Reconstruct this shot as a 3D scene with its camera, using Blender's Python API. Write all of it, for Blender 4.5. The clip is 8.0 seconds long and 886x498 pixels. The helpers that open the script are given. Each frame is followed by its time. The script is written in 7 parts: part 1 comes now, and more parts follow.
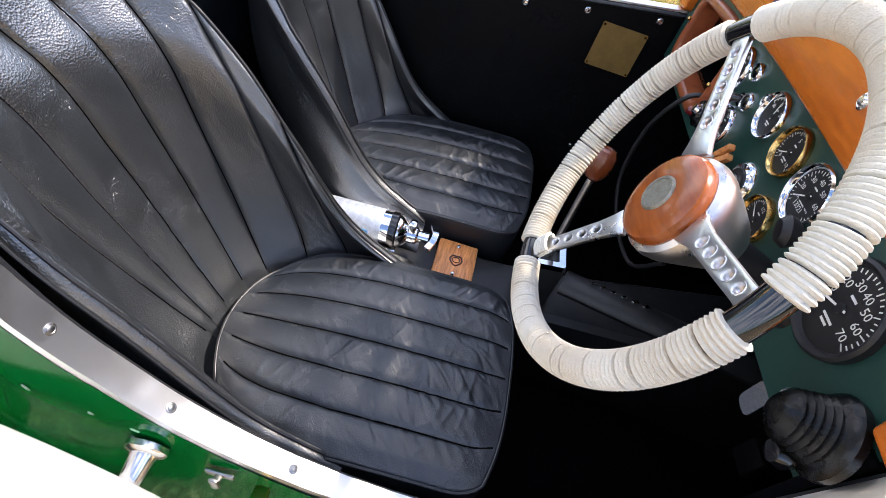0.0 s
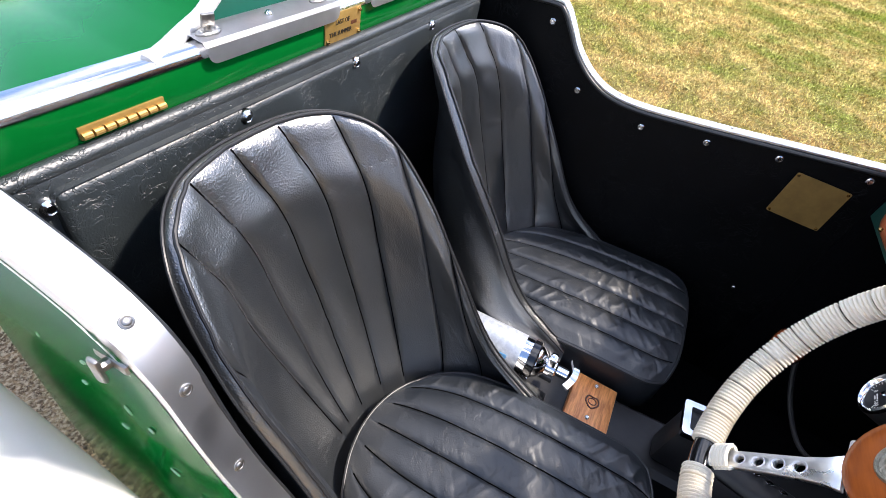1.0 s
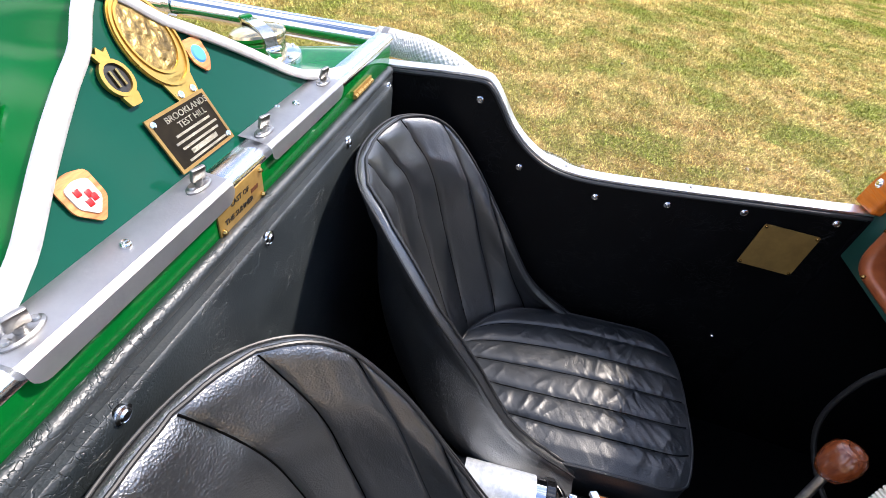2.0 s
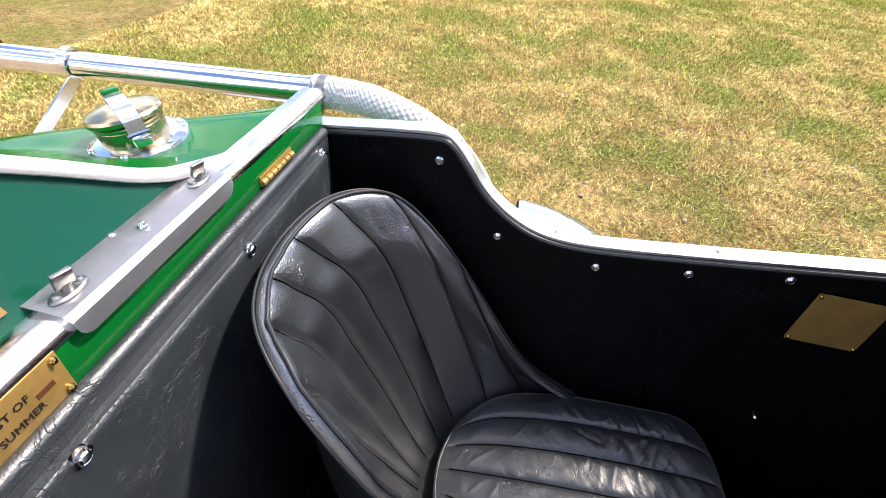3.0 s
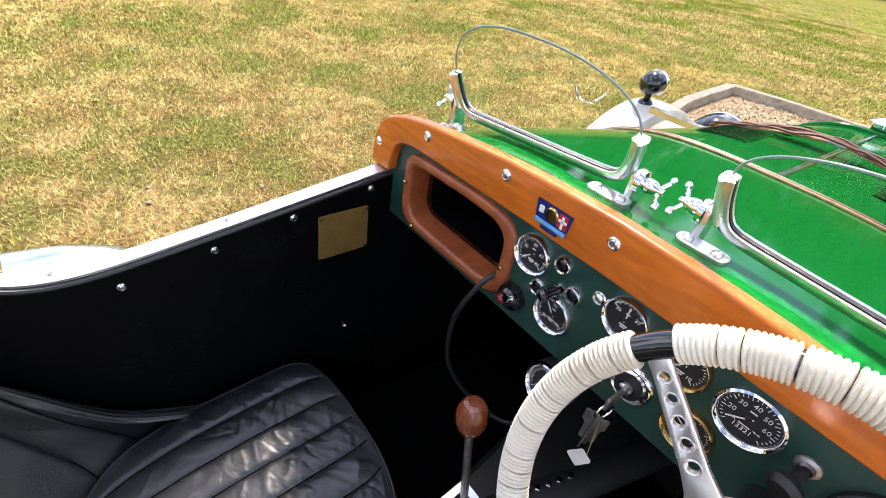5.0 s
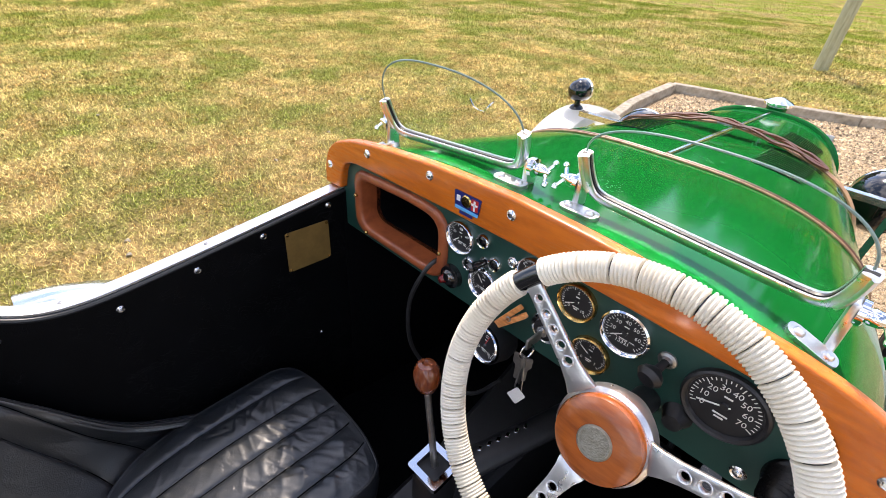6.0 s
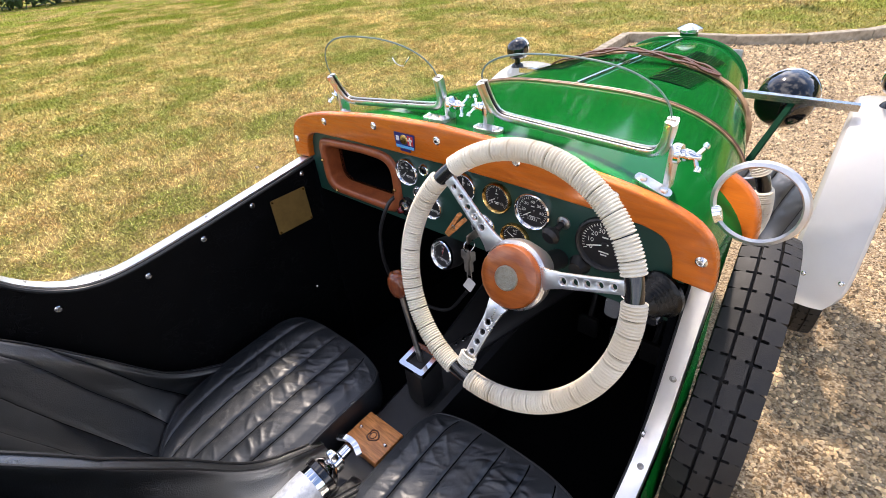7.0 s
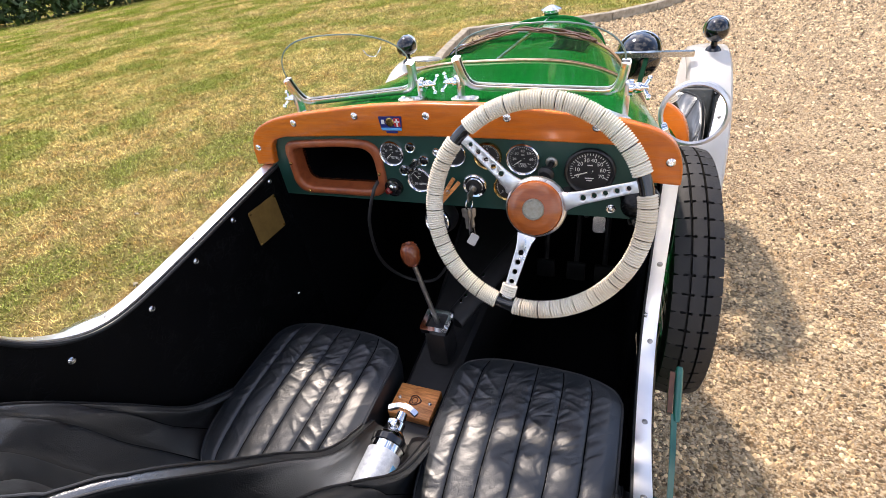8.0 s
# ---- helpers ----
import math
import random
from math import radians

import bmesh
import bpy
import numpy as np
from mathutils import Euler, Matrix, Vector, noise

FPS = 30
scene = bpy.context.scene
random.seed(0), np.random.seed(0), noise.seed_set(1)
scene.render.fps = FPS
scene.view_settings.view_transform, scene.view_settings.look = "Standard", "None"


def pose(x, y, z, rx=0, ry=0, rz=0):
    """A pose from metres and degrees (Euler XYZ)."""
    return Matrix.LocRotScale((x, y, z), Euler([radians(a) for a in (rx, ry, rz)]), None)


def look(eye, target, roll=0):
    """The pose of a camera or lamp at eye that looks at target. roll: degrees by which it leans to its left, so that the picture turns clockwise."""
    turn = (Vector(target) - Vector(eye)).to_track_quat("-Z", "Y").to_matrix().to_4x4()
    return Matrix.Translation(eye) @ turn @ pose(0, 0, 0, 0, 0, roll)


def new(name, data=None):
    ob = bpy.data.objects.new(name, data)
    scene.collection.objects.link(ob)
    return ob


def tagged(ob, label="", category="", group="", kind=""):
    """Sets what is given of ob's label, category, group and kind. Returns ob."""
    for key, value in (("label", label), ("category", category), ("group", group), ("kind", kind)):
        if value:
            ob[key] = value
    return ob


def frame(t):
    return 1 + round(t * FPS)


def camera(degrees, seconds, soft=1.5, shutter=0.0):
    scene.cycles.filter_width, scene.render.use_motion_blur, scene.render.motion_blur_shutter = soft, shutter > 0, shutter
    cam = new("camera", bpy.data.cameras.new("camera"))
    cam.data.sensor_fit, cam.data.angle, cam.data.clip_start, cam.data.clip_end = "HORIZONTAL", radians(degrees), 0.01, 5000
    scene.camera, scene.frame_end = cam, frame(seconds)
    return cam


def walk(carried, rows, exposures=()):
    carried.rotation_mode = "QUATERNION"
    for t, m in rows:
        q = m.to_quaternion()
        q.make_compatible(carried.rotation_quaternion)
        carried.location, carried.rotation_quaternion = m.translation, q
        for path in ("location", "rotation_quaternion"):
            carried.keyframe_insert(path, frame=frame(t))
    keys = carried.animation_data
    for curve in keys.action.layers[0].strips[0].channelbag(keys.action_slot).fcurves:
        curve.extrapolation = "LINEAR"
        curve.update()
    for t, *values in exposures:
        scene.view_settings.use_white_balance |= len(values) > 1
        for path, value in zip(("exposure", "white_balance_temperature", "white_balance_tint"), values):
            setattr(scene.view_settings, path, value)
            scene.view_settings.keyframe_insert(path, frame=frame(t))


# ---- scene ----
cam = camera(86.5, 8.0, soft=0.5)
PATH = [
    (0, (0.665, -0.361, 1.159), (-0.709, -0.3, -0.293), 19.1),
    (0.5, (0.639, -0.408, 1.182), (-0.686, -0.705, -0.287), 17.4),
    (1, (0.604, -0.479, 1.225), (-0.777, -0.925, -0.15), 14.6),
    (1.5, (0.517, -0.624, 1.259), (-0.976, -0.848, -0.053), 13.4),
    (1.7, (0.465, -0.657, 1.265), (-1.054, -0.781, -0.031), 11.9),
    (2.8, (0.161, -0.617, 1.263), (-1.359, -0.883, -0.009), 6.8),
    (3, (0.129, -0.617, 1.259), (-1.398, -0.825, -0.016), 5.7),
    (3.5, (0.082, -0.6, 1.234), (-1.355, -0.389, -0.14), 6.3),
    (4, (0.099, -0.566, 1.216), (-1.161, 0.116, -0.18), 12.4),
    (4.5, (0.136, -0.503, 1.255), (-1.051, 0.451, -0.041), 12.9),
    (5, (0.192, -0.459, 1.305), (-0.955, 0.667, 0.114), 9.9),
    (5.2, (0.218, -0.469, 1.319), (-0.936, 0.685, 0.162), 8.9),
    (6.3, (0.422, -0.527, 1.354), (-0.732, 0.693, 0.268), 1.4),
    (6.5, (0.479, -0.542, 1.356), (-0.682, 0.666, 0.263), -0.7),
    (7, (0.578, -0.628, 1.352), (-0.554, 0.572, 0.22), -5.8),
    (7.5, (0.531, -0.778, 1.348), (-0.35, 0.624, 0.227), -7.2),
    (8, (0.418, -0.89, 1.362), (-0.289, 0.581, 0.207), -9.1),
]
walk(cam, [(t, look(eye, target, roll)) for t, eye, target, roll in PATH], exposures=[(0.0, 1.0, 6250, 17), (1.5, 1.0, 6250, 16), (3.0, 0.98, 6400, 18), (5.0, 0.98, 6600, 18), (6.5, 0.80, 6600, 18), (8.0, 0.70, 6600, 18)])

# ---- world, sun and exposure ----
SUN_FROM = Vector((-0.33, 0.50, 0.80)).normalized()
world = bpy.data.worlds.new("sky")
scene.world = world
world.use_nodes = True
wt = world.node_tree
sky = wt.nodes.new("ShaderNodeTexSky")
sky.sky_type, sky.sun_disc = "NISHITA", False
sky.sun_elevation = math.asin(SUN_FROM.z)
sky.sun_rotation = math.atan2(SUN_FROM.x, SUN_FROM.y)
sky.air_density, sky.dust_density = 1.0, 0.35
# broken fair-weather cloud
gen = wt.nodes.new("ShaderNodeTexCoord")
cl = wt.nodes.new("ShaderNodeTexNoise")
cl.inputs["Scale"].default_value, cl.inputs["Detail"].default_value, cl.inputs["Roughness"].default_value = 2.3, 7, 0.58
cr = wt.nodes.new("ShaderNodeMapRange")
cr.inputs[1].default_value, cr.inputs[2].default_value = 0.49, 0.60
cmix = wt.nodes.new("ShaderNodeMix")
cmix.data_type = "RGBA"
cmix.inputs[7].default_value = (9.5, 9.7, 10.2, 1)
wt.links.new(gen.outputs["Generated"], cl.inputs["Vector"])
wt.links.new(cl.outputs["Fac"], cr.inputs[0])
wt.links.new(cr.outputs[0], cmix.inputs[0])
wt.links.new(sky.outputs[0], cmix.inputs[6])
wt.links.new(cmix.outputs[2], wt.nodes["Background"].inputs[0])
wt.nodes["Background"].inputs[1].default_value = 0.15
sun_data = bpy.data.lights.new("sun", "SUN")
sun_data.energy, sun_data.angle, sun_data.color = 3.7, radians(3.4), (1.0, 0.90, 0.75)
sun_lamp = new("sun", sun_data)
sun_lamp.matrix_world = look(SUN_FROM * 30, (0, 0, 0))
scene.view_settings.exposure = 1.0

# ---- materials ----


def mat(name, col, rough=0.5, metal=0.0, col2=None, scale=40.0, bump=0.0, bscale=200.0, coat=0.0, rvar=0.0, spec=0.5, detail=4.0, stretch=None, rand=0.0, island=0.0, ior=None):
    """A surface: two colours mixed by noise, a fine relief, uneven gloss, and a change from piece to piece."""
    m = bpy.data.materials.new(name)
    m.use_nodes = True
    nt = m.node_tree
    b = nt.nodes["Principled BSDF"]
    b.inputs["Roughness"].default_value, b.inputs["Metallic"].default_value = rough, metal
    b.inputs["Coat Weight"].default_value, b.inputs["Coat Roughness"].default_value = coat, 0.04
    b.inputs["Specular IOR Level"].default_value = spec
    tc = nt.nodes.new("ShaderNodeTexCoord")
    vec = tc.outputs["Object"]
    if stretch:
        mp = nt.nodes.new("ShaderNodeMapping")
        mp.inputs["Scale"].default_value = stretch
        nt.links.new(vec, mp.inputs["Vector"])
        vec = mp.outputs[0]
    n = nt.nodes.new("ShaderNodeTexNoise")
    n.inputs["Scale"].default_value, n.inputs["Detail"].default_value, n.inputs["Roughness"].default_value = scale, detail, 0.6
    nt.links.new(vec, n.inputs["Vector"])
    ramp = nt.nodes.new("ShaderNodeMapRange")
    ramp.inputs[1].default_value, ramp.inputs[2].default_value = 0.35, 0.65
    nt.links.new(n.outputs["Fac"], ramp.inputs[0])
    mix = nt.nodes.new("ShaderNodeMix")
    mix.data_type = "RGBA"
    c2 = col2 or tuple(c * 0.8 for c in col)
    mix.inputs[6].default_value, mix.inputs[7].default_value = (*col, 1), (*c2, 1)
    nt.links.new(ramp.outputs[0], mix.inputs[0])
    out = mix.outputs[2]
    if rand or island:
        if rand:
            src = nt.nodes.new("ShaderNodeObjectInfo").outputs["Random"]
        else:
            src = nt.nodes.new("ShaderNodeNewGeometry").outputs["Random Per Island"]
        mr = nt.nodes.new("ShaderNodeMapRange")
        mr.inputs[3].default_value, mr.inputs[4].default_value = 1 - (rand or island), 1 + (rand or island)
        nt.links.new(src, mr.inputs[0])
        hsv = nt.nodes.new("ShaderNodeHueSaturation")
        nt.links.new(mr.outputs[0], hsv.inputs["Value"])
        nt.links.new(out, hsv.inputs["Color"])
        out = hsv.outputs[0]
    nt.links.new(out, b.inputs["Base Color"])
    if rvar:
        r2 = nt.nodes.new("ShaderNodeMapRange")
        r2.inputs[1].default_value, r2.inputs[2].default_value = 0.3, 0.7
        r2.inputs[3].default_value, r2.inputs[4].default_value = max(rough - rvar, 0.02), rough + rvar
        nt.links.new(n.outputs["Fac"], r2.inputs[0])
        nt.links.new(r2.outputs[0], b.inputs["Roughness"])
    if bump:
        n2 = nt.nodes.new("ShaderNodeTexNoise")
        n2.inputs["Scale"].default_value, n2.inputs["Detail"].default_value = bscale, 3.0
        nt.links.new(vec, n2.inputs["Vector"])
        bp = nt.nodes.new("ShaderNodeBump")
        bp.inputs["Strength"].default_value, bp.inputs["Distance"].default_value = bump, 0.002
        nt.links.new(n2.outputs["Fac"], bp.inputs["Height"])
        nt.links.new(bp.outputs[0], b.inputs["Normal"])
    if ior:
        b.inputs["IOR"].default_value = ior
    return m


def leather(name, col, rough, crease=0.0012, crease_s=34, spec=0.55, grain=0.35, ior=1.5, cells=420, uneven=0.0012):
    """Grained hide: small cells, thin wrinkles that come and go in patches, and soft unevenness."""
    m = mat(name, col, rough, 0.0, tuple(c * 1.5 for c in col), 14, rvar=0.04, spec=spec)
    nt = m.node_tree
    b = nt.nodes["Principled BSDF"]
    b.inputs["IOR"].default_value = ior
    where = nt.nodes["Texture Coordinate"].outputs["Object"]

    def noise_tex(scale, detail, distortion):
        n = nt.nodes.new("ShaderNodeTexNoise")
        n.inputs["Scale"].default_value, n.inputs["Detail"].default_value, n.inputs["Distortion"].default_value = scale, detail, distortion
        nt.links.new(where, n.inputs["Vector"])
        return n.outputs["Fac"]

    def ranged(src, a0, a1, b0, b1):
        r = nt.nodes.new("ShaderNodeMapRange")
        for k, x in zip((1, 2, 3, 4), (a0, a1, b0, b1)):
            r.inputs[k].default_value = x
        nt.links.new(src, r.inputs[0])
        return r.outputs[0]

    def maths(op, a, c):
        n = nt.nodes.new("ShaderNodeMath")
        n.operation = op
        nt.links.new(a, n.inputs[0])
        if isinstance(c, float):
            n.inputs[1].default_value = c
        else:
            nt.links.new(c, n.inputs[1])
        return n.outputs[0]

    v = nt.nodes.new("ShaderNodeTexVoronoi")
    v.inputs["Scale"].default_value = cells
    nt.links.new(where, v.inputs["Vector"])
    fine = nt.nodes.new("ShaderNodeBump")
    fine.inputs["Strength"].default_value, fine.inputs["Distance"].default_value = grain, 0.0012
    nt.links.new(v.outputs["Distance"], fine.inputs["Height"])
    lines = ranged(maths("ABSOLUTE", maths("SUBTRACT", noise_tex(crease_s, 3, 2.2), 0.5), 0.0), 0.0, 0.030, 0.0, 1.0)
    patch = ranged(noise_tex(crease_s * 0.33, 3, 0.6), 0.47, 0.60, 0.0, 1.0)
    wrinkle = maths("MULTIPLY", maths("SUBTRACT", lines, 1.0), patch)
    thin = nt.nodes.new("ShaderNodeBump")
    thin.inputs["Strength"].default_value, thin.inputs["Distance"].default_value = 1.0, crease
    nt.links.new(wrinkle, thin.inputs["Height"])
    soft_ = nt.nodes.new("ShaderNodeBump")
    soft_.inputs["Strength"].default_value, soft_.inputs["Distance"].default_value = 0.5, uneven
    nt.links.new(noise_tex(24, 4, 0.8), soft_.inputs["Height"])
    nt.links.new(soft_.outputs[0], thin.inputs["Normal"])
    nt.links.new(thin.outputs[0], fine.inputs["Normal"])
    nt.links.new(fine.outputs[0], b.inputs["Normal"])
    return m


M_GREEN = mat("green_paint", (0.0006, 0.112, 0.016), 0.09, 0, (0.0006, 0.130, 0.020), 3, coat=0.0, rvar=0.03, spec=0.45, ior=1.26)
M_PANEL = mat("dark_green_gloss", (0.003, 0.062, 0.034), 0.08, 0, (0.003, 0.070, 0.040), 3, coat=0.0, rvar=0.03, spec=0.5, ior=1.34)
M_BULK = leather("padded_leathercloth", (0.0150, 0.0198, 0.0220), 0.42, 0.0006, 44, 0.8, 0.20, 1.6)
M_BRIGHT = mat("dull_bright_aluminium", (0.68, 0.69, 0.71), 0.38, 0.8, (0.60, 0.61, 0.64), 30, 0.06, 400, rvar=0.08)
M_CAPPING = mat("satin_aluminium", (0.86, 0.86, 0.86), 0.34, 1.0, (0.80, 0.81, 0.83), 18, 0.03, 200, rvar=0.06)
M_TAPE = mat("pale_edge_beading", (0.66, 0.66, 0.65), 0.42, 0.5, (0.56, 0.56, 0.56), 60, 0.25, 300, rvar=0.08)
M_NICKEL = mat("worn_nickel", (0.66, 0.54, 0.34), 0.20, 1.0, (0.50, 0.37, 0.17), 34, 0.04, 300, rvar=0.06)
M_CAPB = mat("rubbed_brass", (0.46, 0.29, 0.085), 0.42, 0.5, (0.36, 0.22, 0.06), 50, 0.05, 300, rvar=0.08)
M_DASH = mat("dark_green_paint", (0.008, 0.040, 0.030), 0.42, 0, (0.010, 0.050, 0.038), 18, 0.1, 300, rvar=0.08)
M_CHIP = mat("bare_primer", (0.35, 0.48, 0.33), 0.6, 0, (0.22, 0.36, 0.22), 200)
M_THREAD = mat("grey_thread", (0.05, 0.05, 0.052), 0.6, 0, None, 60)
# green of the lamp stays, darkened to carry the shadow they stand in
M_STAY = mat("shaded_stay_green", (0.002, 0.030, 0.014), 0.7, 0, None, 30, spec=0.1, ior=1.2)
M_LEATHER = leather("black_seat_leather", (0.0105, 0.0126, 0.0150), 0.33, 0.0002, 40, 0.9, 0.36, 2.1, 430, 0.0018)
M_CUSHION = leather("creased_black_leather", (0.0088, 0.0112, 0.0142), 0.41, 0.00025, 40, 0.6, 0.16, 1.66, 420, 0.0004)
M_EDGE = mat("ground_glass_edge", (0.22, 0.30, 0.28), 0.3, 0, (0.16, 0.24, 0.22), 60)
# leathercloth darkened in colour to hold the deep shade on the cockpit sides
M_TRIM = leather("shaded_trim_cloth", (0.0014, 0.0016, 0.0021), 0.46, 0.0010, 30, 0.14, 0.15)
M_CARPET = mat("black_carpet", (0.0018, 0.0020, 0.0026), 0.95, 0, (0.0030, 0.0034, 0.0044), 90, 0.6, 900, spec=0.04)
# near-black stitched line that also puts crease shade into each seam groove
M_SEAM = mat("dark_seam_shade", (0.0012, 0.0012, 0.0013), 0.9, 0, (0.002, 0.002, 0.002), 60, spec=0.05)
M_PIPE = mat("black_piping", (0.016, 0.017, 0.019), 0.42, 0, None, 60, spec=0.6)
M_ALU = mat("polished_aluminium", (0.86, 0.86, 0.85), 0.18, 1.0, (0.80, 0.81, 0.82), 14, 0.03, 120, rvar=0.07)
M_CHROME = mat("chrome", (0.86, 0.87, 0.88), 0.07, 1.0, (0.80, 0.81, 0.83), 20, rvar=0.03)
M_ALLOY = mat("polished_alloy", (0.82, 0.82, 0.81), 0.32, 1.0, (0.68, 0.69, 0.70), 40, 0.1, 300, rvar=0.08)
M_STEEL = mat("worn_steel", (0.45, 0.44, 0.42), 0.35, 1.0, (0.30, 0.29, 0.28), 60, 0.1, 400)
M_WOOD = mat("varnished_wood", (0.58, 0.152, 0.017), 0.28, 0, (0.43, 0.100, 0.010), 14, 0.05, 60, coat=0.10, stretch=(1.0, 6.0, 9.0), detail=8, rvar=0.06, spec=0.3)
M_SPOKE = mat("satin_spoke", (0.82, 0.82, 0.83), 0.33, 1.0, (0.68, 0.69, 0.71), 25, 0.06, 250, rvar=0.08)
M_EMBOSS = mat("embossed_brass", (0.42, 0.28, 0.085), 0.38, 0.6, (0.13, 0.085, 0.028), 95, 1.0, 140, detail=3)
M_BOSS = mat("red_brown_varnish", (0.37, 0.095, 0.017), 0.22, 0, (0.22, 0.052, 0.010), 16, coat=0.3, stretch=(1.0, 7.0, 4.0), detail=8, rvar=0.05)
M_OAK = mat("orange_oak", (0.80, 0.34, 0.11), 0.35, 0, (0.44, 0.15, 0.040), 26, 0.2, 120, stretch=(1.2, 9.0, 6.0), detail=8)
M_KNOB = mat("red_brown_wood", (0.22, 0.055, 0.016), 0.22, 0, (0.14, 0.032, 0.010), 30, coat=0.6, stretch=(6.0, 6.0, 1.5))
M_BROWN = mat("brown_leather_edge", (0.34, 0.092, 0.030), 0.36, 0, (0.22, 0.055, 0.020), 30, 0.2, 300)
M_DBRASS = mat("dull_brass", (0.30, 0.19, 0.055), 0.5, 0.4, (0.24, 0.15, 0.045), 40, 0.05, 300)
M_BRASS = mat("aged_brass", (0.68, 0.48, 0.18), 0.20, 1.0, (0.42, 0.26, 0.08), 40, 0.05, 300, rvar=0.1)
M_ROPE = mat("cream_cord", (0.80, 0.76, 0.65), 0.72, 0, (0.66, 0.57, 0.43), 9, 0.7, 700)
M_BLACK = mat("black_gloss", (0.006, 0.006, 0.007), 0.10, 0, (0.008, 0.008, 0.009), 10, coat=0.6)
M_DULL = mat("black_satin", (0.010, 0.010, 0.011), 0.45, 0, (0.016, 0.016, 0.017), 40, 0.1, 300)
M_DIAL = mat("black_dial", (0.008, 0.008, 0.009), 0.5, 0, (0.011, 0.011, 0.012), 30)
M_MARK = mat("white_marking", (0.78, 0.77, 0.72), 0.6, 0, (0.70, 0.69, 0.64), 60)
M_RUBBER = mat("tyre_rubber", (0.017, 0.0165, 0.0175), 0.62, 0, (0.030, 0.028, 0.026), 18, 0.3, 500, rvar=0.1, spec=0.35)
M_BOOT = mat("shiny_black_rubber", (0.0035, 0.0035, 0.0035), 0.26, 0, (0.006, 0.006, 0.006), 40, 0.1, 300, rvar=0.06, ior=1.38)
M_WHITE = mat("white_paint", (0.92, 0.92, 0.91), 0.16, 0, (0.88, 0.88, 0.87), 5, coat=0.5)
M_STRAP = mat("tan_leather_strap", (0.48, 0.28, 0.14), 0.45, 0, (0.26, 0.13, 0.06), 40, 0.3, 300)
M_DSTRAP = mat("dark_leather_strap", (0.085, 0.028, 0.013), 0.4, 0, (0.13, 0.045, 0.020), 60, 0.3, 300)
M_WRAP = mat("woven_heat_wrap", (0.74, 0.74, 0.72), 0.5, 0.3, (0.60, 0.60, 0.58), 120, 0.6, 400)
M_BLUE = mat("blue_enamel", (0.010, 0.016, 0.11), 0.35, 0, (0.014, 0.022, 0.15), 40, spec=0.3)
M_LBLUE = mat("light_blue_enamel", (0.10, 0.38, 0.72), 0.3, 0, None, 40)
M_RED = mat("red_enamel", (0.50, 0.02, 0.02), 0.3, 0, None, 40)
M_RLENS = mat("red_lens", (0.16, 0.012, 0.012), 0.12, 0, None, 40, coat=0.5)
M_LABEL = mat("worn_label", (0.42, 0.46, 0.52), 0.35, 0.3, (0.60, 0.64, 0.70), 120)
M_PAPER = mat("paper_tag", (0.72, 0.72, 0.70), 0.7, 0, (0.66, 0.66, 0.64), 60)
M_SILVER = mat("silver_medal", (0.38, 0.36, 0.30), 0.40, 1.0, (0.30, 0.28, 0.22), 160, 0.8, 500)
M_CONC = mat("kerb_concrete", (0.40, 0.355, 0.28), 0.9, 0, (0.20, 0.17, 0.12), 11, 0.7, 60, rand=0.06)
M_POST = mat("weathered_wood", (0.42, 0.40, 0.26), 0.85, 0, (0.28, 0.27, 0.15), 8, 0.5, 60, stretch=(4, 4, 0.6))
M_SAGE = mat("green_enamel", (0.010, 0.13, 0.10), 0.28, 0, (0.012, 0.10, 0.08), 20, coat=0.4)
M_MIRROR = mat("mirror_glass", (0.93, 0.94, 0.94), 0.01, 1.0, (0.93, 0.94, 0.94), 5)
M_LEAF = mat("hedge_leaf", (0.030, 0.060, 0.016), 0.6, 0, (0.050, 0.095, 0.025), 3, island=0.4)
M_STONE = mat("gravel_stone", (0.70, 0.545, 0.330), 0.70, 0, (0.33, 0.220, 0.112), 14, 0.3, 200, island=0.82)

M_GLASS = bpy.data.materials.new("clear_glass")
M_GLASS.use_nodes = True
gb = M_GLASS.node_tree.nodes["Principled BSDF"]
gb.inputs["Base Color"].default_value = (0.96, 1.0, 0.98, 1)
gb.inputs["Roughness"].default_value, gb.inputs["Transmission Weight"].default_value, gb.inputs["IOR"].default_value = 0.0, 1.0, 1.12


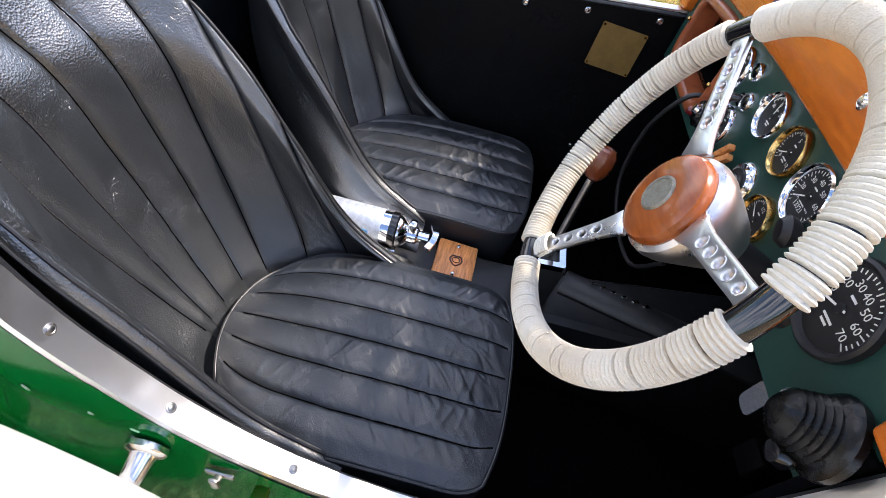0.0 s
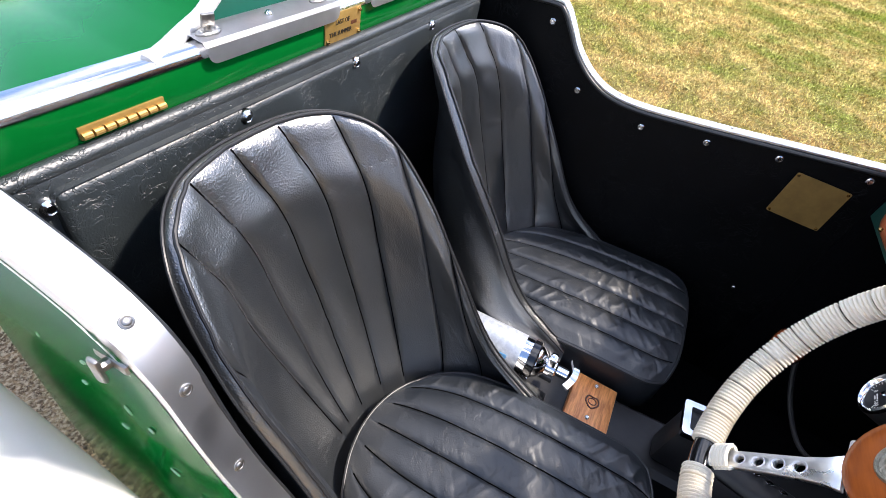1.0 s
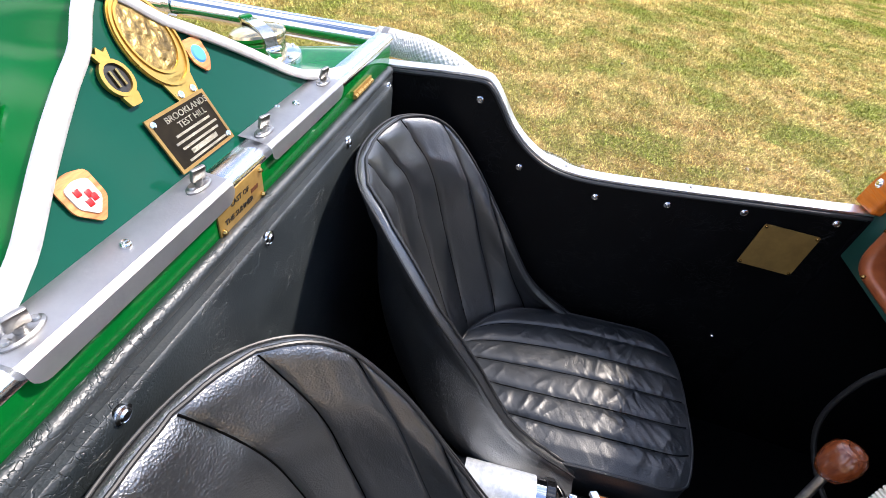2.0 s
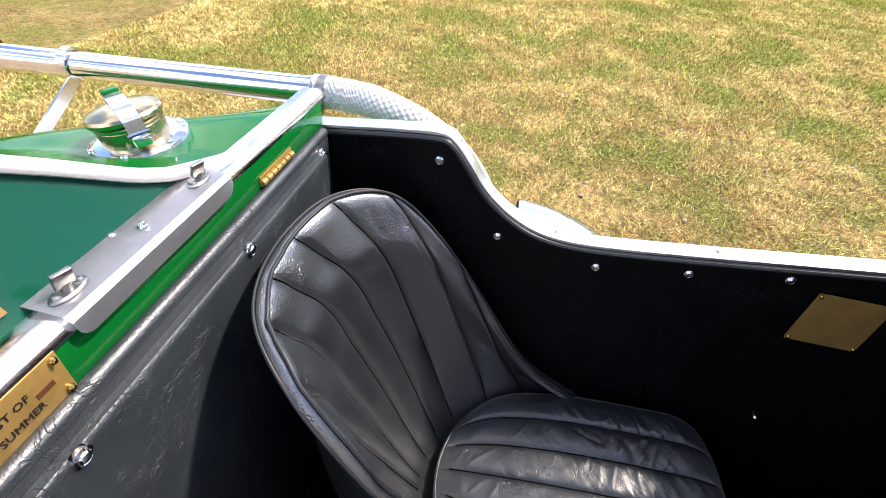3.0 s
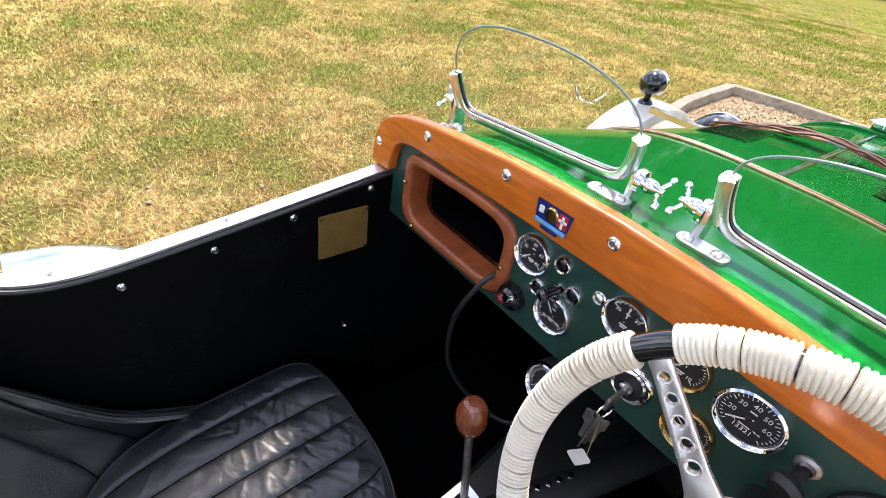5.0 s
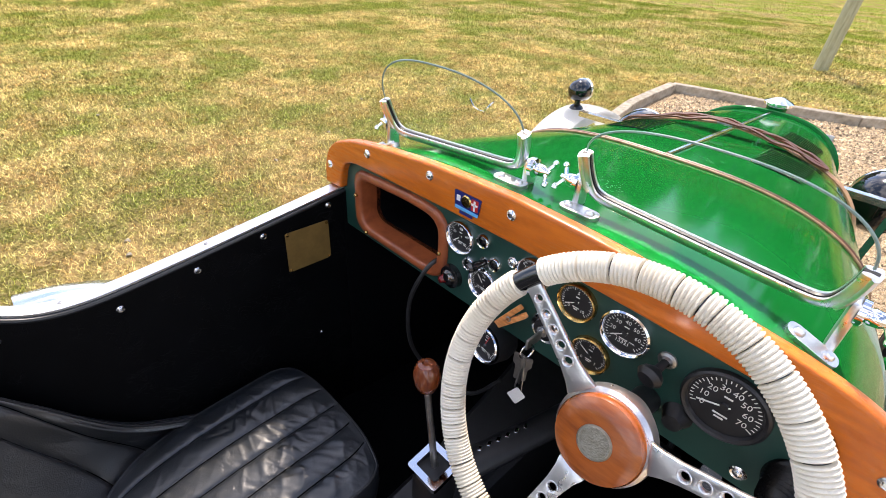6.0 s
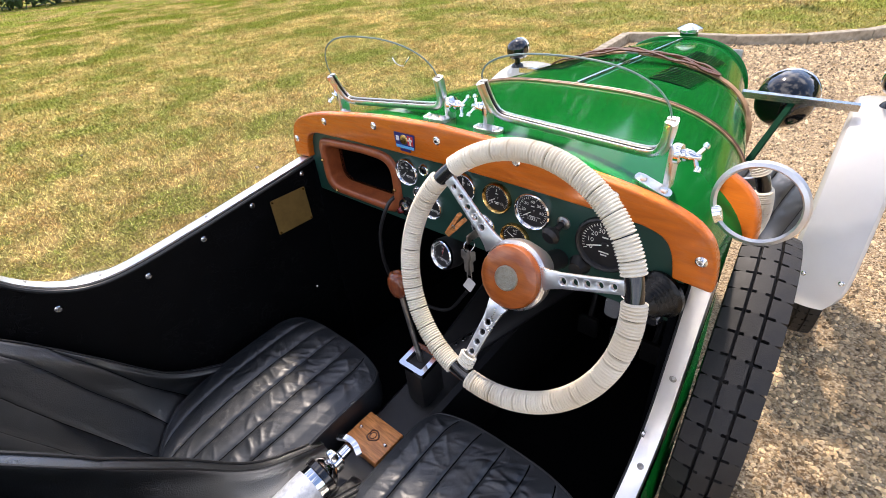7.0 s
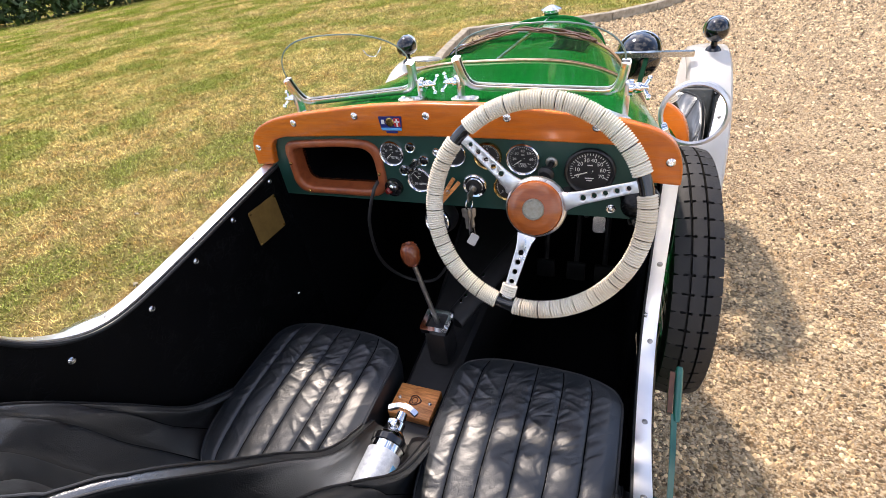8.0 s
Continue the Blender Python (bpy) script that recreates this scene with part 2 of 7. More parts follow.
def ground_mat(name, cols, scales, bump, bscale, island=0.0, greener=False):
    """Patchy ground: two broad tints mixed by large noise, a third by fine noise."""
    m = bpy.data.materials.new(name)
    m.use_nodes = True
    nt = m.node_tree
    b = nt.nodes["Principled BSDF"]
    b.inputs["Roughness"].default_value, b.inputs["Specular IOR Level"].default_value = 0.9, 0.15
    geo = nt.nodes.new("ShaderNodeNewGeometry")
    last = None
    for c, s, top in zip(cols[1:], scales, (0.93, 0.80, 0.64, 0.50, 0.42)):
        n = nt.nodes.new("ShaderNodeTexNoise")
        n.inputs["Scale"].default_value, n.inputs["Detail"].default_value, n.inputs["Roughness"].default_value = s, 5, 0.65
        nt.links.new(geo.outputs["Position"], n.inputs["Vector"])
        r = nt.nodes.new("ShaderNodeMapRange")
        r.inputs[1].default_value, r.inputs[2].default_value, r.inputs[4].default_value = 0.475, 0.565, top
        nt.links.new(n.outputs["Fac"], r.inputs[0])
        mix = nt.nodes.new("ShaderNodeMix")
        mix.data_type = "RGBA"
        mix.inputs[6].default_value, mix.inputs[7].default_value = (*cols[0], 1), (*c, 1)
        if last:
            nt.links.new(last, mix.inputs[6])
        nt.links.new(r.outputs[0], mix.inputs[0])
        last = mix.outputs[2]
    if greener:
        # the lawn further off is greener
        dist = nt.nodes.new("ShaderNodeVectorMath")
        dist.operation = "LENGTH"
        nt.links.new(geo.outputs["Position"], dist.inputs[0])
        gr = nt.nodes.new("ShaderNodeMapRange")
        gr.inputs[1].default_value, gr.inputs[2].default_value, gr.inputs[4].default_value = 2.0, 15.0, 0.85
        nt.links.new(dist.outputs["Value"], gr.inputs[0])
        gn = nt.nodes.new("ShaderNodeTexNoise")
        gn.inputs["Scale"].default_value, gn.inputs["Detail"].default_value = 0.9, 6
        nt.links.new(geo.outputs["Position"], gn.inputs["Vector"])
        gm = nt.nodes.new("ShaderNodeMapRange")
        gm.inputs[1].default_value, gm.inputs[2].default_value = 0.38, 0.60
        nt.links.new(gn.outputs["Fac"], gm.inputs[0])
        mul = nt.nodes.new("ShaderNodeMath")
        mul.operation = "MULTIPLY"
        nt.links.new(gr.outputs[0], mul.inputs[0])
        nt.links.new(gm.outputs[0], mul.inputs[1])
        mix = nt.nodes.new("ShaderNodeMix")
        mix.data_type = "RGBA"
        mix.inputs[7].default_value = (*(0.40 * v for v in (0.54, 0.68, 0.045)), 1)
        nt.links.new(last, mix.inputs[6])
        nt.links.new(mul.outputs[0], mix.inputs[0])
        last = mix.outputs[2]
    if island:
        mr = nt.nodes.new("ShaderNodeMapRange")
        mr.inputs[3].default_value, mr.inputs[4].default_value = 1 - island, 1 + island
        nt.links.new(geo.outputs["Random Per Island"], mr.inputs[0])
        hsv = nt.nodes.new("ShaderNodeHueSaturation")
        nt.links.new(mr.outputs[0], hsv.inputs["Value"])
        nt.links.new(last, hsv.inputs["Color"])
        last = hsv.outputs[0]
    nt.links.new(last, b.inputs["Base Color"])
    if bump:
        n2 = nt.nodes.new("ShaderNodeTexNoise")
        n2.inputs["Scale"].default_value, n2.inputs["Detail"].default_value = bscale, 4
        nt.links.new(geo.outputs["Position"], n2.inputs["Vector"])
        bp = nt.nodes.new("ShaderNodeBump")
        bp.inputs["Strength"].default_value, bp.inputs["Distance"].default_value = bump, 0.02
        nt.links.new(n2.outputs["Fac"], bp.inputs["Height"])
        nt.links.new(bp.outputs[0], b.inputs["Normal"])
    return m


GRASS_COLS = [(0.70, 0.475, 0.178), (0.168, 0.214, 0.020), (0.40, 0.235, 0.074), (0.20, 0.195, 0.032), (0.085, 0.058, 0.018), (0.86, 0.66, 0.28)]
# sheet tints scaled down to stand for shade between the blades
M_GRASS = ground_mat("dry_lawn_shaded", [tuple(v * 0.46 for v in c) for c in GRASS_COLS], (0.9, 2.6, 7.0, 24, 60), 1.0, 60, greener=True)
# same tints scaled up to offset the shading of upright blades
M_BLADE = ground_mat("lawn_blades", [tuple(min(0.9, v * 1.40) for v in c) for c in GRASS_COLS], (0.9, 2.6, 7.0, 24, 60), 0, 1, island=0.55, greener=True)
M_GRAVEL = ground_mat("gravel_bed", [(0.36, 0.26, 0.15), (0.25, 0.165, 0.09), (0.075, 0.048, 0.028), (0.66, 0.54, 0.37)], (1.3, 55, 90), 1.0, 80)

# ---- building helpers ----


def part(name, bm, material, parent=None, label="", sharp=35.0, flat=False):
    """One mesh object from bm, under parent."""
    bmesh.ops.recalc_face_normals(bm, faces=bm.faces)
    me = bpy.data.meshes.new(name)
    for f in bm.faces:
        f.smooth = not flat
    bm.to_mesh(me)
    bm.free()
    if not flat:
        me.set_sharp_from_angle(angle=radians(sharp))
    me.materials.append(material)
    ob = new(name, me)
    if parent:
        ob.parent = parent
    if label:
        ob["label"] = label
    return ob


def twin(ob, m, parent=None):
    """Another object on the same mesh, at m."""
    o = new(ob.name.split(".")[0], ob.data)
    o.parent = parent or ob.parent
    o.matrix_basis = m
    if "label" in ob:
        o["label"] = ob["label"]
    return o


def thing(name, label, category, group="", kind=""):
    return tagged(new(name), label, category, group, kind)


def box(bm, a, b, bevel=0.0, m=None, seg=2):
    r = bmesh.ops.create_cube(bm, size=1)
    vs = r["verts"]
    for v in vs:
        v.co = Vector((a[i] + (v.co[i] + 0.5) * (b[i] - a[i]) for i in range(3)))
    if bevel:
        es = list({e for v in vs for e in v.link_edges})
        vs = bmesh.ops.bevel(bm, geom=es, offset=bevel, segments=seg, profile=0.5, affect="EDGES")["verts"]
    if m:
        bmesh.ops.transform(bm, matrix=m, verts=list(set(vs)))
    return bm


def frame_to(a, b):
    """A matrix whose z axis runs from a to b, at a."""
    d = Vector(b) - Vector(a)
    return Matrix.Translation(a) @ d.to_track_quat("Z", "Y").to_matrix().to_4x4(), d.length


def lathe(bm, prof, m=None, seg=32):
    """Turned shape: prof is (radius, height) along z, closed at zero radius."""
    rings = []
    for r, h in prof:
        if r < 1e-6:
            rings.append([bm.verts.new((0, 0, h))])
        else:
            rings.append([bm.verts.new((r * math.cos(2 * math.pi * k / seg), r * math.sin(2 * math.pi * k / seg), h)) for k in range(seg)])
    for p, q in zip(rings, rings[1:]):
        for k in range(seg):
            k2 = (k + 1) % seg
            ring = [p[k % len(p)], p[k2 % len(p)], q[k2 % len(q)], q[k % len(q)]]
            ring = list(dict.fromkeys(ring))
            if len(ring) > 2:
                bm.faces.new(ring)
    if m:
        bmesh.ops.transform(bm, matrix=m, verts=[v for r in rings for v in r])
    return bm


def rod(bm, a, b, r, seg=12, r2=None):
    m, d = frame_to(a, b)
    r2 = r if r2 is None else r2
    return lathe(bm, [(0, 0), (r, 0), (r2, d), (0, d)], m, seg)


def smooth_path(pts, n):
    """n points on a smooth curve through pts (Catmull-Rom)."""
    P = [Vector(p) for p in pts]
    P = [2 * P[0] - P[1]] + P + [2 * P[-1] - P[-2]]
    out = []
    for k in range(n):
        s = k / (n - 1) * (len(P) - 3)
        i = min(int(s), len(P) - 4)
        t = s - i
        a, b, c, d = P[i:i + 4]
        out.append(0.5 * (2 * b + (c - a) * t + (2 * a - 5 * b + 4 * c - d) * t * t + (3 * b - a - 3 * c + d) * t ** 3))
    return out


def sweep(bm, path, shape, up=(0, 0, 1), closed=False, caps=True):
    """A section (list of (side, up) offsets, or a function of the index) carried along a path."""
    n, rings = len(path), []
    side0 = None
    for k, p in enumerate(path):
        q0, q1 = path[(k - 1) % n if closed else max(k - 1, 0)], path[(k + 1) % n if closed else min(k + 1, n - 1)]
        t = (q1 - q0).normalized()
        s = t.cross(Vector(up))
        s = side0 if s.length < 1e-3 and side0 else s.normalized()
        side0 = s
        u = s.cross(t)
        sec = shape(k) if callable(shape) else shape
        rings.append([bm.verts.new(p + s * a + u * b) for a, b in sec])
    m = len(rings[0])
    for k in range(n if closed else n - 1):
        a, b = rings[k], rings[(k + 1) % n]
        for j in range(m):
            bm.faces.new((a[j], a[(j + 1) % m], b[(j + 1) % m], b[j]))
    if caps and not closed:
        bm.faces.new(rings[0][::-1]), bm.faces.new(rings[-1])
    return bm


def ring_shape(r, n=10, squash=1.0):
    return [(r * math.cos(2 * math.pi * k / n), squash * r * math.sin(2 * math.pi * k / n)) for k in range(n)]


def rect_shape(w, h):
    return [(-w / 2, -h / 2), (w / 2, -h / 2), (w / 2, h / 2), (-w / 2, h / 2)]


def grid(bm, nu, nv, f, close_u=False):
    """A sheet of nu x nv points from f(u, v), u and v from 0 to 1."""
    V = [[bm.verts.new(f(i / (nu if close_u else nu - 1), j / (nv - 1))) for i in range(nu)] for j in range(nv)]
    for j in range(nv - 1):
        for i in range(nu if close_u else nu - 1):
            i2 = (i + 1) % nu
            bm.faces.new((V[j][i], V[j][i2], V[j + 1][i2], V[j + 1][i]))
    return V


def slab(bm, outline, d, m=None, holes=()):
    """A flat plate: outline in (x, y), thickness d along +z; holes are outlines too."""
    loops = [outline, *holes]
    edges, all_v = [], []
    for lp in loops:
        vs = [bm.verts.new((x, y, 0)) for x, y in lp]
        all_v += vs
        edges += [bm.edges.new((vs[k], vs[(k + 1) % len(vs)])) for k in range(len(vs))]
    fs = [g for g in bmesh.ops.triangle_fill(bm, use_beauty=True, use_dissolve=False, edges=edges)["geom"] if isinstance(g, bmesh.types.BMFace)]
    ext = bmesh.ops.extrude_face_region(bm, geom=fs)
    top = [g for g in ext["geom"] if isinstance(g, bmesh.types.BMVert)]
    bmesh.ops.translate(bm, vec=(0, 0, d), verts=top)
    if m:
        bmesh.ops.transform(bm, matrix=m, verts=all_v + top)
    return bm


def round_poly(pts, r, n=5):
    """Rounds the corners of an outline; r may be a list."""
    out = []
    k = len(pts)
    for i in range(k):
        p, a, b = Vector(pts[i]), Vector(pts[i - 1]), Vector(pts[(i + 1) % k])
        rr = r[i] if isinstance(r, (list, tuple)) else r
        da, db = (a - p), (b - p)
        rr = min(rr, da.length * 0.49, db.length * 0.49)
        p0, p1 = p + da.normalized() * rr, p + db.normalized() * rr
        for j in range(n + 1):
            t = j / n
            out.append(tuple((1 - t) ** 2 * p0 + 2 * t * (1 - t) * p + t * t * p1))
    return out


def lerp_table(tab, x):
    """Smoothed reading between the rows of a short table."""
    if x <= tab[0][0]:
        return tab[0][1]
    for (x0, y0), (x1, y1) in zip(tab, tab[1:]):
        if x <= x1:
            t = (x - x0) / (x1 - x0)
            return y0 + (y1 - y0) * t
    return tab[-1][1]


def words(name, text, size, m, material, parent, depth=0.0004, align="CENTER"):
    """Raised lettering in the built-in font, as a mesh."""
    cu = bpy.data.curves.new(name, "FONT")
    cu.body, cu.size, cu.extrude, cu.align_x, cu.align_y = text, size, depth, align, "CENTER"
    cu.resolution_u = 2
    tmp = bpy.data.objects.new("tmp", cu)
    scene.collection.objects.link(tmp)
    me = bpy.data.meshes.new_from_object(tmp.evaluated_get(bpy.context.evaluated_depsgraph_get()))
    bpy.data.objects.remove(tmp)
    bpy.data.curves.remove(cu)
    me.materials.append(material)
    ob = new(name, me)
    ob.parent = parent
    ob.matrix_basis = m
    return ob


FWD = Matrix(((1, 0, 0, 0), (0, 0, 1, 0), (0, 1, 0, 0), (0, 0, 0, 1)))  # plate x, y -> world x, z; thickness along +y

# ---- ground, drive and kerb ----
Z_LAWN, Z_DRIVE, Z_KERB = -0.045, -0.10, 0.0
bm = bmesh.new()
R_OUT = 1500.0


def lawn(u, v):
    a, r = 2 * math.pi * u, R_OUT * v ** 4
    x, y = r * math.cos(a), r * math.sin(a)
    return (x, y, Z_DRIVE - 0.03)


grid(bm, 96, 40, lawn, close_u=True)
bmesh.ops.remove_doubles(bm, verts=bm.verts, dist=1e-4)
tagged(part("ground", bm, M_GRASS), "wide sheet of earth under lawn and drive", "ground", kind="structure")

KERB_LINE = smooth_path([(-0.35, -60, 0), (-0.35, -7.0, 0), (-0.35, 2.0, 0), (-0.8, 2.7, 0), (-1.5, 3.4, 0), (-1.80, 4.3, 0), (-1.90, 5.2, 0), (-1.94, 5.9, 0)], 60) + smooth_path(
    [(-1.88, 6.05, 0), (-1.2, 6.06, 0), (-0.55, 6.12, 0), (0.02, 6.36, 0), (0.42, 6.68, 0), (0.80, 7.20, 0), (1.10, 8.05, 0), (1.55, 9.6, 0), (2.6, 11.8, 0), (5.0, 14.5, 0), (12.0, 18.0, 0), (40.0, 24.0, 0)], 70)
edge = [Vector((p.x, p.y, 0)) for p in KERB_LINE]


def sheet(name, far, z, material):
    bm = bmesh.new()
    vs = [bm.verts.new((p.x, p.y, z)) for p in edge] + [bm.verts.new((x, y, z)) for x, y in far]
    bmesh.ops.triangle_fill(bm, use_beauty=True, edges=[bm.edges.new((vs[k], vs[(k + 1) % len(vs)])) for k in range(len(vs))])
    return part(name, bm, material)


tagged(sheet("lawn", [(300, 60), (300, 400), (-400, 400), (-400, -200), (-0.35, -200)], Z_LAWN, M_GRASS), "dry yellowing lawn with green patches", "lawn", kind="structure")
tagged(sheet("drive", [(60, -60)], Z_DRIVE, M_GRAVEL), "pale brown loose gravel drive", "drive", kind="structure")

# kerb of concrete blocks, laid end to end
kerb = tagged(new("kerb"), "low weathered concrete kerb between lawn and gravel", "kerb", kind="structure")
blocks, last_p, gone = [], edge[0], 0.0
for p, q in zip(edge, edge[1:]):
    d = (q - p).length
    if d > 1.2:
        n_b = round(d / 0.75)
        blocks += [(p.lerp(q, k / n_b), p.lerp(q, (k + 1) / n_b)) for k in range(n_b)]
        last_p, gone = q, 0.0
        continue
    gone += d
    if gone > 0.62:
        blocks.append((last_p, q))
        last_p, gone = q, 0.0
rk = random.Random(3)
for p, q in blocks:
    d = (q - p).length
    if d < 0.02 or p.y < -8 or p.x > 9:
        continue
    bm = bmesh.new()
    box(bm, (-0.055, -0.004, Z_DRIVE - 0.1), (0.055, d + 0.004, Z_KERB + rk.uniform(-0.002, 0.002)), 0.007, seg=1)
    ang = math.atan2(q.y - p.y, q.x - p.x) - math.pi / 2
    o = part("kerb_stone", bm, M_CONC, kerb)
    o.matrix_basis = Matrix.Translation((p.x, p.y, 0)) @ Matrix.Rotation(ang, 4, "Z")

# ---- the car: everything bolted together ----
car = thing("vintage_sports_car", "open two-seat vintage sports car in glossy green paint with black trim", "car")


def stud(parent, p, n, r=0.0075, material=None, rise=1.0):
    """A trim screw in a cup washer, facing n."""
    bm = bmesh.new()
    m, _ = frame_to(p, Vector(p) + Vector(n))
    lathe(bm, [(0, 0.0045 * rise), (r * 0.45, 0.0042 * rise), (r * 0.62, 0.0022 * rise), (r * 0.70, 0.0030 * rise), (r * 0.95, 0.0016 * rise), (r, 0), (r, -0.003)], m, 16)
    return part("trim_screw", bm, material or M_ALU, parent, "polished cup-washer screw")


# inside trim of the passenger side; the upper edge dips behind the dash and sweeps up to the rear
LEFT_EDGE = [(0.02, 0.878), (-0.185, 0.848), (-0.34, 0.826), (-0.47, 0.811), (-0.545, 0.815), (-0.60, 0.838), (-0.645, 0.875), (-0.675, 0.915), (-0.70, 0.945), (-0.722, 0.954), (-0.79, 0.948), (-0.85, 0.941), (-0.925, 0.933)]
RIGHT_EDGE = [(0.02, 0.882), (0.004, 0.80), (-0.014, 0.715), (-0.036, 0.632), (-0.070, 0.575), (-0.114, 0.535), (-0.175, 0.508), (-0.238, 0.497), (-0.30, 0.494), (-0.36, 0.502), (-0.42, 0.518), (-0.48, 0.544), (-0.535, 0.580), (-0.585, 0.624), (-0.63, 0.680), (-0.662, 0.738), (-0.684, 0.80), (-0.702, 0.862), (-0.728, 0.905), (-0.765, 0.928), (-0.84, 0.945), (-0.925, 0.957)]


def side_x(y, s=-1):
    """Half width of the cockpit's inside; the driver's side stands out further."""
    if s > 0:
        return 0.481 + 0.010 * min(1, max(0, (-y - 0.62) / 0.12))
    return 0.466 + 0.022 * min(1, max(0, -y / 0.8))


def cockpit_side(sgn, edge_pts, name):
    path = smooth_path([(0, y, z) for y, z in edge_pts], 60)
    wall = bmesh.new()
    n = len(path)
    inner = [[wall.verts.new((sgn * side_x(p.y, sgn), p.y, 0.20 + (p.z - 0.004 - 0.20) * j / 8)) for p in path] for j in range(9)]
    outer = [[wall.verts.new((sgn * (side_x(p.y, sgn) + 0.024), p.y, 0.20 + (p.z - 0.004 - 0.20) * j / 8)) for p in path] for j in range(9)]
    for L in (inner, outer):
        for j in range(8):
            for k in range(n - 1):
                wall.faces.new((L[j][k], L[j][k + 1], L[j + 1][k + 1], L[j + 1][k]))
    for k in range(n - 1):
        wall.faces.new((inner[8][k], inner[8][k + 1], outer[8][k + 1], outer[8][k]))
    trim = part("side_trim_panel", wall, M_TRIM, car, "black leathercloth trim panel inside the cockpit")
    # rolled piping just under the capping
    bm = bmesh.new()
    sweep(bm, [Vector((sgn * (side_x(p.y, sgn) - 0.002), p.y, p.z - 0.006)) for p in path], ring_shape(0.005, 8))
    part("edge_roll", bm, M_PIPE, trim, "rolled black edge")
    # aluminium capping strip: a flat top with a turned-down lip
    bm = bmesh.new()
    w = 0.030 if sgn < 0 else 0.038
    wid = [w if sgn < 0 else 0.028 + 0.004 * min(1, max(0, (-p.y - 0.25) / 0.3)) for p in path]

    def sec(k):
        h = wid[k] / 2
        pts = [(-h, 0), (-h, 0.004), (0, 0.0055), (h, 0.004), (h + 0.002, -0.014), (h - 0.001, -0.014), (h - 0.002, 0)]
        return [(a if sgn < 0 else -a, b) for a, b in pts]

    sweep(bm, [Vector((sgn * (side_x(p.y, sgn) + h_ / 2 - 0.002), p.y, p.z)) for p, h_ in zip(path, wid)], sec, up=(0, 0, 1))
    cap = part("edge_capping", bm, M_CAPPING, car, "bright aluminium capping strip along the cockpit edge")
    return trim, cap, path


trim_l, cap_l, path_l = cockpit_side(-1, LEFT_EDGE, "left")
trim_r, cap_r, path_r = cockpit_side(1, RIGHT_EDGE, "right")
for y, z in ((-0.029, 0.846), (-0.182, 0.822), (-0.316, 0.797), (-0.451, 0.774), (-0.614, 0.796), (-0.719, 0.913), (0.035, 0.70)):
    stud(trim_l, (-side_x(y), y, z), (1, 0, 0))
for y, z in ((-0.07, 0.60), (-0.17, 0.47), (-0.30, 0.425), (-0.42, 0.46)):
    stud(trim_r, (side_x(y, 1), y, z), (-1, 0, 0), 0.006)
stud(trim_l, (-0.465, -0.08, 0.50), (1, 0, 0), 0.005)
for k, p in enumerate(path_r):
    if k in (6, 13, 21, 29, 36, 42, 47, 51):
        n = Vector((0.2, 0, 1))
        t = (path_r[k + 1] - path_r[k - 1]).normalized()
        up = Vector((1, 0, 0)).cross(t)
        up = up if up.z > 0 else -up
        stud(cap_r, Vector((side_x(p.y, 1) + 0.014, p.y, p.z)) + up * 0.0056, up, 0.0058, M_STEEL, 0.35)
for k in (8, 18, 28, 38):
    p = path_l[k]
    stud(cap_l, Vector((-side_x(p.y) - 0.014, p.y, p.z + 0.0056)), (0, 0, 1), 0.004, M_STEEL, 0.35)

# brass plate on the passenger trim
bm = bmesh.new()
slab(bm, round_poly([(-0.142, 0.717), (-0.036, 0.715), (-0.036, 0.813), (-0.140, 0.815)], 0.004, 3), 0.002, Matrix(((0, 0, 1, -0.4665), (1, 0, 0, 0), (0, 1, 0, 0), (0, 0, 0, 1))))
plate = part("maker_plate", bm, M_DBRASS, car, "plain unpolished brass plate fixed by corner pins")
plate.matrix_basis = Matrix.Translation((0.0035, 0, 0))
for y, z in ((-0.137, 0.722), (-0.041, 0.720), (-0.041, 0.808), (-0.136, 0.810)):
    stud(plate, (-0.4645, y, z), (1, 0, 0), 0.003, M_BRASS)

# rear bulkhead: a padded board with a rolled upper edge
bm = bmesh.new()
box(bm, (-0.485, -0.925, 0.20), (0.485, -0.889, 0.929), 0.008)
bulk = part("rear_bulkhead", bm, M_BULK, car, "padded black leathercloth board behind the seats")
bm = bmesh.new()
sweep(bm, [Vector((x, -0.898, 0.930)) for x in np.linspace(-0.480, 0.480, 12)], ring_shape(0.0085, 12))
part("upper_roll", bm, M_BULK, bulk, "rolled black edge")
bm = bmesh.new()
box(bm, (-0.455, -0.890, 0.30), (0.455, -0.879, 0.917), 0.0095, seg=4)
part("padded_panel", bm, M_BULK, bulk)
for x, z in ((0.459, 0.904), (0.235, 0.906), (0.013, 0.908), (-0.226, 0.910), (-0.445, 0.914)):
    stud(bulk, (x, -0.879 if abs(x) < 0.43 else -0.886, z), (0, 1, 0), 0.009)

# floor, footwell and tunnel
bm = bmesh.new()
slab(bm, [(-0.505, -0.93), (0.505, -0.93), (0.505, 0.02), (0.455, 0.62), (-0.455, 0.62), (-0.505, 0.02)], 0.02, Matrix.Translation((0, 0, 0.182)))
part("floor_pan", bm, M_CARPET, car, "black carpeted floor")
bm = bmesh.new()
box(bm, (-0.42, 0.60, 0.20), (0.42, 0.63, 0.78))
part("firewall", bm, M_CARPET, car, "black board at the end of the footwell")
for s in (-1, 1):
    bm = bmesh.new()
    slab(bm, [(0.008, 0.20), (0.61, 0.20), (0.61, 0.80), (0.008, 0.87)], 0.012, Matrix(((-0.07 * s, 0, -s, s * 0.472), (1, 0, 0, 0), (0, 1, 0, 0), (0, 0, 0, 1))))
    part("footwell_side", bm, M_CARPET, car)
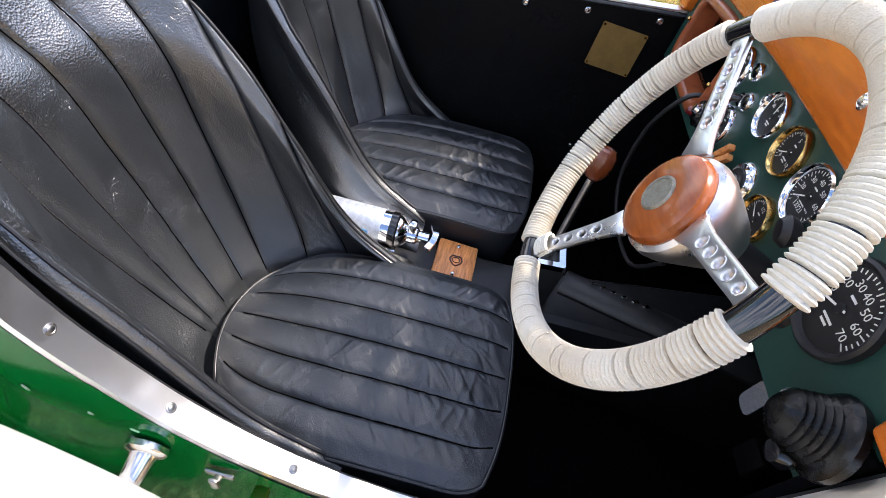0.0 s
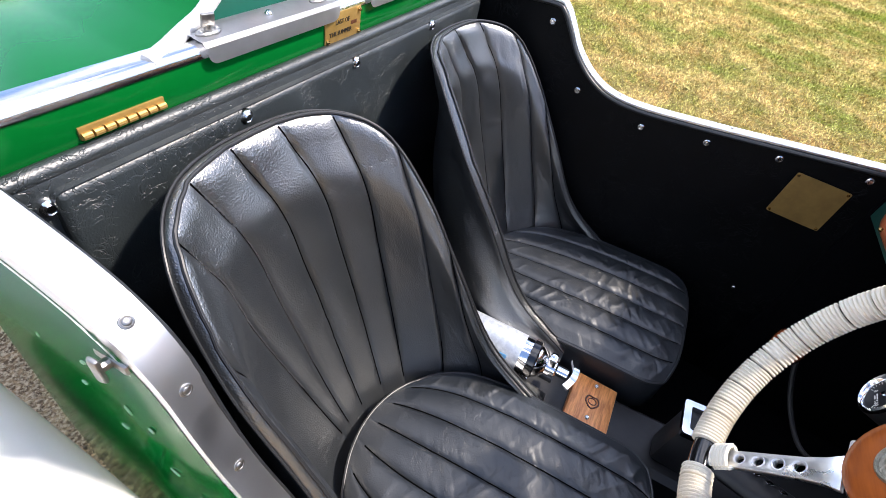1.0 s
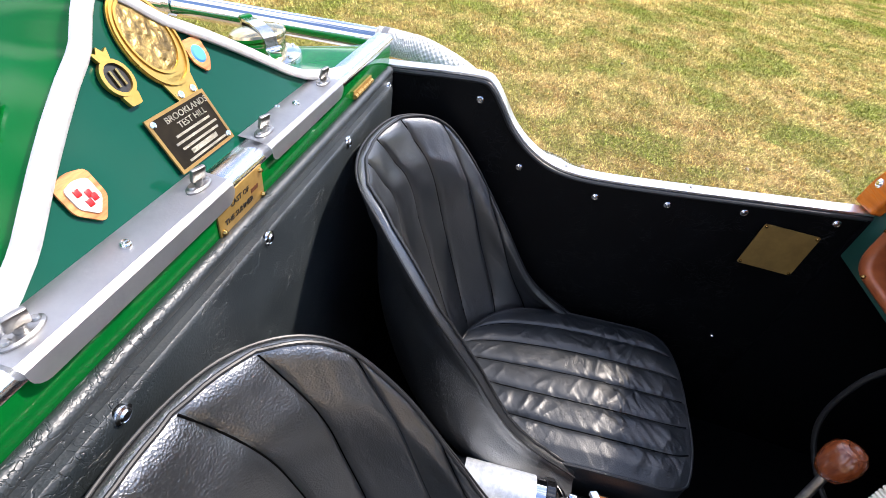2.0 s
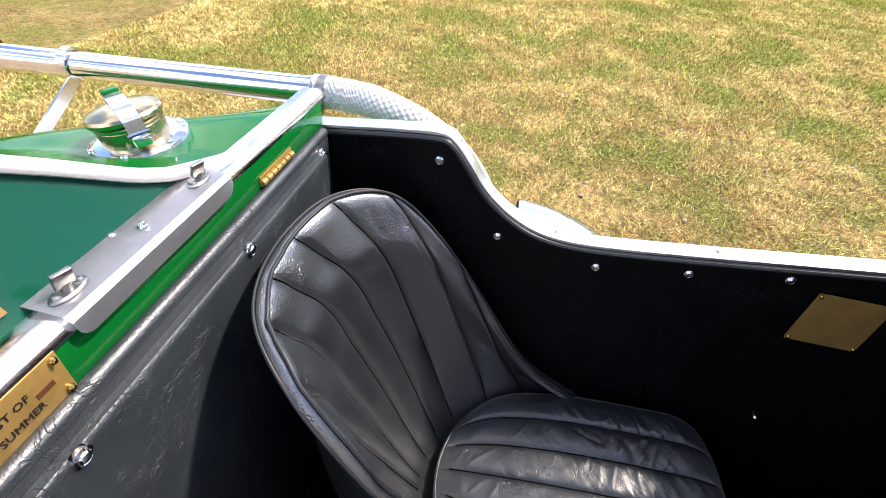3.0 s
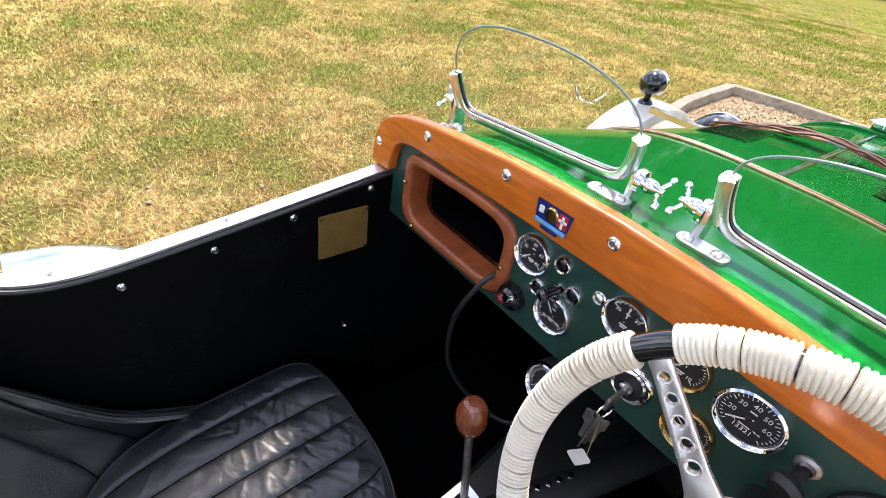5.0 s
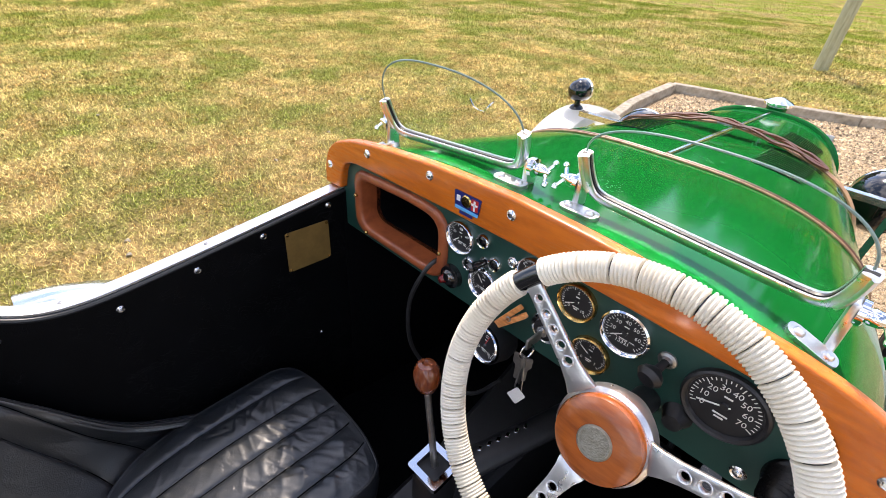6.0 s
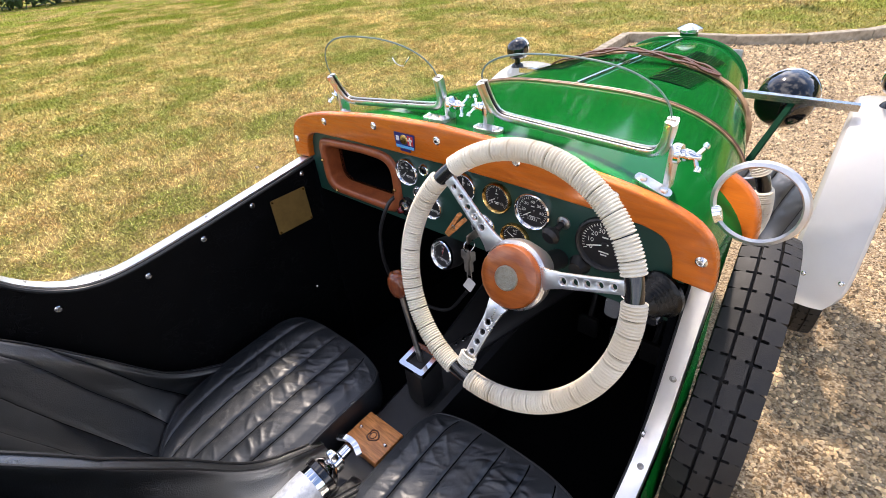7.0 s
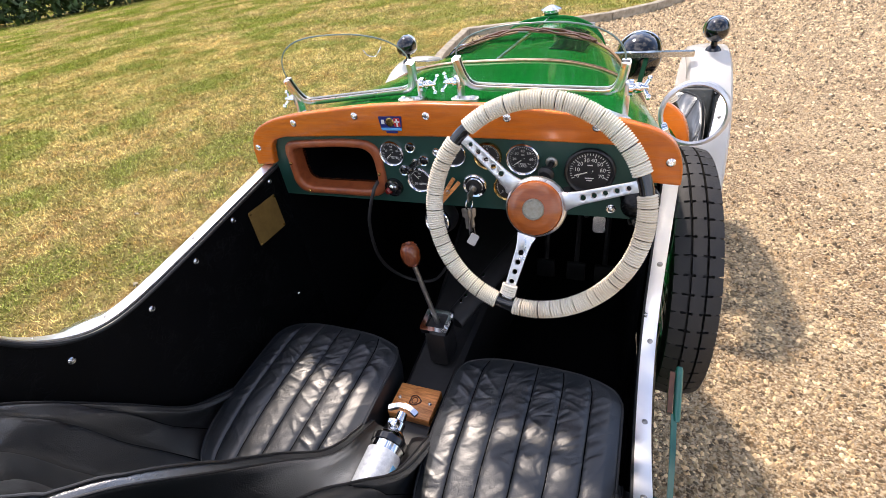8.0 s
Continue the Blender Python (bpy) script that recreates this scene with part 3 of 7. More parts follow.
bm = bmesh.new()
sec = lambda y, w, h: [(-w, y, 0.20), (-w, y, h - 0.012), (-w + 0.012, y, h), (w - 0.012, y, h), (w, y, h - 0.012), (w, y, 0.20)]
secs = [sec(-0.89, 0.062, 0.405), sec(-0.23, 0.062, 0.410), sec(-0.10, 0.065, 0.42), sec(0.20, 0.09, 0.47), sec(0.60, 0.14, 0.52)]
rows = [[bm.verts.new(p) for p in s] for s in secs]
for a, b in zip(rows, rows[1:]):
    for j in range(5):
        bm.faces.new((a[j], a[j + 1], b[j + 1], b[j]))
part("gearbox_tunnel", bm, M_DULL, car, "black tunnel cover between the seats")

# ---- scuttle, bonnet, nose and tail ----


def scuttle_z(x, y):
    """Height of the bodywork above the dash and along the bonnet."""
    t = min(max(y / 0.56, 0), 1)
    top = 1.030 + (0.972 - 1.030) * t if y <= 0.56 else 0.972 + (0.905 - 0.972) * min((y - 0.56) / 0.93, 1)
    w = bonnet_w(y)
    q = min(abs(x) / w, 1)
    drop = 0.155 + 0.02 * t
    e = 3.2 - 0.6 * min(max((y - 0.2) / 1.2, 0), 1)
    return top - drop * (1 - (1 - q ** e) ** (1 / 2.0))


def bonnet_w(y):
    return lerp_table([(0, 0.500), (0.25, 0.488), (0.56, 0.440), (0.90, 0.375), (1.20, 0.305), (1.49, 0.245)], y)


def skin(bm, y0, y1, ny, z_low, nx=28, lift=0.0):
    """Bodywork from y0 to y1: over the top and down both sides."""
    def f(u, v):
        y = y0 + (y1 - y0) * v
        w = bonnet_w(y) + lift
        s = 2 * u - 1
        if abs(s) < 0.72:
            x = w * math.sin(s / 0.72 * math.pi / 2)
            return (x, y, scuttle_z(x if abs(x) < w - 1e-6 else math.copysign(w - 1e-6, x), y) + lift)
        k = (abs(s) - 0.72) / 0.28
        zt = scuttle_z(w, y) + lift
        return (math.copysign(w, s), y, zt + (z_low - zt) * k)
    return grid(bm, nx * 2 + 1, ny, f)


bm = bmesh.new()
skin(bm, 0.022, 0.555, 16, 0.22)
part("scuttle", bm, M_GREEN, car, "glossy green scuttle in front of the dash", 60)
bm = bmesh.new()
skin(bm, 0.563, 1.47, 24, 0.25)
bonnet = part("bonnet", bm, M_GREEN, car, "long glossy green bonnet with louvres", 60)
# joint beading between scuttle and bonnet, and at the nose
for y, r, m_, nm in ((0.559, 0.0050, M_DSTRAP, "joint_beading"), (0.551, 0.0030, M_STRAP, "joint_beading"), (1.47, 0.010, M_GREEN, "nose_rim")):
    bm = bmesh.new()
    w = bonnet_w(y)
    pts = []
    for k in range(41):
        s = -1 + k / 20
        x = w * math.sin(s * math.pi / 2)
        pts.append(Vector((x * 1.002, y, scuttle_z(max(-w + 1e-6, min(w - 1e-6, x)), y) + 0.002)))
    pts = [Vector((pts[0].x, y, 0.4))] + pts + [Vector((pts[-1].x, y, 0.4))]
    sweep(bm, pts, ring_shape(r, 8), up=(0, 1, 0))
    part(nm, bm, m_, bonnet)
# nose cowl over the radiator
bm = bmesh.new()


def nose(u, v):
    y = 1.475 + 0.15 * v
    w = 0.245 - 0.05 * v * v
    s = 2 * u - 1
    k = 1 - 0.25 * v * v
    x = w * math.sin(max(-1, min(1, s / 0.7)) * math.pi / 2)
    zt = 0.905 - 0.03 * v * v - 0.16 * (1 - math.sqrt(max(0, 1 - (min(abs(x) / w, 1)) ** 2.6)))
    if abs(s) > 0.7:
        zt += (0.35 - zt) * (abs(s) - 0.7) / 0.3
    return (x, y, zt)


grid(bm, 41, 8, nose)
part("radiator_cowl", bm, M_GREEN, car, "rounded green radiator cowl", 60)
bm = bmesh.new()
box(bm, (-0.19, 1.60, 0.34), (0.19, 1.615, 0.85), 0.004)
part("radiator_grille", bm, M_STEEL, car)
bm = bmesh.new()
lathe(bm, [(0, 0.0), (0.030, 0.0), (0.030, 0.038), (0.034, 0.04), (0.046, 0.043), (0.047, 0.052), (0.030, 0.060), (0.010, 0.068), (0, 0.069)], Matrix.Translation((0, 1.52, 0.885)), 24)
part("radiator_cap", bm, M_ALU, car, "polished domed radiator cap")
bm = bmesh.new()
lathe(bm, [(0.033, -0.01), (0.033, 0.034), (0.028, 0.034)], Matrix.Translation((0, 1.52, 0.888)), 24)
part("filler_neck", bm, M_GREEN, car)
# centre hinge
bm = bmesh.new()
sweep(bm, [Vector((0, y, scuttle_z(0, y) + 0.003)) for y in np.linspace(0.57, 1.46, 20)], ring_shape(0.005, 8))
part("bonnet_hinge", bm, M_ALU, bonnet, "bright hinge rod along the top of the bonnet")


def louvres(x0, x1, y0, y1, n):
    """A group of raised louvres, each a bent blade with a black strip for the shade in its slot."""
    for k in range(n):
        y = y0 + (y1 - y0) * (k + 0.5) / n
        d = (y1 - y0) / n
        bm = bmesh.new()

        def f(u, v):
            x = x0 + (x1 - x0) * u
            ends = min(1, 8 * min(u, 1 - u)) ** 0.5
            h = [0.0, 0.55, 0.95, 1.0][round(v * 3)] * 0.0034 * ends
            yy = y + d * 0.42 - d * 0.84 * v
            return (x, yy, scuttle_z(x, yy) + 0.0015 + h)

        grid(bm, 9, 4, f)
        part("louvre", bm, M_GREEN, bonnet)
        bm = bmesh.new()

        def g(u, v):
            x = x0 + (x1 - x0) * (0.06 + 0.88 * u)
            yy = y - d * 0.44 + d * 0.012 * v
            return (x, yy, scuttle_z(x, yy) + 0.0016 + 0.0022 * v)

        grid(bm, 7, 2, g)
        part("louvre_slot_shade", bm, M_DULL, bonnet)


for s in (-1, 1):
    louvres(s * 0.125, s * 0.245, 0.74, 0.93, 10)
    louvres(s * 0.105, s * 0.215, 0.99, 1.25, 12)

# leather bonnet strap: two tapered ends and a buckle
bm = bmesh.new()
pts = []
y_s = 0.955
w = bonnet_w(y_s)
for k in range(37):
    s = -1 + k / 18
    x = w * math.sin(s * math.pi / 2)
    pts.append(Vector((x * 1.006, y_s + 0.012 * math.sin(3 * s), scuttle_z(max(-w + 1e-6, min(w - 1e-6, x)), y_s) + 0.006 + 0.02 * max(0, 1 - abs(s) * 3))))
pts = [Vector((-w * 1.006, y_s, 0.45))] + pts + [Vector((w * 1.006, y_s, 0.45))]
sweep(bm, pts, rect_shape(0.024, 0.004), up=(0, 0, 1))
strap = part("bonnet_strap", bm, M_STRAP, car, "worn tan leather strap buckled over the bonnet")
bm = bmesh.new()
for ph_, off, wv in ((0.0, -0.014, 0.010), (1.7, 0.012, 0.013), (3.1, -0.002, 0.018)):
    run = pts[9:29]
    sweep(bm, smooth_path([p + Vector((0, off + wv * math.sin(0.8 * k + ph_), 0.006 + 0.005 * abs(math.sin(0.9 * k + ph_)))) for k, p in enumerate(run)], 60), lambda k: rect_shape(0.013 + 0.004 * math.sin(0.3 * k + ph_), 0.004))
part("strap_end", bm, M_DSTRAP, strap, "dark oiled strap end")
bm = bmesh.new()
box(bm, (-0.02, y_s - 0.022, scuttle_z(0, y_s) + 0.024), (0.02, y_s + 0.022, scuttle_z(0, y_s) + 0.032), 0.003)
part("buckle", bm, M_STEEL, strap)

# tail: shoulders at the sides, a bell-shaped hump down the middle


def hump(x):
    """Height of the tail's section over the shoulders, by distance from the middle."""
    q = abs(x - 0.008)
    return lerp_table([(0.0, 0.150), (0.02, 0.138), (0.05, 0.113), (0.08, 0.098), (0.11, 0.081), (0.14, 0.063), (0.165, 0.047), (0.19, 0.031), (0.22, 0.017), (0.25, 0.0085), (0.28, 0.0035), (0.31, 0.0)], q)


TAIL_Z = 0.983
bm = bmesh.new()


def tail(u, v):
    s = 2 * u - 1
    y1 = -0.930 - 1.15 * v
    w = 0.492 * max(0.02, 1 - 0.98 * v ** 1.12)
    k = min(abs(s) / 0.8, 1)
    x = w * math.copysign(k, s)
    xe = x / (1 - 0.5 * v)
    h = hump(xe) * (1 - v) ** 0.7
    z = TAIL_Z - 0.05 * v - 0.30 * v * v + h
    if k > 0.76:
        z -= (0.012 + 0.05 * min(1, v * 8)) * ((k - 0.76) / 0.24) ** 2.2
    if abs(s) > 0.8:
        z -= (abs(s) - 0.8) / 0.2 * 0.5 * (1 - 0.4 * v)
    y = y1 - h * 0.62 * (1 - v)
    return (x, y, z)


grid(bm, 121, 30, tail)
part("tail_body", bm, M_GREEN, car, "green pointed tail with a raised middle ridge", 55)


def deck_z(x, y):
    """Height of the tail at a point of the plan."""
    v, h = max(0.0, (-0.930 - y) / 1.15), 0.0
    for _ in range(30):
        h = hump(x / (1 - 0.5 * v)) * (1 - v) ** 0.7
        v = max(0.0, (-0.930 - y - h * 0.62 * (1 - v)) / 1.15)
    return TAIL_Z - 0.05 * v - 0.30 * v * v + h


# forward face of the hump, leaning back
bm = bmesh.new()


def face(u, v):
    x = -0.312 + 0.64 * u
    h = hump(x) * v
    return (x, -0.929 - h * 0.62, TAIL_Z + 0.001 + h)


grid(bm, 61, 9, face)
panel = part("tail_front_panel", bm, M_PANEL, car, "dark green sloping panel behind the seats, with badges")
# bright beading down both edges of that panel
for s in (-1, 1):
    bm = bmesh.new()
    pts = [Vector((s * q + 0.008, -0.926 - hump(s * q + 0.008) * 0.62 + 0.016 * max(0, (q - 0.25) / 0.06), TAIL_Z + hump(s * q + 0.008) + 0.003)) for q in np.linspace(0.004, 0.312, 30)]
    sweep(bm, pts, lambda k: ring_shape(0.0074 + 0.0010 * min(k, 10) / 10, 12, 0.6), up=(0, 0.5, 0.86))
    part("edge_beading", bm, M_TAPE, panel, "white-bright metal beading")
# front edge: aluminium half-round, green strip under it, brass hinges
bm = bmesh.new()
sweep(bm, [Vector((x, -0.915, 0.976)) for x in np.linspace(-0.50, 0.50, 24)], [(-0.014, 0.000), (-0.011, 0.000), (-0.010, 0.004), (0.016, 0.006), (0.016, 0.011), (-0.006, 0.0125), (-0.011, 0.010), (-0.014, 0.005)])
part("deck_edge_rail", bm, M_ALU, car, "aluminium edge rail in front of the tail")
bm = bmesh.new()
box(bm, (-0.495, -0.930, 0.926), (0.495, -0.9025, 0.977), 0.003)
part("deck_front_strip", bm, M_GREEN, car)


def flange(x0, x1):
    """A folded aluminium bracket with turn-buttons, over the edge rail."""
    bm = bmesh.new()
    prof = [(-0.935, 0.994), (-0.920, 0.9935), (-0.901, 0.992), (-0.896, 0.988), (-0.895, 0.970)]
    rows = []
    for e, cut in ((0, 0.012), (0.0012, 0.0075), (0.004, 0.0035), (0.008, 0.001), (0.012, 0), (-0.012, 0), (-0.008, 0.001), (-0.004, 0.0035), (-0.0012, 0.0075), (-0.0001, 0.012)):
        x = x0 + e if e >= 0 else x1 + e
        rows.append([bm.verts.new((x, y, z + (cut if k == 4 else 0))) for k, (y, z) in enumerate(prof)])
    for a, b in zip(rows, rows[1:]):
        for j in range(4):
            bm.faces.new((a[j], a[j + 1], b[j + 1], b[j]))
    bmesh.ops.solidify(bm, geom=list(bm.faces), thickness=0.002)
    fl = part("flange_bracket", bm, M_BRIGHT, car, "folded bright aluminium bracket with turn-buttons", 25)
    for x in (x0 + 0.022, x1 - 0.022):
        bm = bmesh.new()
        lathe(bm, [(0, 0.0025), (0.0065, 0.0022), (0.0078, 0.0008), (0.0078, -0.001)], Matrix.Translation((x, -0.916, 0.994)) @ Matrix.Diagonal((2.1, 1.0, 1, 1)), 20)
        for e in (-0.0105, 0.0105):
            lathe(bm, [(0, 0.0030), (0.0022, 0.0026), (0.0036, 0.0008), (0.0038, -0.001)], Matrix.Translation((x + e, -0.916, 0.9955)), 12)
        rod(bm, (x, -0.916, 0.995), (x, -0.916, 1.002), 0.0042, 12)
        box(bm, (-0.0075, -0.0022, 0.0), (0.0075, 0.0022, 0.0150), 0.0014, Matrix.Translation((x, -0.916, 1.000)) @ Matrix.Rotation(radians(-15), 4, "Z") @ Matrix.Rotation(radians(-14), 4, "X"))
        part("turn_button", bm, M_STEEL, fl, "small steel turn-button")
    stud(fl, ((x0 + x1) / 2, -0.917, 0.994), (0, 0, 1), 0.005)


flange(0.035, 0.262)
flange(-0.246, -0.040)
for x, h in ((0.172, 0.006), (-0.126, 0.008)):
    stud(panel, (x, -0.929 - h * 0.62, TAIL_Z + h), (0, 0.85, 0.53), 0.005)

for x, e in ((0.363, 0.044), (-0.344, 0.041)):
    bm = bmesh.new()
    box(bm, (x - e, -0.9030, 0.9405), (x + e, -0.9000, 0.9535), 0.001)
    n_k = round(e * 2 / 0.011)
    for k in range(n_k):
        xa = x - e + 2 * e * k / n_k
        rod(bm, (xa + 0.0011, -0.8990, 0.945), (xa + 2 * e / n_k - 0.0011, -0.8990, 0.945), 0.0036, 10)
    part("lid_hinge", bm, M_CAPB, car, "narrow brass piano hinge")
# brass caption plate
bm = bmesh.new()
box(bm, (-0.023, -0.9025, 0.936), (0.061, -0.9000, 0.978), 0.001)
cap_plate = part("caption_plate", bm, M_CAPB, car, "engraved brass plate with four screws")
words("engraving", "LAST OF", 0.0088, pose(0.022, -0.8997, 0.964, 90, 0, 180), M_DULL, cap_plate)
words("engraving", "THE SUMMER", 0.0088, pose(0.026, -0.8997, 0.949, 90, 0, 180), M_DULL, cap_plate)
bm = bmesh.new()
box(bm, (-0.012, -0.9001, 0.955), (0.002, -0.8996, 0.960))
part("worn_word", bm, M_DSTRAP, cap_plate)
for x, z in ((-0.018, 0.942), (0.056, 0.942), (-0.018, 0.973), (0.056, 0.973)):
    stud(cap_plate, (x, -0.900, z), (0, 1, 0), 0.0032, M_BRASS)

LEAN = math.degrees(math.atan(0.62))


def on_panel(x, h, proud=0.002):
    """A pose on the leaning panel, h above the deck; local x to the viewer's right, y up the slope."""
    return pose(x, -0.929 - h * 0.62, TAIL_Z + 0.001 + h, 90 - LEAN, 0, 180) @ pose(0, 0, proud)


# dark engraved hill-climb plaque
bm = bmesh.new()
slab(bm, round_poly([(-0.037, -0.026), (0.037, -0.026), (0.037, 0.026), (-0.037, 0.026)], 0.002, 2), 0.0025)
M_BRONZE = mat("black_bronze", (0.014, 0.012, 0.009), 0.5, 0, (0.022, 0.018, 0.012), 60, spec=0.2, ior=1.2)
plq = part("event_plaque", bm, M_BRONZE, car, "black and bronze engraved plaque")
plq.matrix_basis = on_panel(0.011, 0.035) @ Matrix.Diagonal((1.1, 1.0, 1, 1))
bm = bmesh.new()
slab(bm, [(-0.038, -0.027), (0.038, -0.027), (0.038, 0.027), (-0.038, 0.027)], 0.002, holes=[[(-0.035, -0.024), (0.035, -0.024), (0.035, 0.024), (-0.035, 0.024)]])
bmesh.ops.translate(bm, vec=(0, 0, 0.001), verts=bm.verts)
part("plaque_rim", bm, M_DBRASS, plq)
words("line", "BROOKLANDS", 0.0085, pose(0.008, 0.018, 0.0028), M_SILVER, plq)
words("line", "TEST HILL", 0.0085, pose(0.008, 0.0095, 0.0028), M_SILVER, plq)
for k, wd in enumerate((0.046, 0.056, 0.050, 0.036, 0.052)):
    bm = bmesh.new()
    hgt = 0.0045 if k == 3 else 0.0022
    box(bm, (-wd / 2, -hgt / 2, 0.0024), (wd / 2, hgt / 2, 0.0030))
    o = part("worn_line", bm, M_SILVER, plq)
    o.matrix_basis = pose(0.003, 0.0025 - k * 0.0058, 0)
for x, y in ((-0.033, 0.021), (0.033, -0.021)):
    bm = bmesh.new()
    lathe(bm, [(0, 0.002), (0.003, 0.0015), (0.0035, 0)], Matrix.Translation((x, y, 0.0025)), 12)
    part("rivet", bm, M_CHROME, plq)


def badge(x, h, outline, material, label, centre=None, cr=0.008):
    bm = bmesh.new()
    slab(bm, outline, 0.002)
    b = part("club_badge", bm, material, car, label)
    b.matrix_basis = on_panel(x, h)
    if centre:
        bm = bmesh.new()
        lathe(bm, [(0, 0.0038), (cr * 0.8, 0.0035), (cr, 0.002)], None, 20)
        part("badge_centre", bm, centre, b)
    return b


shield = round_poly([(-0.016, 0.018), (0, 0.022), (0.016, 0.018), (0.016, -0.006), (0, -0.022), (-0.016, -0.006)], 0.005, 4)
sb = badge(0.139, 0.037, shield, M_OAK, "small wooden shield with a white and red crest")
bm = bmesh.new()
slab(bm, [(x * 0.68, y * 0.68) for x, y in shield], 0.0035)
part("crest", bm, M_PAPER, sb)
bm = bmesh.new()
for x, y in ((-0.004, 0.006), (0.003, 0.002), (-0.001, -0.004), (0.005, -0.002)):
    box(bm, (x - 0.0025, y - 0.003, 0.0034), (x + 0.0025, y + 0.003, 0.0042), 0.0006)
part("crest_mark", bm, M_RED, sb)
disc = [(0.034 * math.cos(a), 0.044 * math.sin(a)) for a in np.linspace(0, 2 * math.pi, 33)[:-1]]
M_GILT = mat("gilt_brass", (0.62, 0.40, 0.10), 0.34, 0.85, (0.50, 0.30, 0.07), 40, 0.05, 300, rvar=0.08)
bb = badge(-0.012, 0.104, disc, M_GILT, "large embossed brass medallion")
bm = bmesh.new()
slab(bm, round_poly([(-0.014, -0.058), (0.014, -0.058), (0.020, -0.034), (-0.020, -0.034)], 0.003, 3), 0.002)
tab = part("medallion_tab", bm, M_GILT, bb)
# raised rim and a field in low relief
for r0, r1, hgt in ((0.97, 0.90, 0.0040), (0.80, 0.74, 0.0038)):
    bm = bmesh.new()
    slab(bm, [(x * r0, y * r0 + 0.004 * (r0 < 0.9)) for x, y in disc], hgt, holes=[[(x * r1, y * r1 + 0.004 * (r0 < 0.9)) for x, y in disc]])
    part("medallion_ring", bm, M_GILT, bb)
bm = bmesh.new()
grid(bm, 40, 28, lambda u, v: Vector((0.0245 * v * math.cos(2 * math.pi * u), 0.0318 * v * math.sin(2 * math.pi * u) + 0.004,
     0.0022 + 0.0016 * max(0, noise.noise(Vector((v * math.cos(2 * math.pi * u) * 4.2, v * math.sin(2 * math.pi * u) * 5.0, 4.4))) + 0.25) * min(1, (1 - v) * 8))))
part("medallion_relief", bm, M_EMBOSS, bb)
for x in (-0.009, 0.009):
    bm = bmesh.new()
    lathe(bm, [(0, 0.004), (0.0035, 0.0035), (0.004, 0.002)], Matrix.Translation((x, -0.05, 0)), 12)
    part("rivet", bm, M_CHROME, bb)
ab = badge(0.046, 0.090, [(0.0135 * math.cos(a), 0.0145 * math.sin(a)) for a in np.linspace(0, 2 * math.pi, 25)[:-1]], M_DIAL, "small round brass club badge on a dark ground")
bm = bmesh.new()
slab(bm, [(0.015 * math.cos(a), 0.016 * math.sin(a)) for a in np.linspace(0, 2 * math.pi, 25)[:-1]], 0.0045, holes=[[(0.0115 * math.cos(a), 0.0125 * math.sin(a)) for a in np.linspace(0, 2 * math.pi, 25)[:-1]]])
part("badge_ring", bm, M_GILT, ab)
bm = bmesh.new()
slab(bm, [(-0.006, 0.015), (0.006, 0.015), (0.009, 0.024), (0.004, 0.021), (0, 0.026), (-0.004, 0.021), (-0.009, 0.024)], 0.004)
slab(bm, round_poly([(-0.006, -0.024), (0.006, -0.024), (0.009, -0.014), (-0.009, -0.014)], 0.002, 3), 0.004)
part("badge_crown", bm, M_GILT, ab)
bm = bmesh.new()
for x in (-0.0035, 0.0035):
    box(bm, (x - 0.001, -0.007, 0.003), (x + 0.001, 0.007, 0.0045))
part("monogram", bm, M_BRASS, ab)
badge(-0.057, 0.082, round_poly([(-0.013, 0.016), (0.013, 0.016), (0.013, -0.006), (0, -0.02), (-0.013, -0.006)], 0.006, 3), M_OAK, "small wooden shield with a round blue enamel centre", M_LBLUE, 0.009)

# maker's script on the flank: a plain flowing band of bright metal
bm = bmesh.new()
base_m = [(-0.085, 0.004), (-0.074, -0.004), (-0.066, 0.004), (-0.050, 0.022), (-0.046, -0.002), (-0.036, 0.010), (-0.030, 0.0), (-0.020, 0.010), (-0.014, 0.001), (-0.004, 0.009), (0.004, 0.016), (0.002, -0.001), (0.014, 0.010), (0.018, 0.0), (0.028, 0.010), (0.034, 0.001), (0.042, 0.010), (0.047, 0.0), (0.056, 0.009), (0.062, -0.002), (0.070, -0.010)]
for lst in (base_m, [(-0.072, 0.006), (-0.058, -0.012), (-0.03, -0.016), (0.01, -0.014), (0.05, -0.012), (0.068, -0.018)]):
    path = []
    for p in smooth_path([(a, b, 0) for a, b in lst], 60):
        yy = -1.073 + p.x * 0.70 - p.y * 0.25
        xx = 0.106 + p.x * 0.20 - p.y * 1.15
        path.append(Vector((xx, yy, deck_z(xx, yy) + 0.004)))
    sweep(bm, path, rect_shape(0.0036, 0.003), up=(0.6, 0, 0.8))
part("script_mark", bm, M_CHROME, car, "bright flowing script emblem on the tail")

# fuel filler on the shoulder of the tail
bm = bmesh.new()
FM = Matrix.Translation((-0.302, -1.046, 0.974)) @ Matrix.Rotation(radians(9), 4, Vector((0.866, 0.5, 0))) @ Matrix.Rotation(radians(-38), 4, "Z") @ Matrix.Diagonal((0.90, 0.90, 0.82, 1))
lathe(bm, [(0, 0.012), (0.050, 0.012), (0.056, 0.009), (0.062, 0.007), (0.063, 0.002), (0.060, -0.034)], FM, 40)
filler = part("fuel_filler", bm, M_ALU, car, "aluminium fuel filler flange with a worn plated flip cap")
for k in range(6):
    a = k * math.pi / 3
    stud(filler, FM @ Vector((0.054 * math.cos(a), 0.054 * math.sin(a), 0.009)), (0, 0, 1), 0.0045)
bm = bmesh.new()
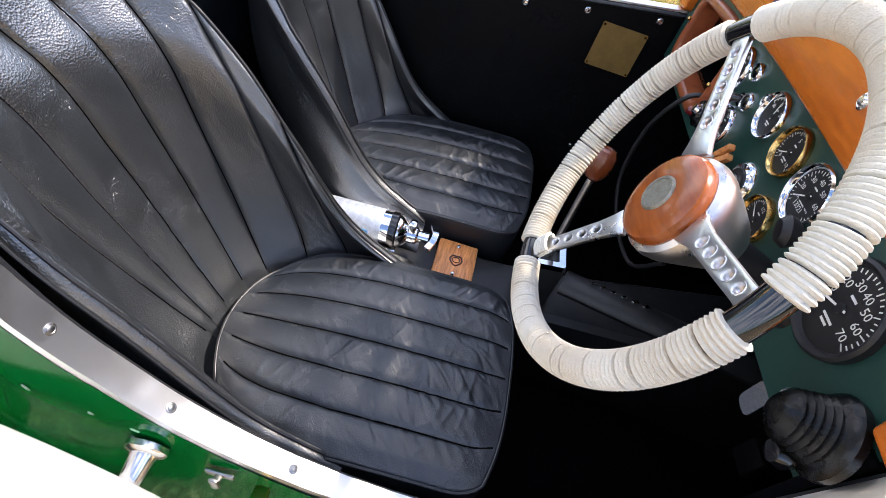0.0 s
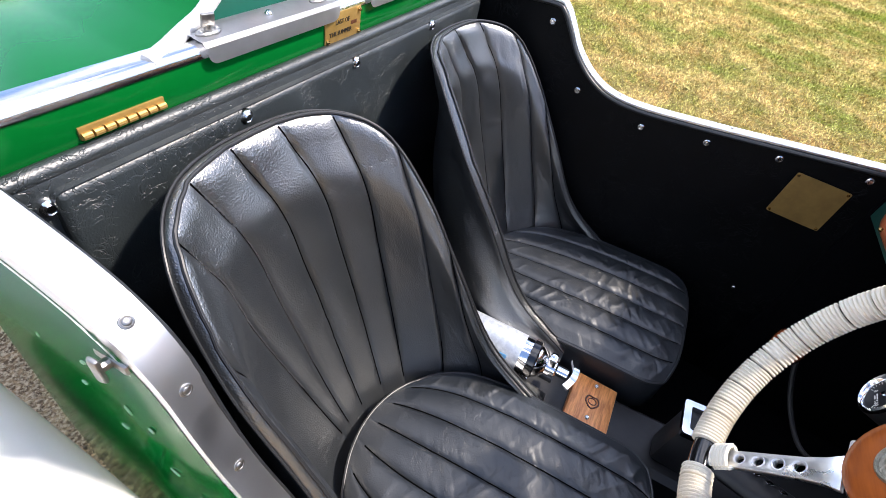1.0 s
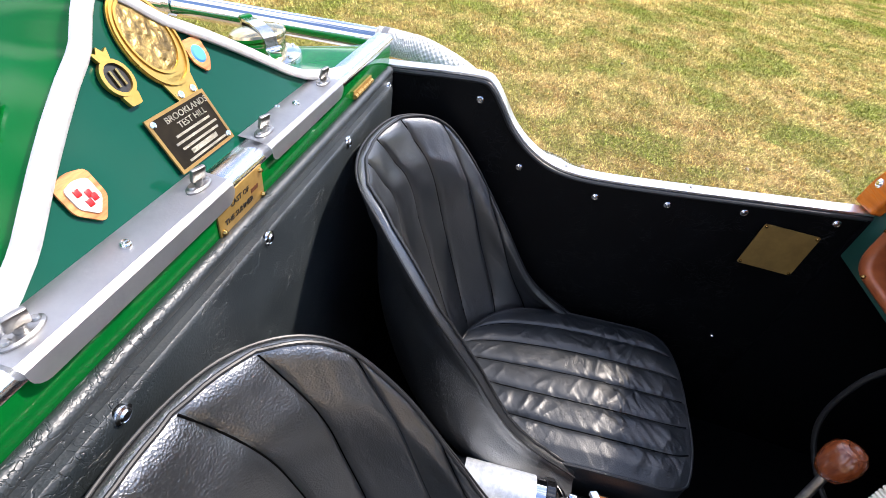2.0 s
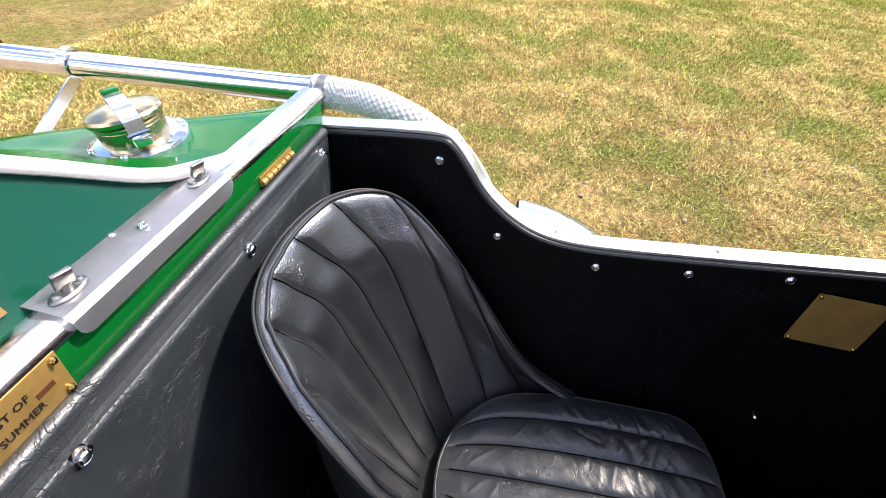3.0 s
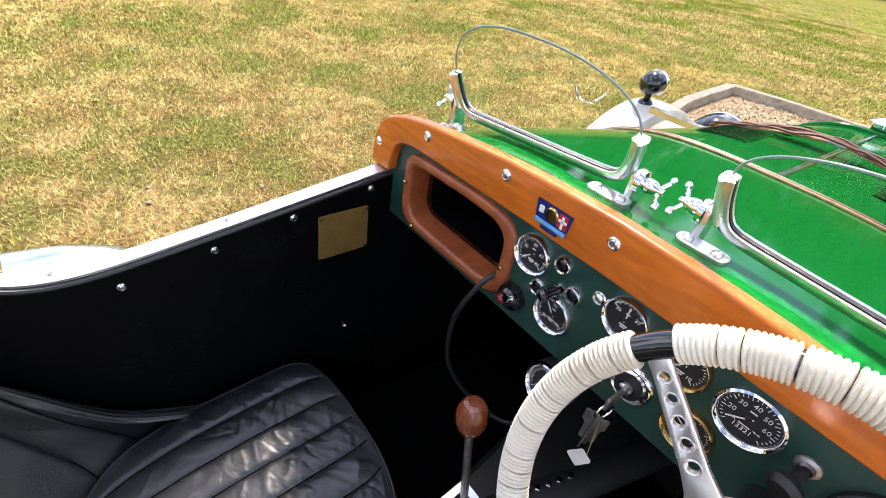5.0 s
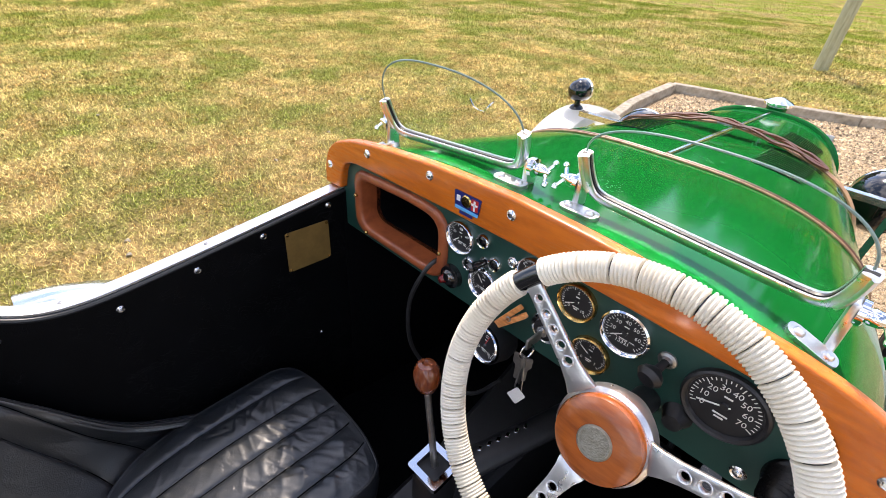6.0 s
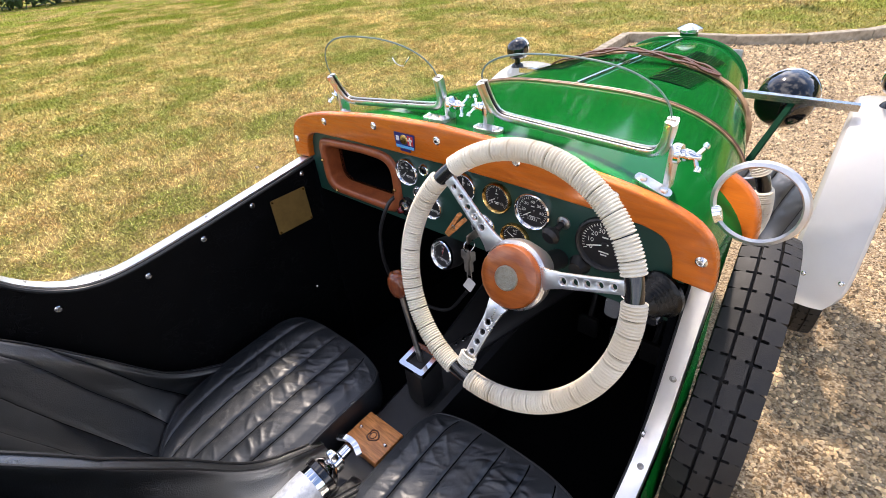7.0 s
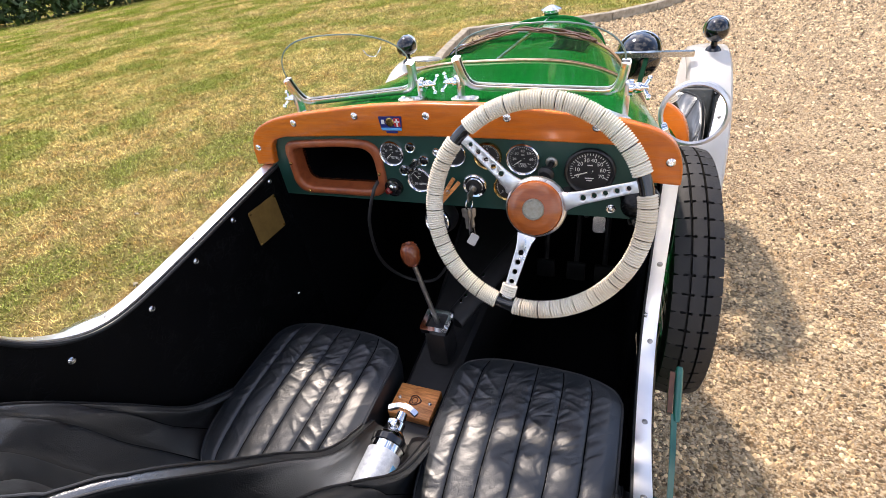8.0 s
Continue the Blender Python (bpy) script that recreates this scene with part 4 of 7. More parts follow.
lathe(bm, [(0.040, 0.010), (0.0405, 0.034), (0.042, 0.036), (0.042, 0.040), (0.040, 0.042)], FM, 40)
part("filler_neck", bm, M_NICKEL, filler, "worn brassy nickel neck")
bm = bmesh.new()
lathe(bm, [(0.041, 0.040), (0.0455, 0.0415), (0.0462, 0.0470), (0.0440, 0.0510), (0.034, 0.0555), (0.018, 0.0580), (0, 0.0588)], FM @ Matrix.Rotation(radians(4), 4, "X"), 40)
part("flip_cap", bm, M_NICKEL, filler, "worn nickel-plated domed lid")
bm = bmesh.new()
sweep(bm, [FM @ Vector(p) for p in ((0, -0.050, 0.030), (0, -0.049, 0.050), (0, -0.036, 0.061), (0, 0.0, 0.0635), (0, 0.034, 0.060), (0, 0.047, 0.052), (0, 0.050, 0.030), (0, 0.052, 0.022))], rect_shape(0.0185, 0.0042), up=tuple((FM.to_3x3() @ Vector((0, 0.15, 1))).normalized()))
part("cap_strap", bm, M_ALU, filler, "bright spring strap over the lid")
# block given green all over, in place of a reflection on its top
bm = bmesh.new()
box(bm, (-0.0105, -0.052, 0.0555), (0.0105, -0.036, 0.0665), 0.003, FM)
part("hinge_block", bm, M_GREEN, filler, "hinge block coloured green for a reflection on its top")
bm = bmesh.new()
box(bm, (-0.010, 0.044, 0.018), (0.010, 0.058, 0.034), 0.003, FM)
rod(bm, FM @ Vector((-0.013, 0.051, 0.034)), FM @ Vector((0.013, 0.051, 0.034)), 0.003, 10)
part("cap_lever", bm, M_CHROME, filler)

# exhaust: wrapped hose from the side, chrome pipe and fishtail along the tail
bm = bmesh.new()
hose = smooth_path([(-0.575, -0.60, 0.70), (-0.585, -0.68, 0.84), (-0.593, -0.755, 0.902), (-0.598, -0.85, 0.936), (-0.60, -0.915, 0.941), (-0.60, -0.962, 0.941)], 150)


def woven(k):
    """Section of the braid: strands lie over and under one another."""
    return [((0.0244 + 0.0026 * ((k // 2 + j // 2) % 2)) * math.cos(2 * math.pi * j / 56), (0.0244 + 0.0026 * ((k // 2 + j // 2) % 2)) * math.sin(2 * math.pi * j / 56)) for j in range(56)]


sweep(bm, hose, woven, up=(0, 1, 0.01))
pipe = part("exhaust_hose", bm, M_WRAP, car, "exhaust bend wrapped in pale woven heat tape")
bm = bmesh.new()
rod(bm, (-0.60, -0.955, 0.9405), (-0.603, -1.61, 0.909), 0.0240, 28)
tube = part("exhaust_pipe", bm, M_CHROME, car, "polished straight exhaust pipe")
bm = bmesh.new()
lathe(bm, [(0.0255, 0), (0.028, 0.001), (0.028, 0.013), (0.0255, 0.014)], frame_to((-0.60, -0.936, 0.941), (-0.60, -1.0, 0.940))[0], 24)
box(bm, (-0.580, -0.952, 0.912), (-0.564, -0.936, 0.928), 0.002)
rod(bm, (-0.572, -0.944, 0.917), (-0.562, -0.936, 0.902), 0.0035, 10)
part("hose_clamp", bm, M_STEEL, pipe)
bm = bmesh.new()
rings = []
for k in range(9):
    t = k / 8
    yy, zc = -1.595 - 0.25 * t, 0.912 - 0.012 * t
    hx, hz = 0.026 - 0.008 * t, 0.027 + 0.105 * t
    rings.append([bm.verts.new((-0.603 + hx * math.copysign(abs(math.cos(a)) ** 0.6, math.cos(a)), yy, zc + hz * math.copysign(abs(math.sin(a)) ** 0.6, math.sin(a)))) for a in np.linspace(0, 2 * math.pi, 25)[:-1]])
for p, q in zip(rings, rings[1:]):
    for k in range(24):
        bm.faces.new((p[k], p[(k + 1) % 24], q[(k + 1) % 24], q[k]))
bmesh.ops.solidify(bm, geom=list(bm.faces), thickness=0.003)
part("fishtail", bm, M_BRASS, tube, "flattened brass-toned fishtail outlet")
bm = bmesh.new()
sweep(bm, [Vector((-0.604, -1.428, 0.922)), Vector((-0.592, -1.428, 0.893)), Vector((-0.50, -1.45, 0.82)), Vector((-0.34, -1.45, 0.72))], rect_shape(0.024, 0.004), up=(0, 1, 0))
lathe(bm, [(0.0255, 0), (0.0275, 0), (0.0275, 0.018), (0.0255, 0.018)], frame_to((-0.602, -1.418, 0.9215), (-0.6022, -1.458, 0.9192))[0], 24)
part("pipe_bracket", bm, M_ALU, tube)
# bright cover over the exhaust beyond the passenger's edge
bm = bmesh.new()
pts = smooth_path([(-0.625, -0.592, 0.700), (-0.625, -0.52, 0.690), (-0.625, -0.45, 0.662), (-0.620, -0.36, 0.600), (-0.615, -0.28, 0.50)], 30)
half = [(0.062, -0.05), (0.062, 0.030), (0.054, 0.050), (0.038, 0.060), (0.0, 0.063), (-0.038, 0.060), (-0.054, 0.050), (-0.062, 0.030), (-0.062, -0.05)]
half = half + [(a * 0.95, b - 0.003) for a, b in half[::-1]]
sweep(bm, pts, half)
cover = part("exhaust_cover", bm, M_ALU, car, "bright folded cover over the exhaust")
bm = bmesh.new()
rod(bm, (-0.625, -0.585, 0.69), (-0.622, -0.40, 0.62), 0.045, 20)
part("exhaust_box", bm, M_DULL, cover)
# outer body sides
for s, edge_pts in ((-1, LEFT_EDGE), (1, RIGHT_EDGE)):
    bm = bmesh.new()
    path = smooth_path([(0, y, z) for y, z in edge_pts], 50)
    rows = []
    for j in range(7):
        k = j / 6
        rows.append([bm.verts.new((s * (side_x(p.y, s) + (0.0305 if s < 0 else 0.0315) + (0.018 if s < 0 else 0.009) * math.sin(k * math.pi * 0.8)), p.y, (p.z - 0.008) * (1 - k) + 0.24 * k)) for p in path])
    for a, b in zip(rows, rows[1:]):
        for k in range(len(path) - 1):
            bm.faces.new((a[k], a[k + 1], b[k + 1], b[k]))
    side = part("body_side", bm, M_GREEN, car, "glossy green outer side of the body", 60)
    if s > 0:
        right_side = side
        rc = random.Random(8)
        for y, z in ((-0.742, 0.800), (-0.722, 0.782), (-0.80, 0.79), (-0.765, 0.745), (-0.69, 0.655), (-0.64, 0.62), (-0.715, 0.70), (-0.84, 0.83), (-0.60, 0.60), (-0.78, 0.84)):
            k = (0.93 - z) / 0.69
            bm = bmesh.new()
            lathe(bm, [(0, 0.0008), (0.0030, 0.0006), (0.0036, -0.0005)], Matrix.Diagonal((rc.uniform(0.5, 0.9), rc.uniform(1.0, 2.0), 1, 1)), 9)
            o = part("paint_chip", bm, M_CHIP, side, "pale chip in the paint")
            o.matrix_basis = frame_to((side_x(y, 1) + 0.0317 + 0.009 * math.sin(k * math.pi * 0.8), y, z), (2, y, z))[0] @ Matrix.Rotation(rc.uniform(0, 3), 4, "Z")

# ---- wings, wheels and lamps ----


def tyre(name, parent, centre, r=0.335, w=0.098, tread=True):
    """A vintage tyre with a block tread, on a wire wheel; axle along x."""
    wheel = new(name)
    wheel.parent = parent
    wheel.location = centre
    m = Matrix.Rotation(radians(90), 4, "Y")
    bm = bmesh.new()
    rr, h = r - (0.017 if tread else 0.004), w / 2
    lathe(bm, [(rr - 0.085, -h * 0.62), (rr - 0.06, -h * 0.96), (rr - 0.03, -h), (rr - 0.008, -h * 0.86), (rr, -h * 0.55), (rr, h * 0.55), (rr - 0.008, h * 0.86), (rr - 0.03, h), (rr - 0.06, h * 0.96), (rr - 0.085, h * 0.62)], m, 72)
    part("tyre", bm, M_RUBBER, wheel, "black block-tread tyre")
    if tread:
        n = 50
        bm = bmesh.new()
        bm2 = bmesh.new()
        # middle block and shoulder block, one step of the pattern
        d = math.pi * r / n
        TM = Matrix(((0, 0, 1, r - 0.014), (1, 0, 0, 0), (0, 1, 0, 0), (0, 0, 0, 1)))
        h, e = w * 0.136, d * 0.86
        slab(bm, [(-d, -h * 0.45), (-e, -h * 0.5), (-e, -h), (e, -h), (e, -h * 0.5), (d, -h * 0.45), (d, h * 0.45), (e, h * 0.5), (e, h), (-e, h), (-e, h * 0.5), (-d, h * 0.45)], 0.014, TM)
        a, b = w * 0.190, w * 0.49
        slab(bm2, [(-e, a), (e, a), (e, a + 0.011), (d, a + 0.012), (d, a + 0.017), (d * 0.84, b), (-d * 0.84, b), (-d, a + 0.017), (-d, a + 0.012), (-e, a + 0.011)], 0.014, TM @ Matrix.Translation((0, 0, -0.001)))
        for v in [*bm.verts, *bm2.verts]:
            v.co.x -= 3.6 * v.co.z ** 2  # rounded crown
        mid = part("tread_block", bm, M_RUBBER, wheel)
        sho = part("tread_block", bm2, M_RUBBER, wheel)
        for k in range(n):
            a = Matrix.Rotation(radians(90), 4, "Y") @ Matrix.Rotation(2 * math.pi * k / n, 4, "Z")
            b = Matrix.Rotation(radians(90), 4, "Y") @ Matrix.Rotation(2 * math.pi * (k + 0.02) / n, 4, "Z")
            if k == 0:
                mid.matrix_basis, sho.matrix_basis = a, b
            else:
                twin(mid, a), twin(sho, b)
            twin(sho, Matrix.Rotation(radians(90), 4, "Y") @ Matrix.Rotation(2 * math.pi * (k - 0.02) / n, 4, "Z") @ Matrix.Rotation(math.pi, 4, "X"))
    bm = bmesh.new()
    ri = r - 0.095
    lathe(bm, [(ri, -h * 0.7), (ri + 0.008, -h * 0.6), (ri - 0.012, -h * 0.3), (ri - 0.012, h * 0.3), (ri + 0.008, h * 0.6), (ri, h * 0.7)], m, 48)
    part("rim", bm, M_GREEN, wheel, "green wheel rim")
    bm = bmesh.new()
    lathe(bm, [(0, -0.05), (0.03, -0.05), (0.045, -0.03), (0.04, 0.03), (0.03, 0.06), (0, 0.065)], m, 20)
    part("wheel_hub", bm, M_GREEN, wheel)
    bm = bmesh.new()
    for k in range(24):
        a, b = 2 * math.pi * k / 24, 2 * math.pi * (k + (1.3 if k % 2 else -1.3)) / 24
        rod(bm, (-0.03 if k % 2 else 0.03, 0.04 * math.cos(a), 0.04 * math.sin(a)), (0, ri * math.cos(b), ri * math.sin(b)), 0.0025, 5)
    tagged(part("spokes", bm, M_STEEL, wheel), kind="stuff")
    return wheel


def cycle_wing(s, yc, zc, r, a0, a1, parent, x0=0.585, x1=0.760):
    """A cycle wing: a rounded channel bent over the wheel."""
    bm = bmesh.new()
    xm, hw = (x0 + x1) / 2, (x1 - x0) / 2

    def f(u, v):
        a = radians(a0 + (a1 - a0) * u)
        q = 2 * v - 1
        rad = r - 0.012 * abs(q) ** 2 - (0.030 * max(0, (abs(q) - 0.86) / 0.14))
        hh = hw * (1 if u < 0.93 else math.sqrt(max(0.35, 1 - ((u - 0.93) / 0.07) ** 2 * 0.65)))
        return (s * (xm + hh * min(1, abs(q) * 1.06) * (1 if q > 0 else -1)), yc + rad * math.cos(a), zc + rad * math.sin(a))

    grid(bm, 50, 21, f)
    bmesh.ops.solidify(bm, geom=list(bm.faces), thickness=0.003)
    wing = part("front_wing" if yc > 0 else "rear_wing", bm, M_WHITE, parent, "white painted cycle wing")
    return wing


WING_Y, WING_Z = 1.36, 0.26
for s in (-1, 1):
    wing = cycle_wing(s, WING_Y, WING_Z, 0.520, 25, 174, car, 0.580, 0.742)
    tyre("front_wheel", car, (s * 0.672, WING_Y, 0.235), tread=s > 0)
    for dx in (-0.045, 0.045):
        stud(wing, (s * (0.672 + dx), WING_Y + 0.516 * math.cos(radians(163)), WING_Z + 0.516 * math.sin(radians(163))), (0, -0.95, 0.3), 0.008)
    # side lamp on the wing
    bm = bmesh.new()
    base = Vector((s * 0.672, 1.33, 0.775))
    lathe(bm, [(0.030, 0), (0.024, 0.012), (0.013, 0.02), (0.011, 0.038), (0.016, 0.045)], Matrix.Translation(base), 20)
    lamp_foot = part("side_lamp", bm, M_BLACK, car, "black side lamp on the wing")
    bm = bmesh.new()
    LM = Matrix.Translation(base + Vector((0, 0.0, 0.078))) @ Matrix.Rotation(radians(-90), 4, "X")
    lathe(bm, [(0, -0.055), (0.018, -0.052), (0.034, -0.040), (0.043, -0.018), (0.045, 0.005), (0.043, 0.020)], LM, 28)
    part("lamp_shell", bm, M_BLACK, lamp_foot, "black domed shell")
    bm = bmesh.new()
    lathe(bm, [(0.043, 0.018), (0.047, 0.019), (0.047, 0.028), (0.041, 0.031), (0.02, 0.036), (0, 0.037)], LM, 28)
    part("lamp_bezel", bm, M_CHROME, lamp_foot)
    # headlamp on the bar
    hl = Vector((s * 0.398, 1.385, 0.752 if s > 0 else 0.735))
    bm = bmesh.new()
    HM = Matrix.Translation(hl) @ Matrix.Rotation(radians(-90), 4, "X")
    lathe(bm, [(0, -0.120), (0.038, -0.113), (0.068, -0.093), (0.086, -0.060), (0.093, -0.018), (0.093, 0.02)], HM, 36)
    head = part("headlamp", bm, M_BLACK, car, "large black headlamp shell")
    bm = bmesh.new()
    lathe(bm, [(0.0925, 0.018), (0.0945, 0.021), (0.0945, 0.034), (0.090, 0.038), (0.06, 0.05), (0, 0.056)], HM, 36)
    part("lamp_rim", bm, M_CHROME, head)
    bm = bmesh.new()
    sweep(bm, [Vector((s * 0.27, 1.225, 0.800)), Vector((s * 0.60, 1.245, 0.790))], rect_shape(0.026, 0.020))
    part("lamp_bar", bm, M_ALU, car, "bright flat bar from bonnet side to wing")
    bm = bmesh.new()
    sweep(bm, [Vector((s * 0.430, 1.245, 0.782)), Vector((s * 0.395, 0.88, 0.695))], rect_shape(0.016, 0.014))
    part("lamp_stay", bm, M_STAY, car, "green stay under the headlamp")

# rear wing by the driver's side and by the passenger's
for s in (-1, 1):
    cycle_wing(s, -0.955, 0.245, 0.506, 22, 165, car, 0.556, 0.765)
    tyre("rear_wheel", car, (s * 0.668, -0.955, 0.235), tread=False)

# spare wheel beside the scuttle
spare = tyre("spare_wheel", car, (0.552, 0.265, 0.475), r=0.335, w=0.098)
spare.rotation_euler = (0, 0, radians(5.0))

# outside fittings on the green right side
bm = bmesh.new()
lathe(bm, [(0.030, 0), (0.0305, 0.008), (0.027, 0.012), (0.020, 0.014), (0.018, 0.020), (0.0145, 0.052), (0.012, 0.055), (0, 0.055)], frame_to((0.519, -0.597, 0.552), (0.62, -0.592, 0.545))[0] @ Matrix.Diagonal((0.78, 0.78, 0.8, 1)), 32)
part("side_knob", bm, M_ALU, car, "turned aluminium knob on the body side")
for y, z in ((-0.516, 0.526), (-0.735, 0.880)):
    bm = bmesh.new()
    box(bm, (0.518, y - 0.018, z - 0.006), (0.524, y + 0.018, z + 0.006), 0.003)
    rod(bm, (0.522, y, z), (0.533, y, z + 0.002), 0.005, 10)
    box(bm, (0.529, y - 0.007, z - 0.016), (0.535, y + 0.005, z + 0.014), 0.004)
    part("turn_fastener", bm, M_STEEL, car, "small bright turn fastener")
bm = bmesh.new()
rod(bm, (0.517, -0.468, 0.492), (0.556, -0.468, 0.507), 0.010, 14)
part("brass_stub", bm, M_BRASS, car)

# outside brake lever, lying back along the body, green with a leather pad on the grip
bm = bmesh.new()
sweep(bm, smooth_path([(0.556, -0.352, 0.368), (0.555, -0.28, 0.420), (0.554, -0.205, 0.458)], 12), rect_shape(0.008, 0.011), up=(1, 0, 0))
rod(bm, (0.500, -0.352, 0.366), (0.566, -0.352, 0.366), 0.010, 18)
lever = part("brake_lever", bm, M_SAGE, car, "outside brake lever in green enamel")
bm = bmesh.new()
sweep(bm, smooth_path([(0.559, -0.218, 0.452), (0.5595, -0.16, 0.482), (0.560, -0.115, 0.503)], 14), lambda k: [(a * (0.80 if k in (0, 13) else 1), b * (0.80 if k in (0, 13) else 1)) for a, b in ring_shape(0.0078, 14)], up=(1, 0, 0))
part("lever_grip", bm, M_SAGE, lever)
bm = bmesh.new()
sweep(bm, smooth_path([(0.545, -0.203, 0.457), (0.545, -0.16, 0.480), (0.547, -0.127, 0.496)], 10), rect_shape(0.017, 0.010), up=(1, 0, 0))
part("leather_pad", bm, M_DSTRAP, lever, "brown leather pad")

# round mirror on a stalk
MC = Vector((0.520, 0.105, 0.982))
MN = Vector((-0.11, -0.985, 0.10)).normalized()
mm, _ = frame_to(MC, MC + MN)
bm = bmesh.new()
lathe(bm, [(0.0535, 0.004), (0.057, 0.0095), (0.0625, 0.007), (0.064, 0.0), (0.059, -0.010), (0.040, -0.020), (0.0, -0.025)], mm, 48)
mirror = part("door_mirror", bm, M_BRIGHT, car, "round chrome mirror on a short stalk")
bm = bmesh.new()
lathe(bm, [(0, 0.0045), (0.0565, 0.0045), (0.0565, 0.003)], mm, 48)
part("mirror_glass", bm, M_MIRROR, mirror)
bm = bmesh.new()
rod(bm, (0.474, 0.115, 0.950), MC - MN * 0.02, 0.007, 12)
lathe(bm, [(0, 0.012), (0.018, 0.010), (0.022, 0.0)], frame_to((0.470, 0.115, 0.948), (0.55, 0.115, 0.985))[0], 20)
part("mirror_stalk", bm, M_CHROME, mirror)

# ---- windscreens ----


def bar(a, b):
    """An oval section, a along the sheet's depth and b across it."""
    return [(b * math.sin(math.pi * k / 6), a * math.cos(math.pi * k / 6)) for k in range(12)]


def aero_screen(x0, x1, zl, zr, top, name):
    """A small half-oval screen, leaning back in a bright channel on two clamps with wing nuts."""
    y = 0.10
    scr = new("aero_screen")
    scr.parent = car
    scr["label"] = "small half-oval glass screen in a chrome channel with wing nuts"
    w = x1 - x0
    zb = lambda x: zl + (zr - zl) * (x - x0) / w
    arm = 0.066
    LEAN_Y = 0.36
    back = lambda x, z: Vector((x, y - LEAN_Y * (z - zb(x)), z))
    end = [(0.000, 1.00), (0.002, 0.72), (0.007, 0.38), (0.015, 0.14), (0.028, 0.03), (0.050, 0.0)]
    left = [back(x0 + d, zb(x0 + d) + arm * k) for d, k in end]
    right = [back(x1 - d, zb(x1 - d) + arm * k) for d, k in end]
    pts = smooth_path(left, 18) + smooth_path([back(x0 + 0.09, zb(x0 + 0.09)), back(x1 - 0.09, zb(x1 - 0.09))], 6) + smooth_path(right[::-1], 18)
    across = Vector((0, -0.94, -0.34))
    for off, mtl, nm, sh in ((-0.0056, M_ALLOY, "channel_side", bar(0.0034, 0.0074)), (0.0056, M_ALLOY, "channel_side", bar(0.0034, 0.0074)), (0.0, M_DULL, "rubber_strip", rect_shape(0.0142, 0.0052))):
        bm = bmesh.new()
        sweep(bm, [p - across * off for p in pts], sh, up=across)
        part(nm, bm, mtl, scr, "" if mtl is M_ALLOY else "black rubber strip")
    for post_pts, o_ in ((pts[:11], -1), (pts[-11:], 1)):
        bm = bmesh.new()
        sweep(bm, [p + Vector((o_ * 0.0055, -0.001, -0.001)) for p in post_pts], bar(0.0112, 0.0050), up=across)
        part("end_post", bm, M_SPOKE, scr, "cast alloy end post")
    # glass
    out = [(p.x, p.z + 0.004) for p in pts]
    n = 40
    for k in range(1, n):
        a = math.pi * k / n
        e = 0.80
        cx, cz = math.cos(a), math.sin(a)
        xx = (x0 + x1) / 2 + w / 2 * math.copysign(abs(cx) ** e, cx)
        base = zb(xx) + arm
        out.append((xx, base + (top - base) * cz ** 0.9))
    bm = bmesh.new()
    slab(bm, out, 0.0045, Matrix(((1, 0, 0, 0), (0, 0, 1, y - 0.002), (0, 1, 0, 0), (0, 0, 0, 1))))
    for v in bm.verts:
        v.co.y -= LEAN_Y * (v.co.z - zb(v.co.x))
    g = part("screen_glass", bm, M_GLASS, scr, "clear curved-top glass")
    g.visible_shadow = False
    bm = bmesh.new()
    sweep(bm, [back(a, b) for a, b in out[len(pts) - 1:] + out[:1]], ring_shape(0.0016, 6), up=(0, 1, 0))
    part("polished_edge", bm, M_EDGE, scr, "green-tinted ground glass edge")
    # clamps
    for x, s in ((x0, -1), (x1, 1)):
        zb_ = zb(x)
        zf = scuttle_z(x, y)
        bm = bmesh.new()
        box(bm, (x - 0.006 + s * 0.007, y - 0.014, zf - 0.002), (x + 0.006 + s * 0.007, y + 0.014, zb_ + 0.022), 0.005)
        slope = math.atan2(scuttle_z(x - s * 0.02, y - 0.03) - scuttle_z(x, y - 0.03), -s * 0.02)
        FOOT = Matrix.Translation((x - s * 0.010, y - 0.026, scuttle_z(x - s * 0.010, y - 0.026) - 0.001)) @ Matrix.Rotation(-math.atan(math.tan(slope)), 4, "Y")
        slab(bm, round_poly([(-0.031, -0.014), (0.031, -0.014), (0.031, 0.014), (-0.031, 0.014)], 0.013, 4), 0.007, FOOT)
        for dx in (-0.018, 0.018):
            lathe(bm, [(0, 0.006), (0.004, 0.0055), (0.0065, 0.003), (0.007, 0)], FOOT @ Matrix.Translation((dx, -0.002, 0.007)), 12)
        part("screen_clamp", bm, M_ALLOY, scr, "chrome screen bracket")
        bm = bmesh.new()
        c = Vector((x + s * 0.010, y, zb_ + 0.008))
        m2, _ = frame_to(c, c + Vector((s, 0, 0)))
        lathe(bm, [(0.0, 0.036), (0.0045, 0.035), (0.0055, 0.028), (0.0095, 0.022), (0.0105, 0.013), (0.0090, 0.010), (0.0160, 0.007), (0.0165, 0.0)], m2, 20)
        for k in (-1, 1):
            p0 = c + Vector((s * 0.026, 0, 0))
            p1 = c + Vector((s * 0.036, k * 0.012, k * 0.014))
            rod(bm, p0, p1, 0.0036, 8, 0.0032)
            lathe(bm, [(0, -0.0062), (0.0042, -0.0042), (0.0052, 0), (0.0042, 0.0042), (0, 0.0062)], Matrix.Translation(p1) @ Matrix.Rotation(0.7 * k, 4, "X"), 12)
        part("wing_nut", bm, M_CHROME, scr, "chrome wing nut")
    return scr


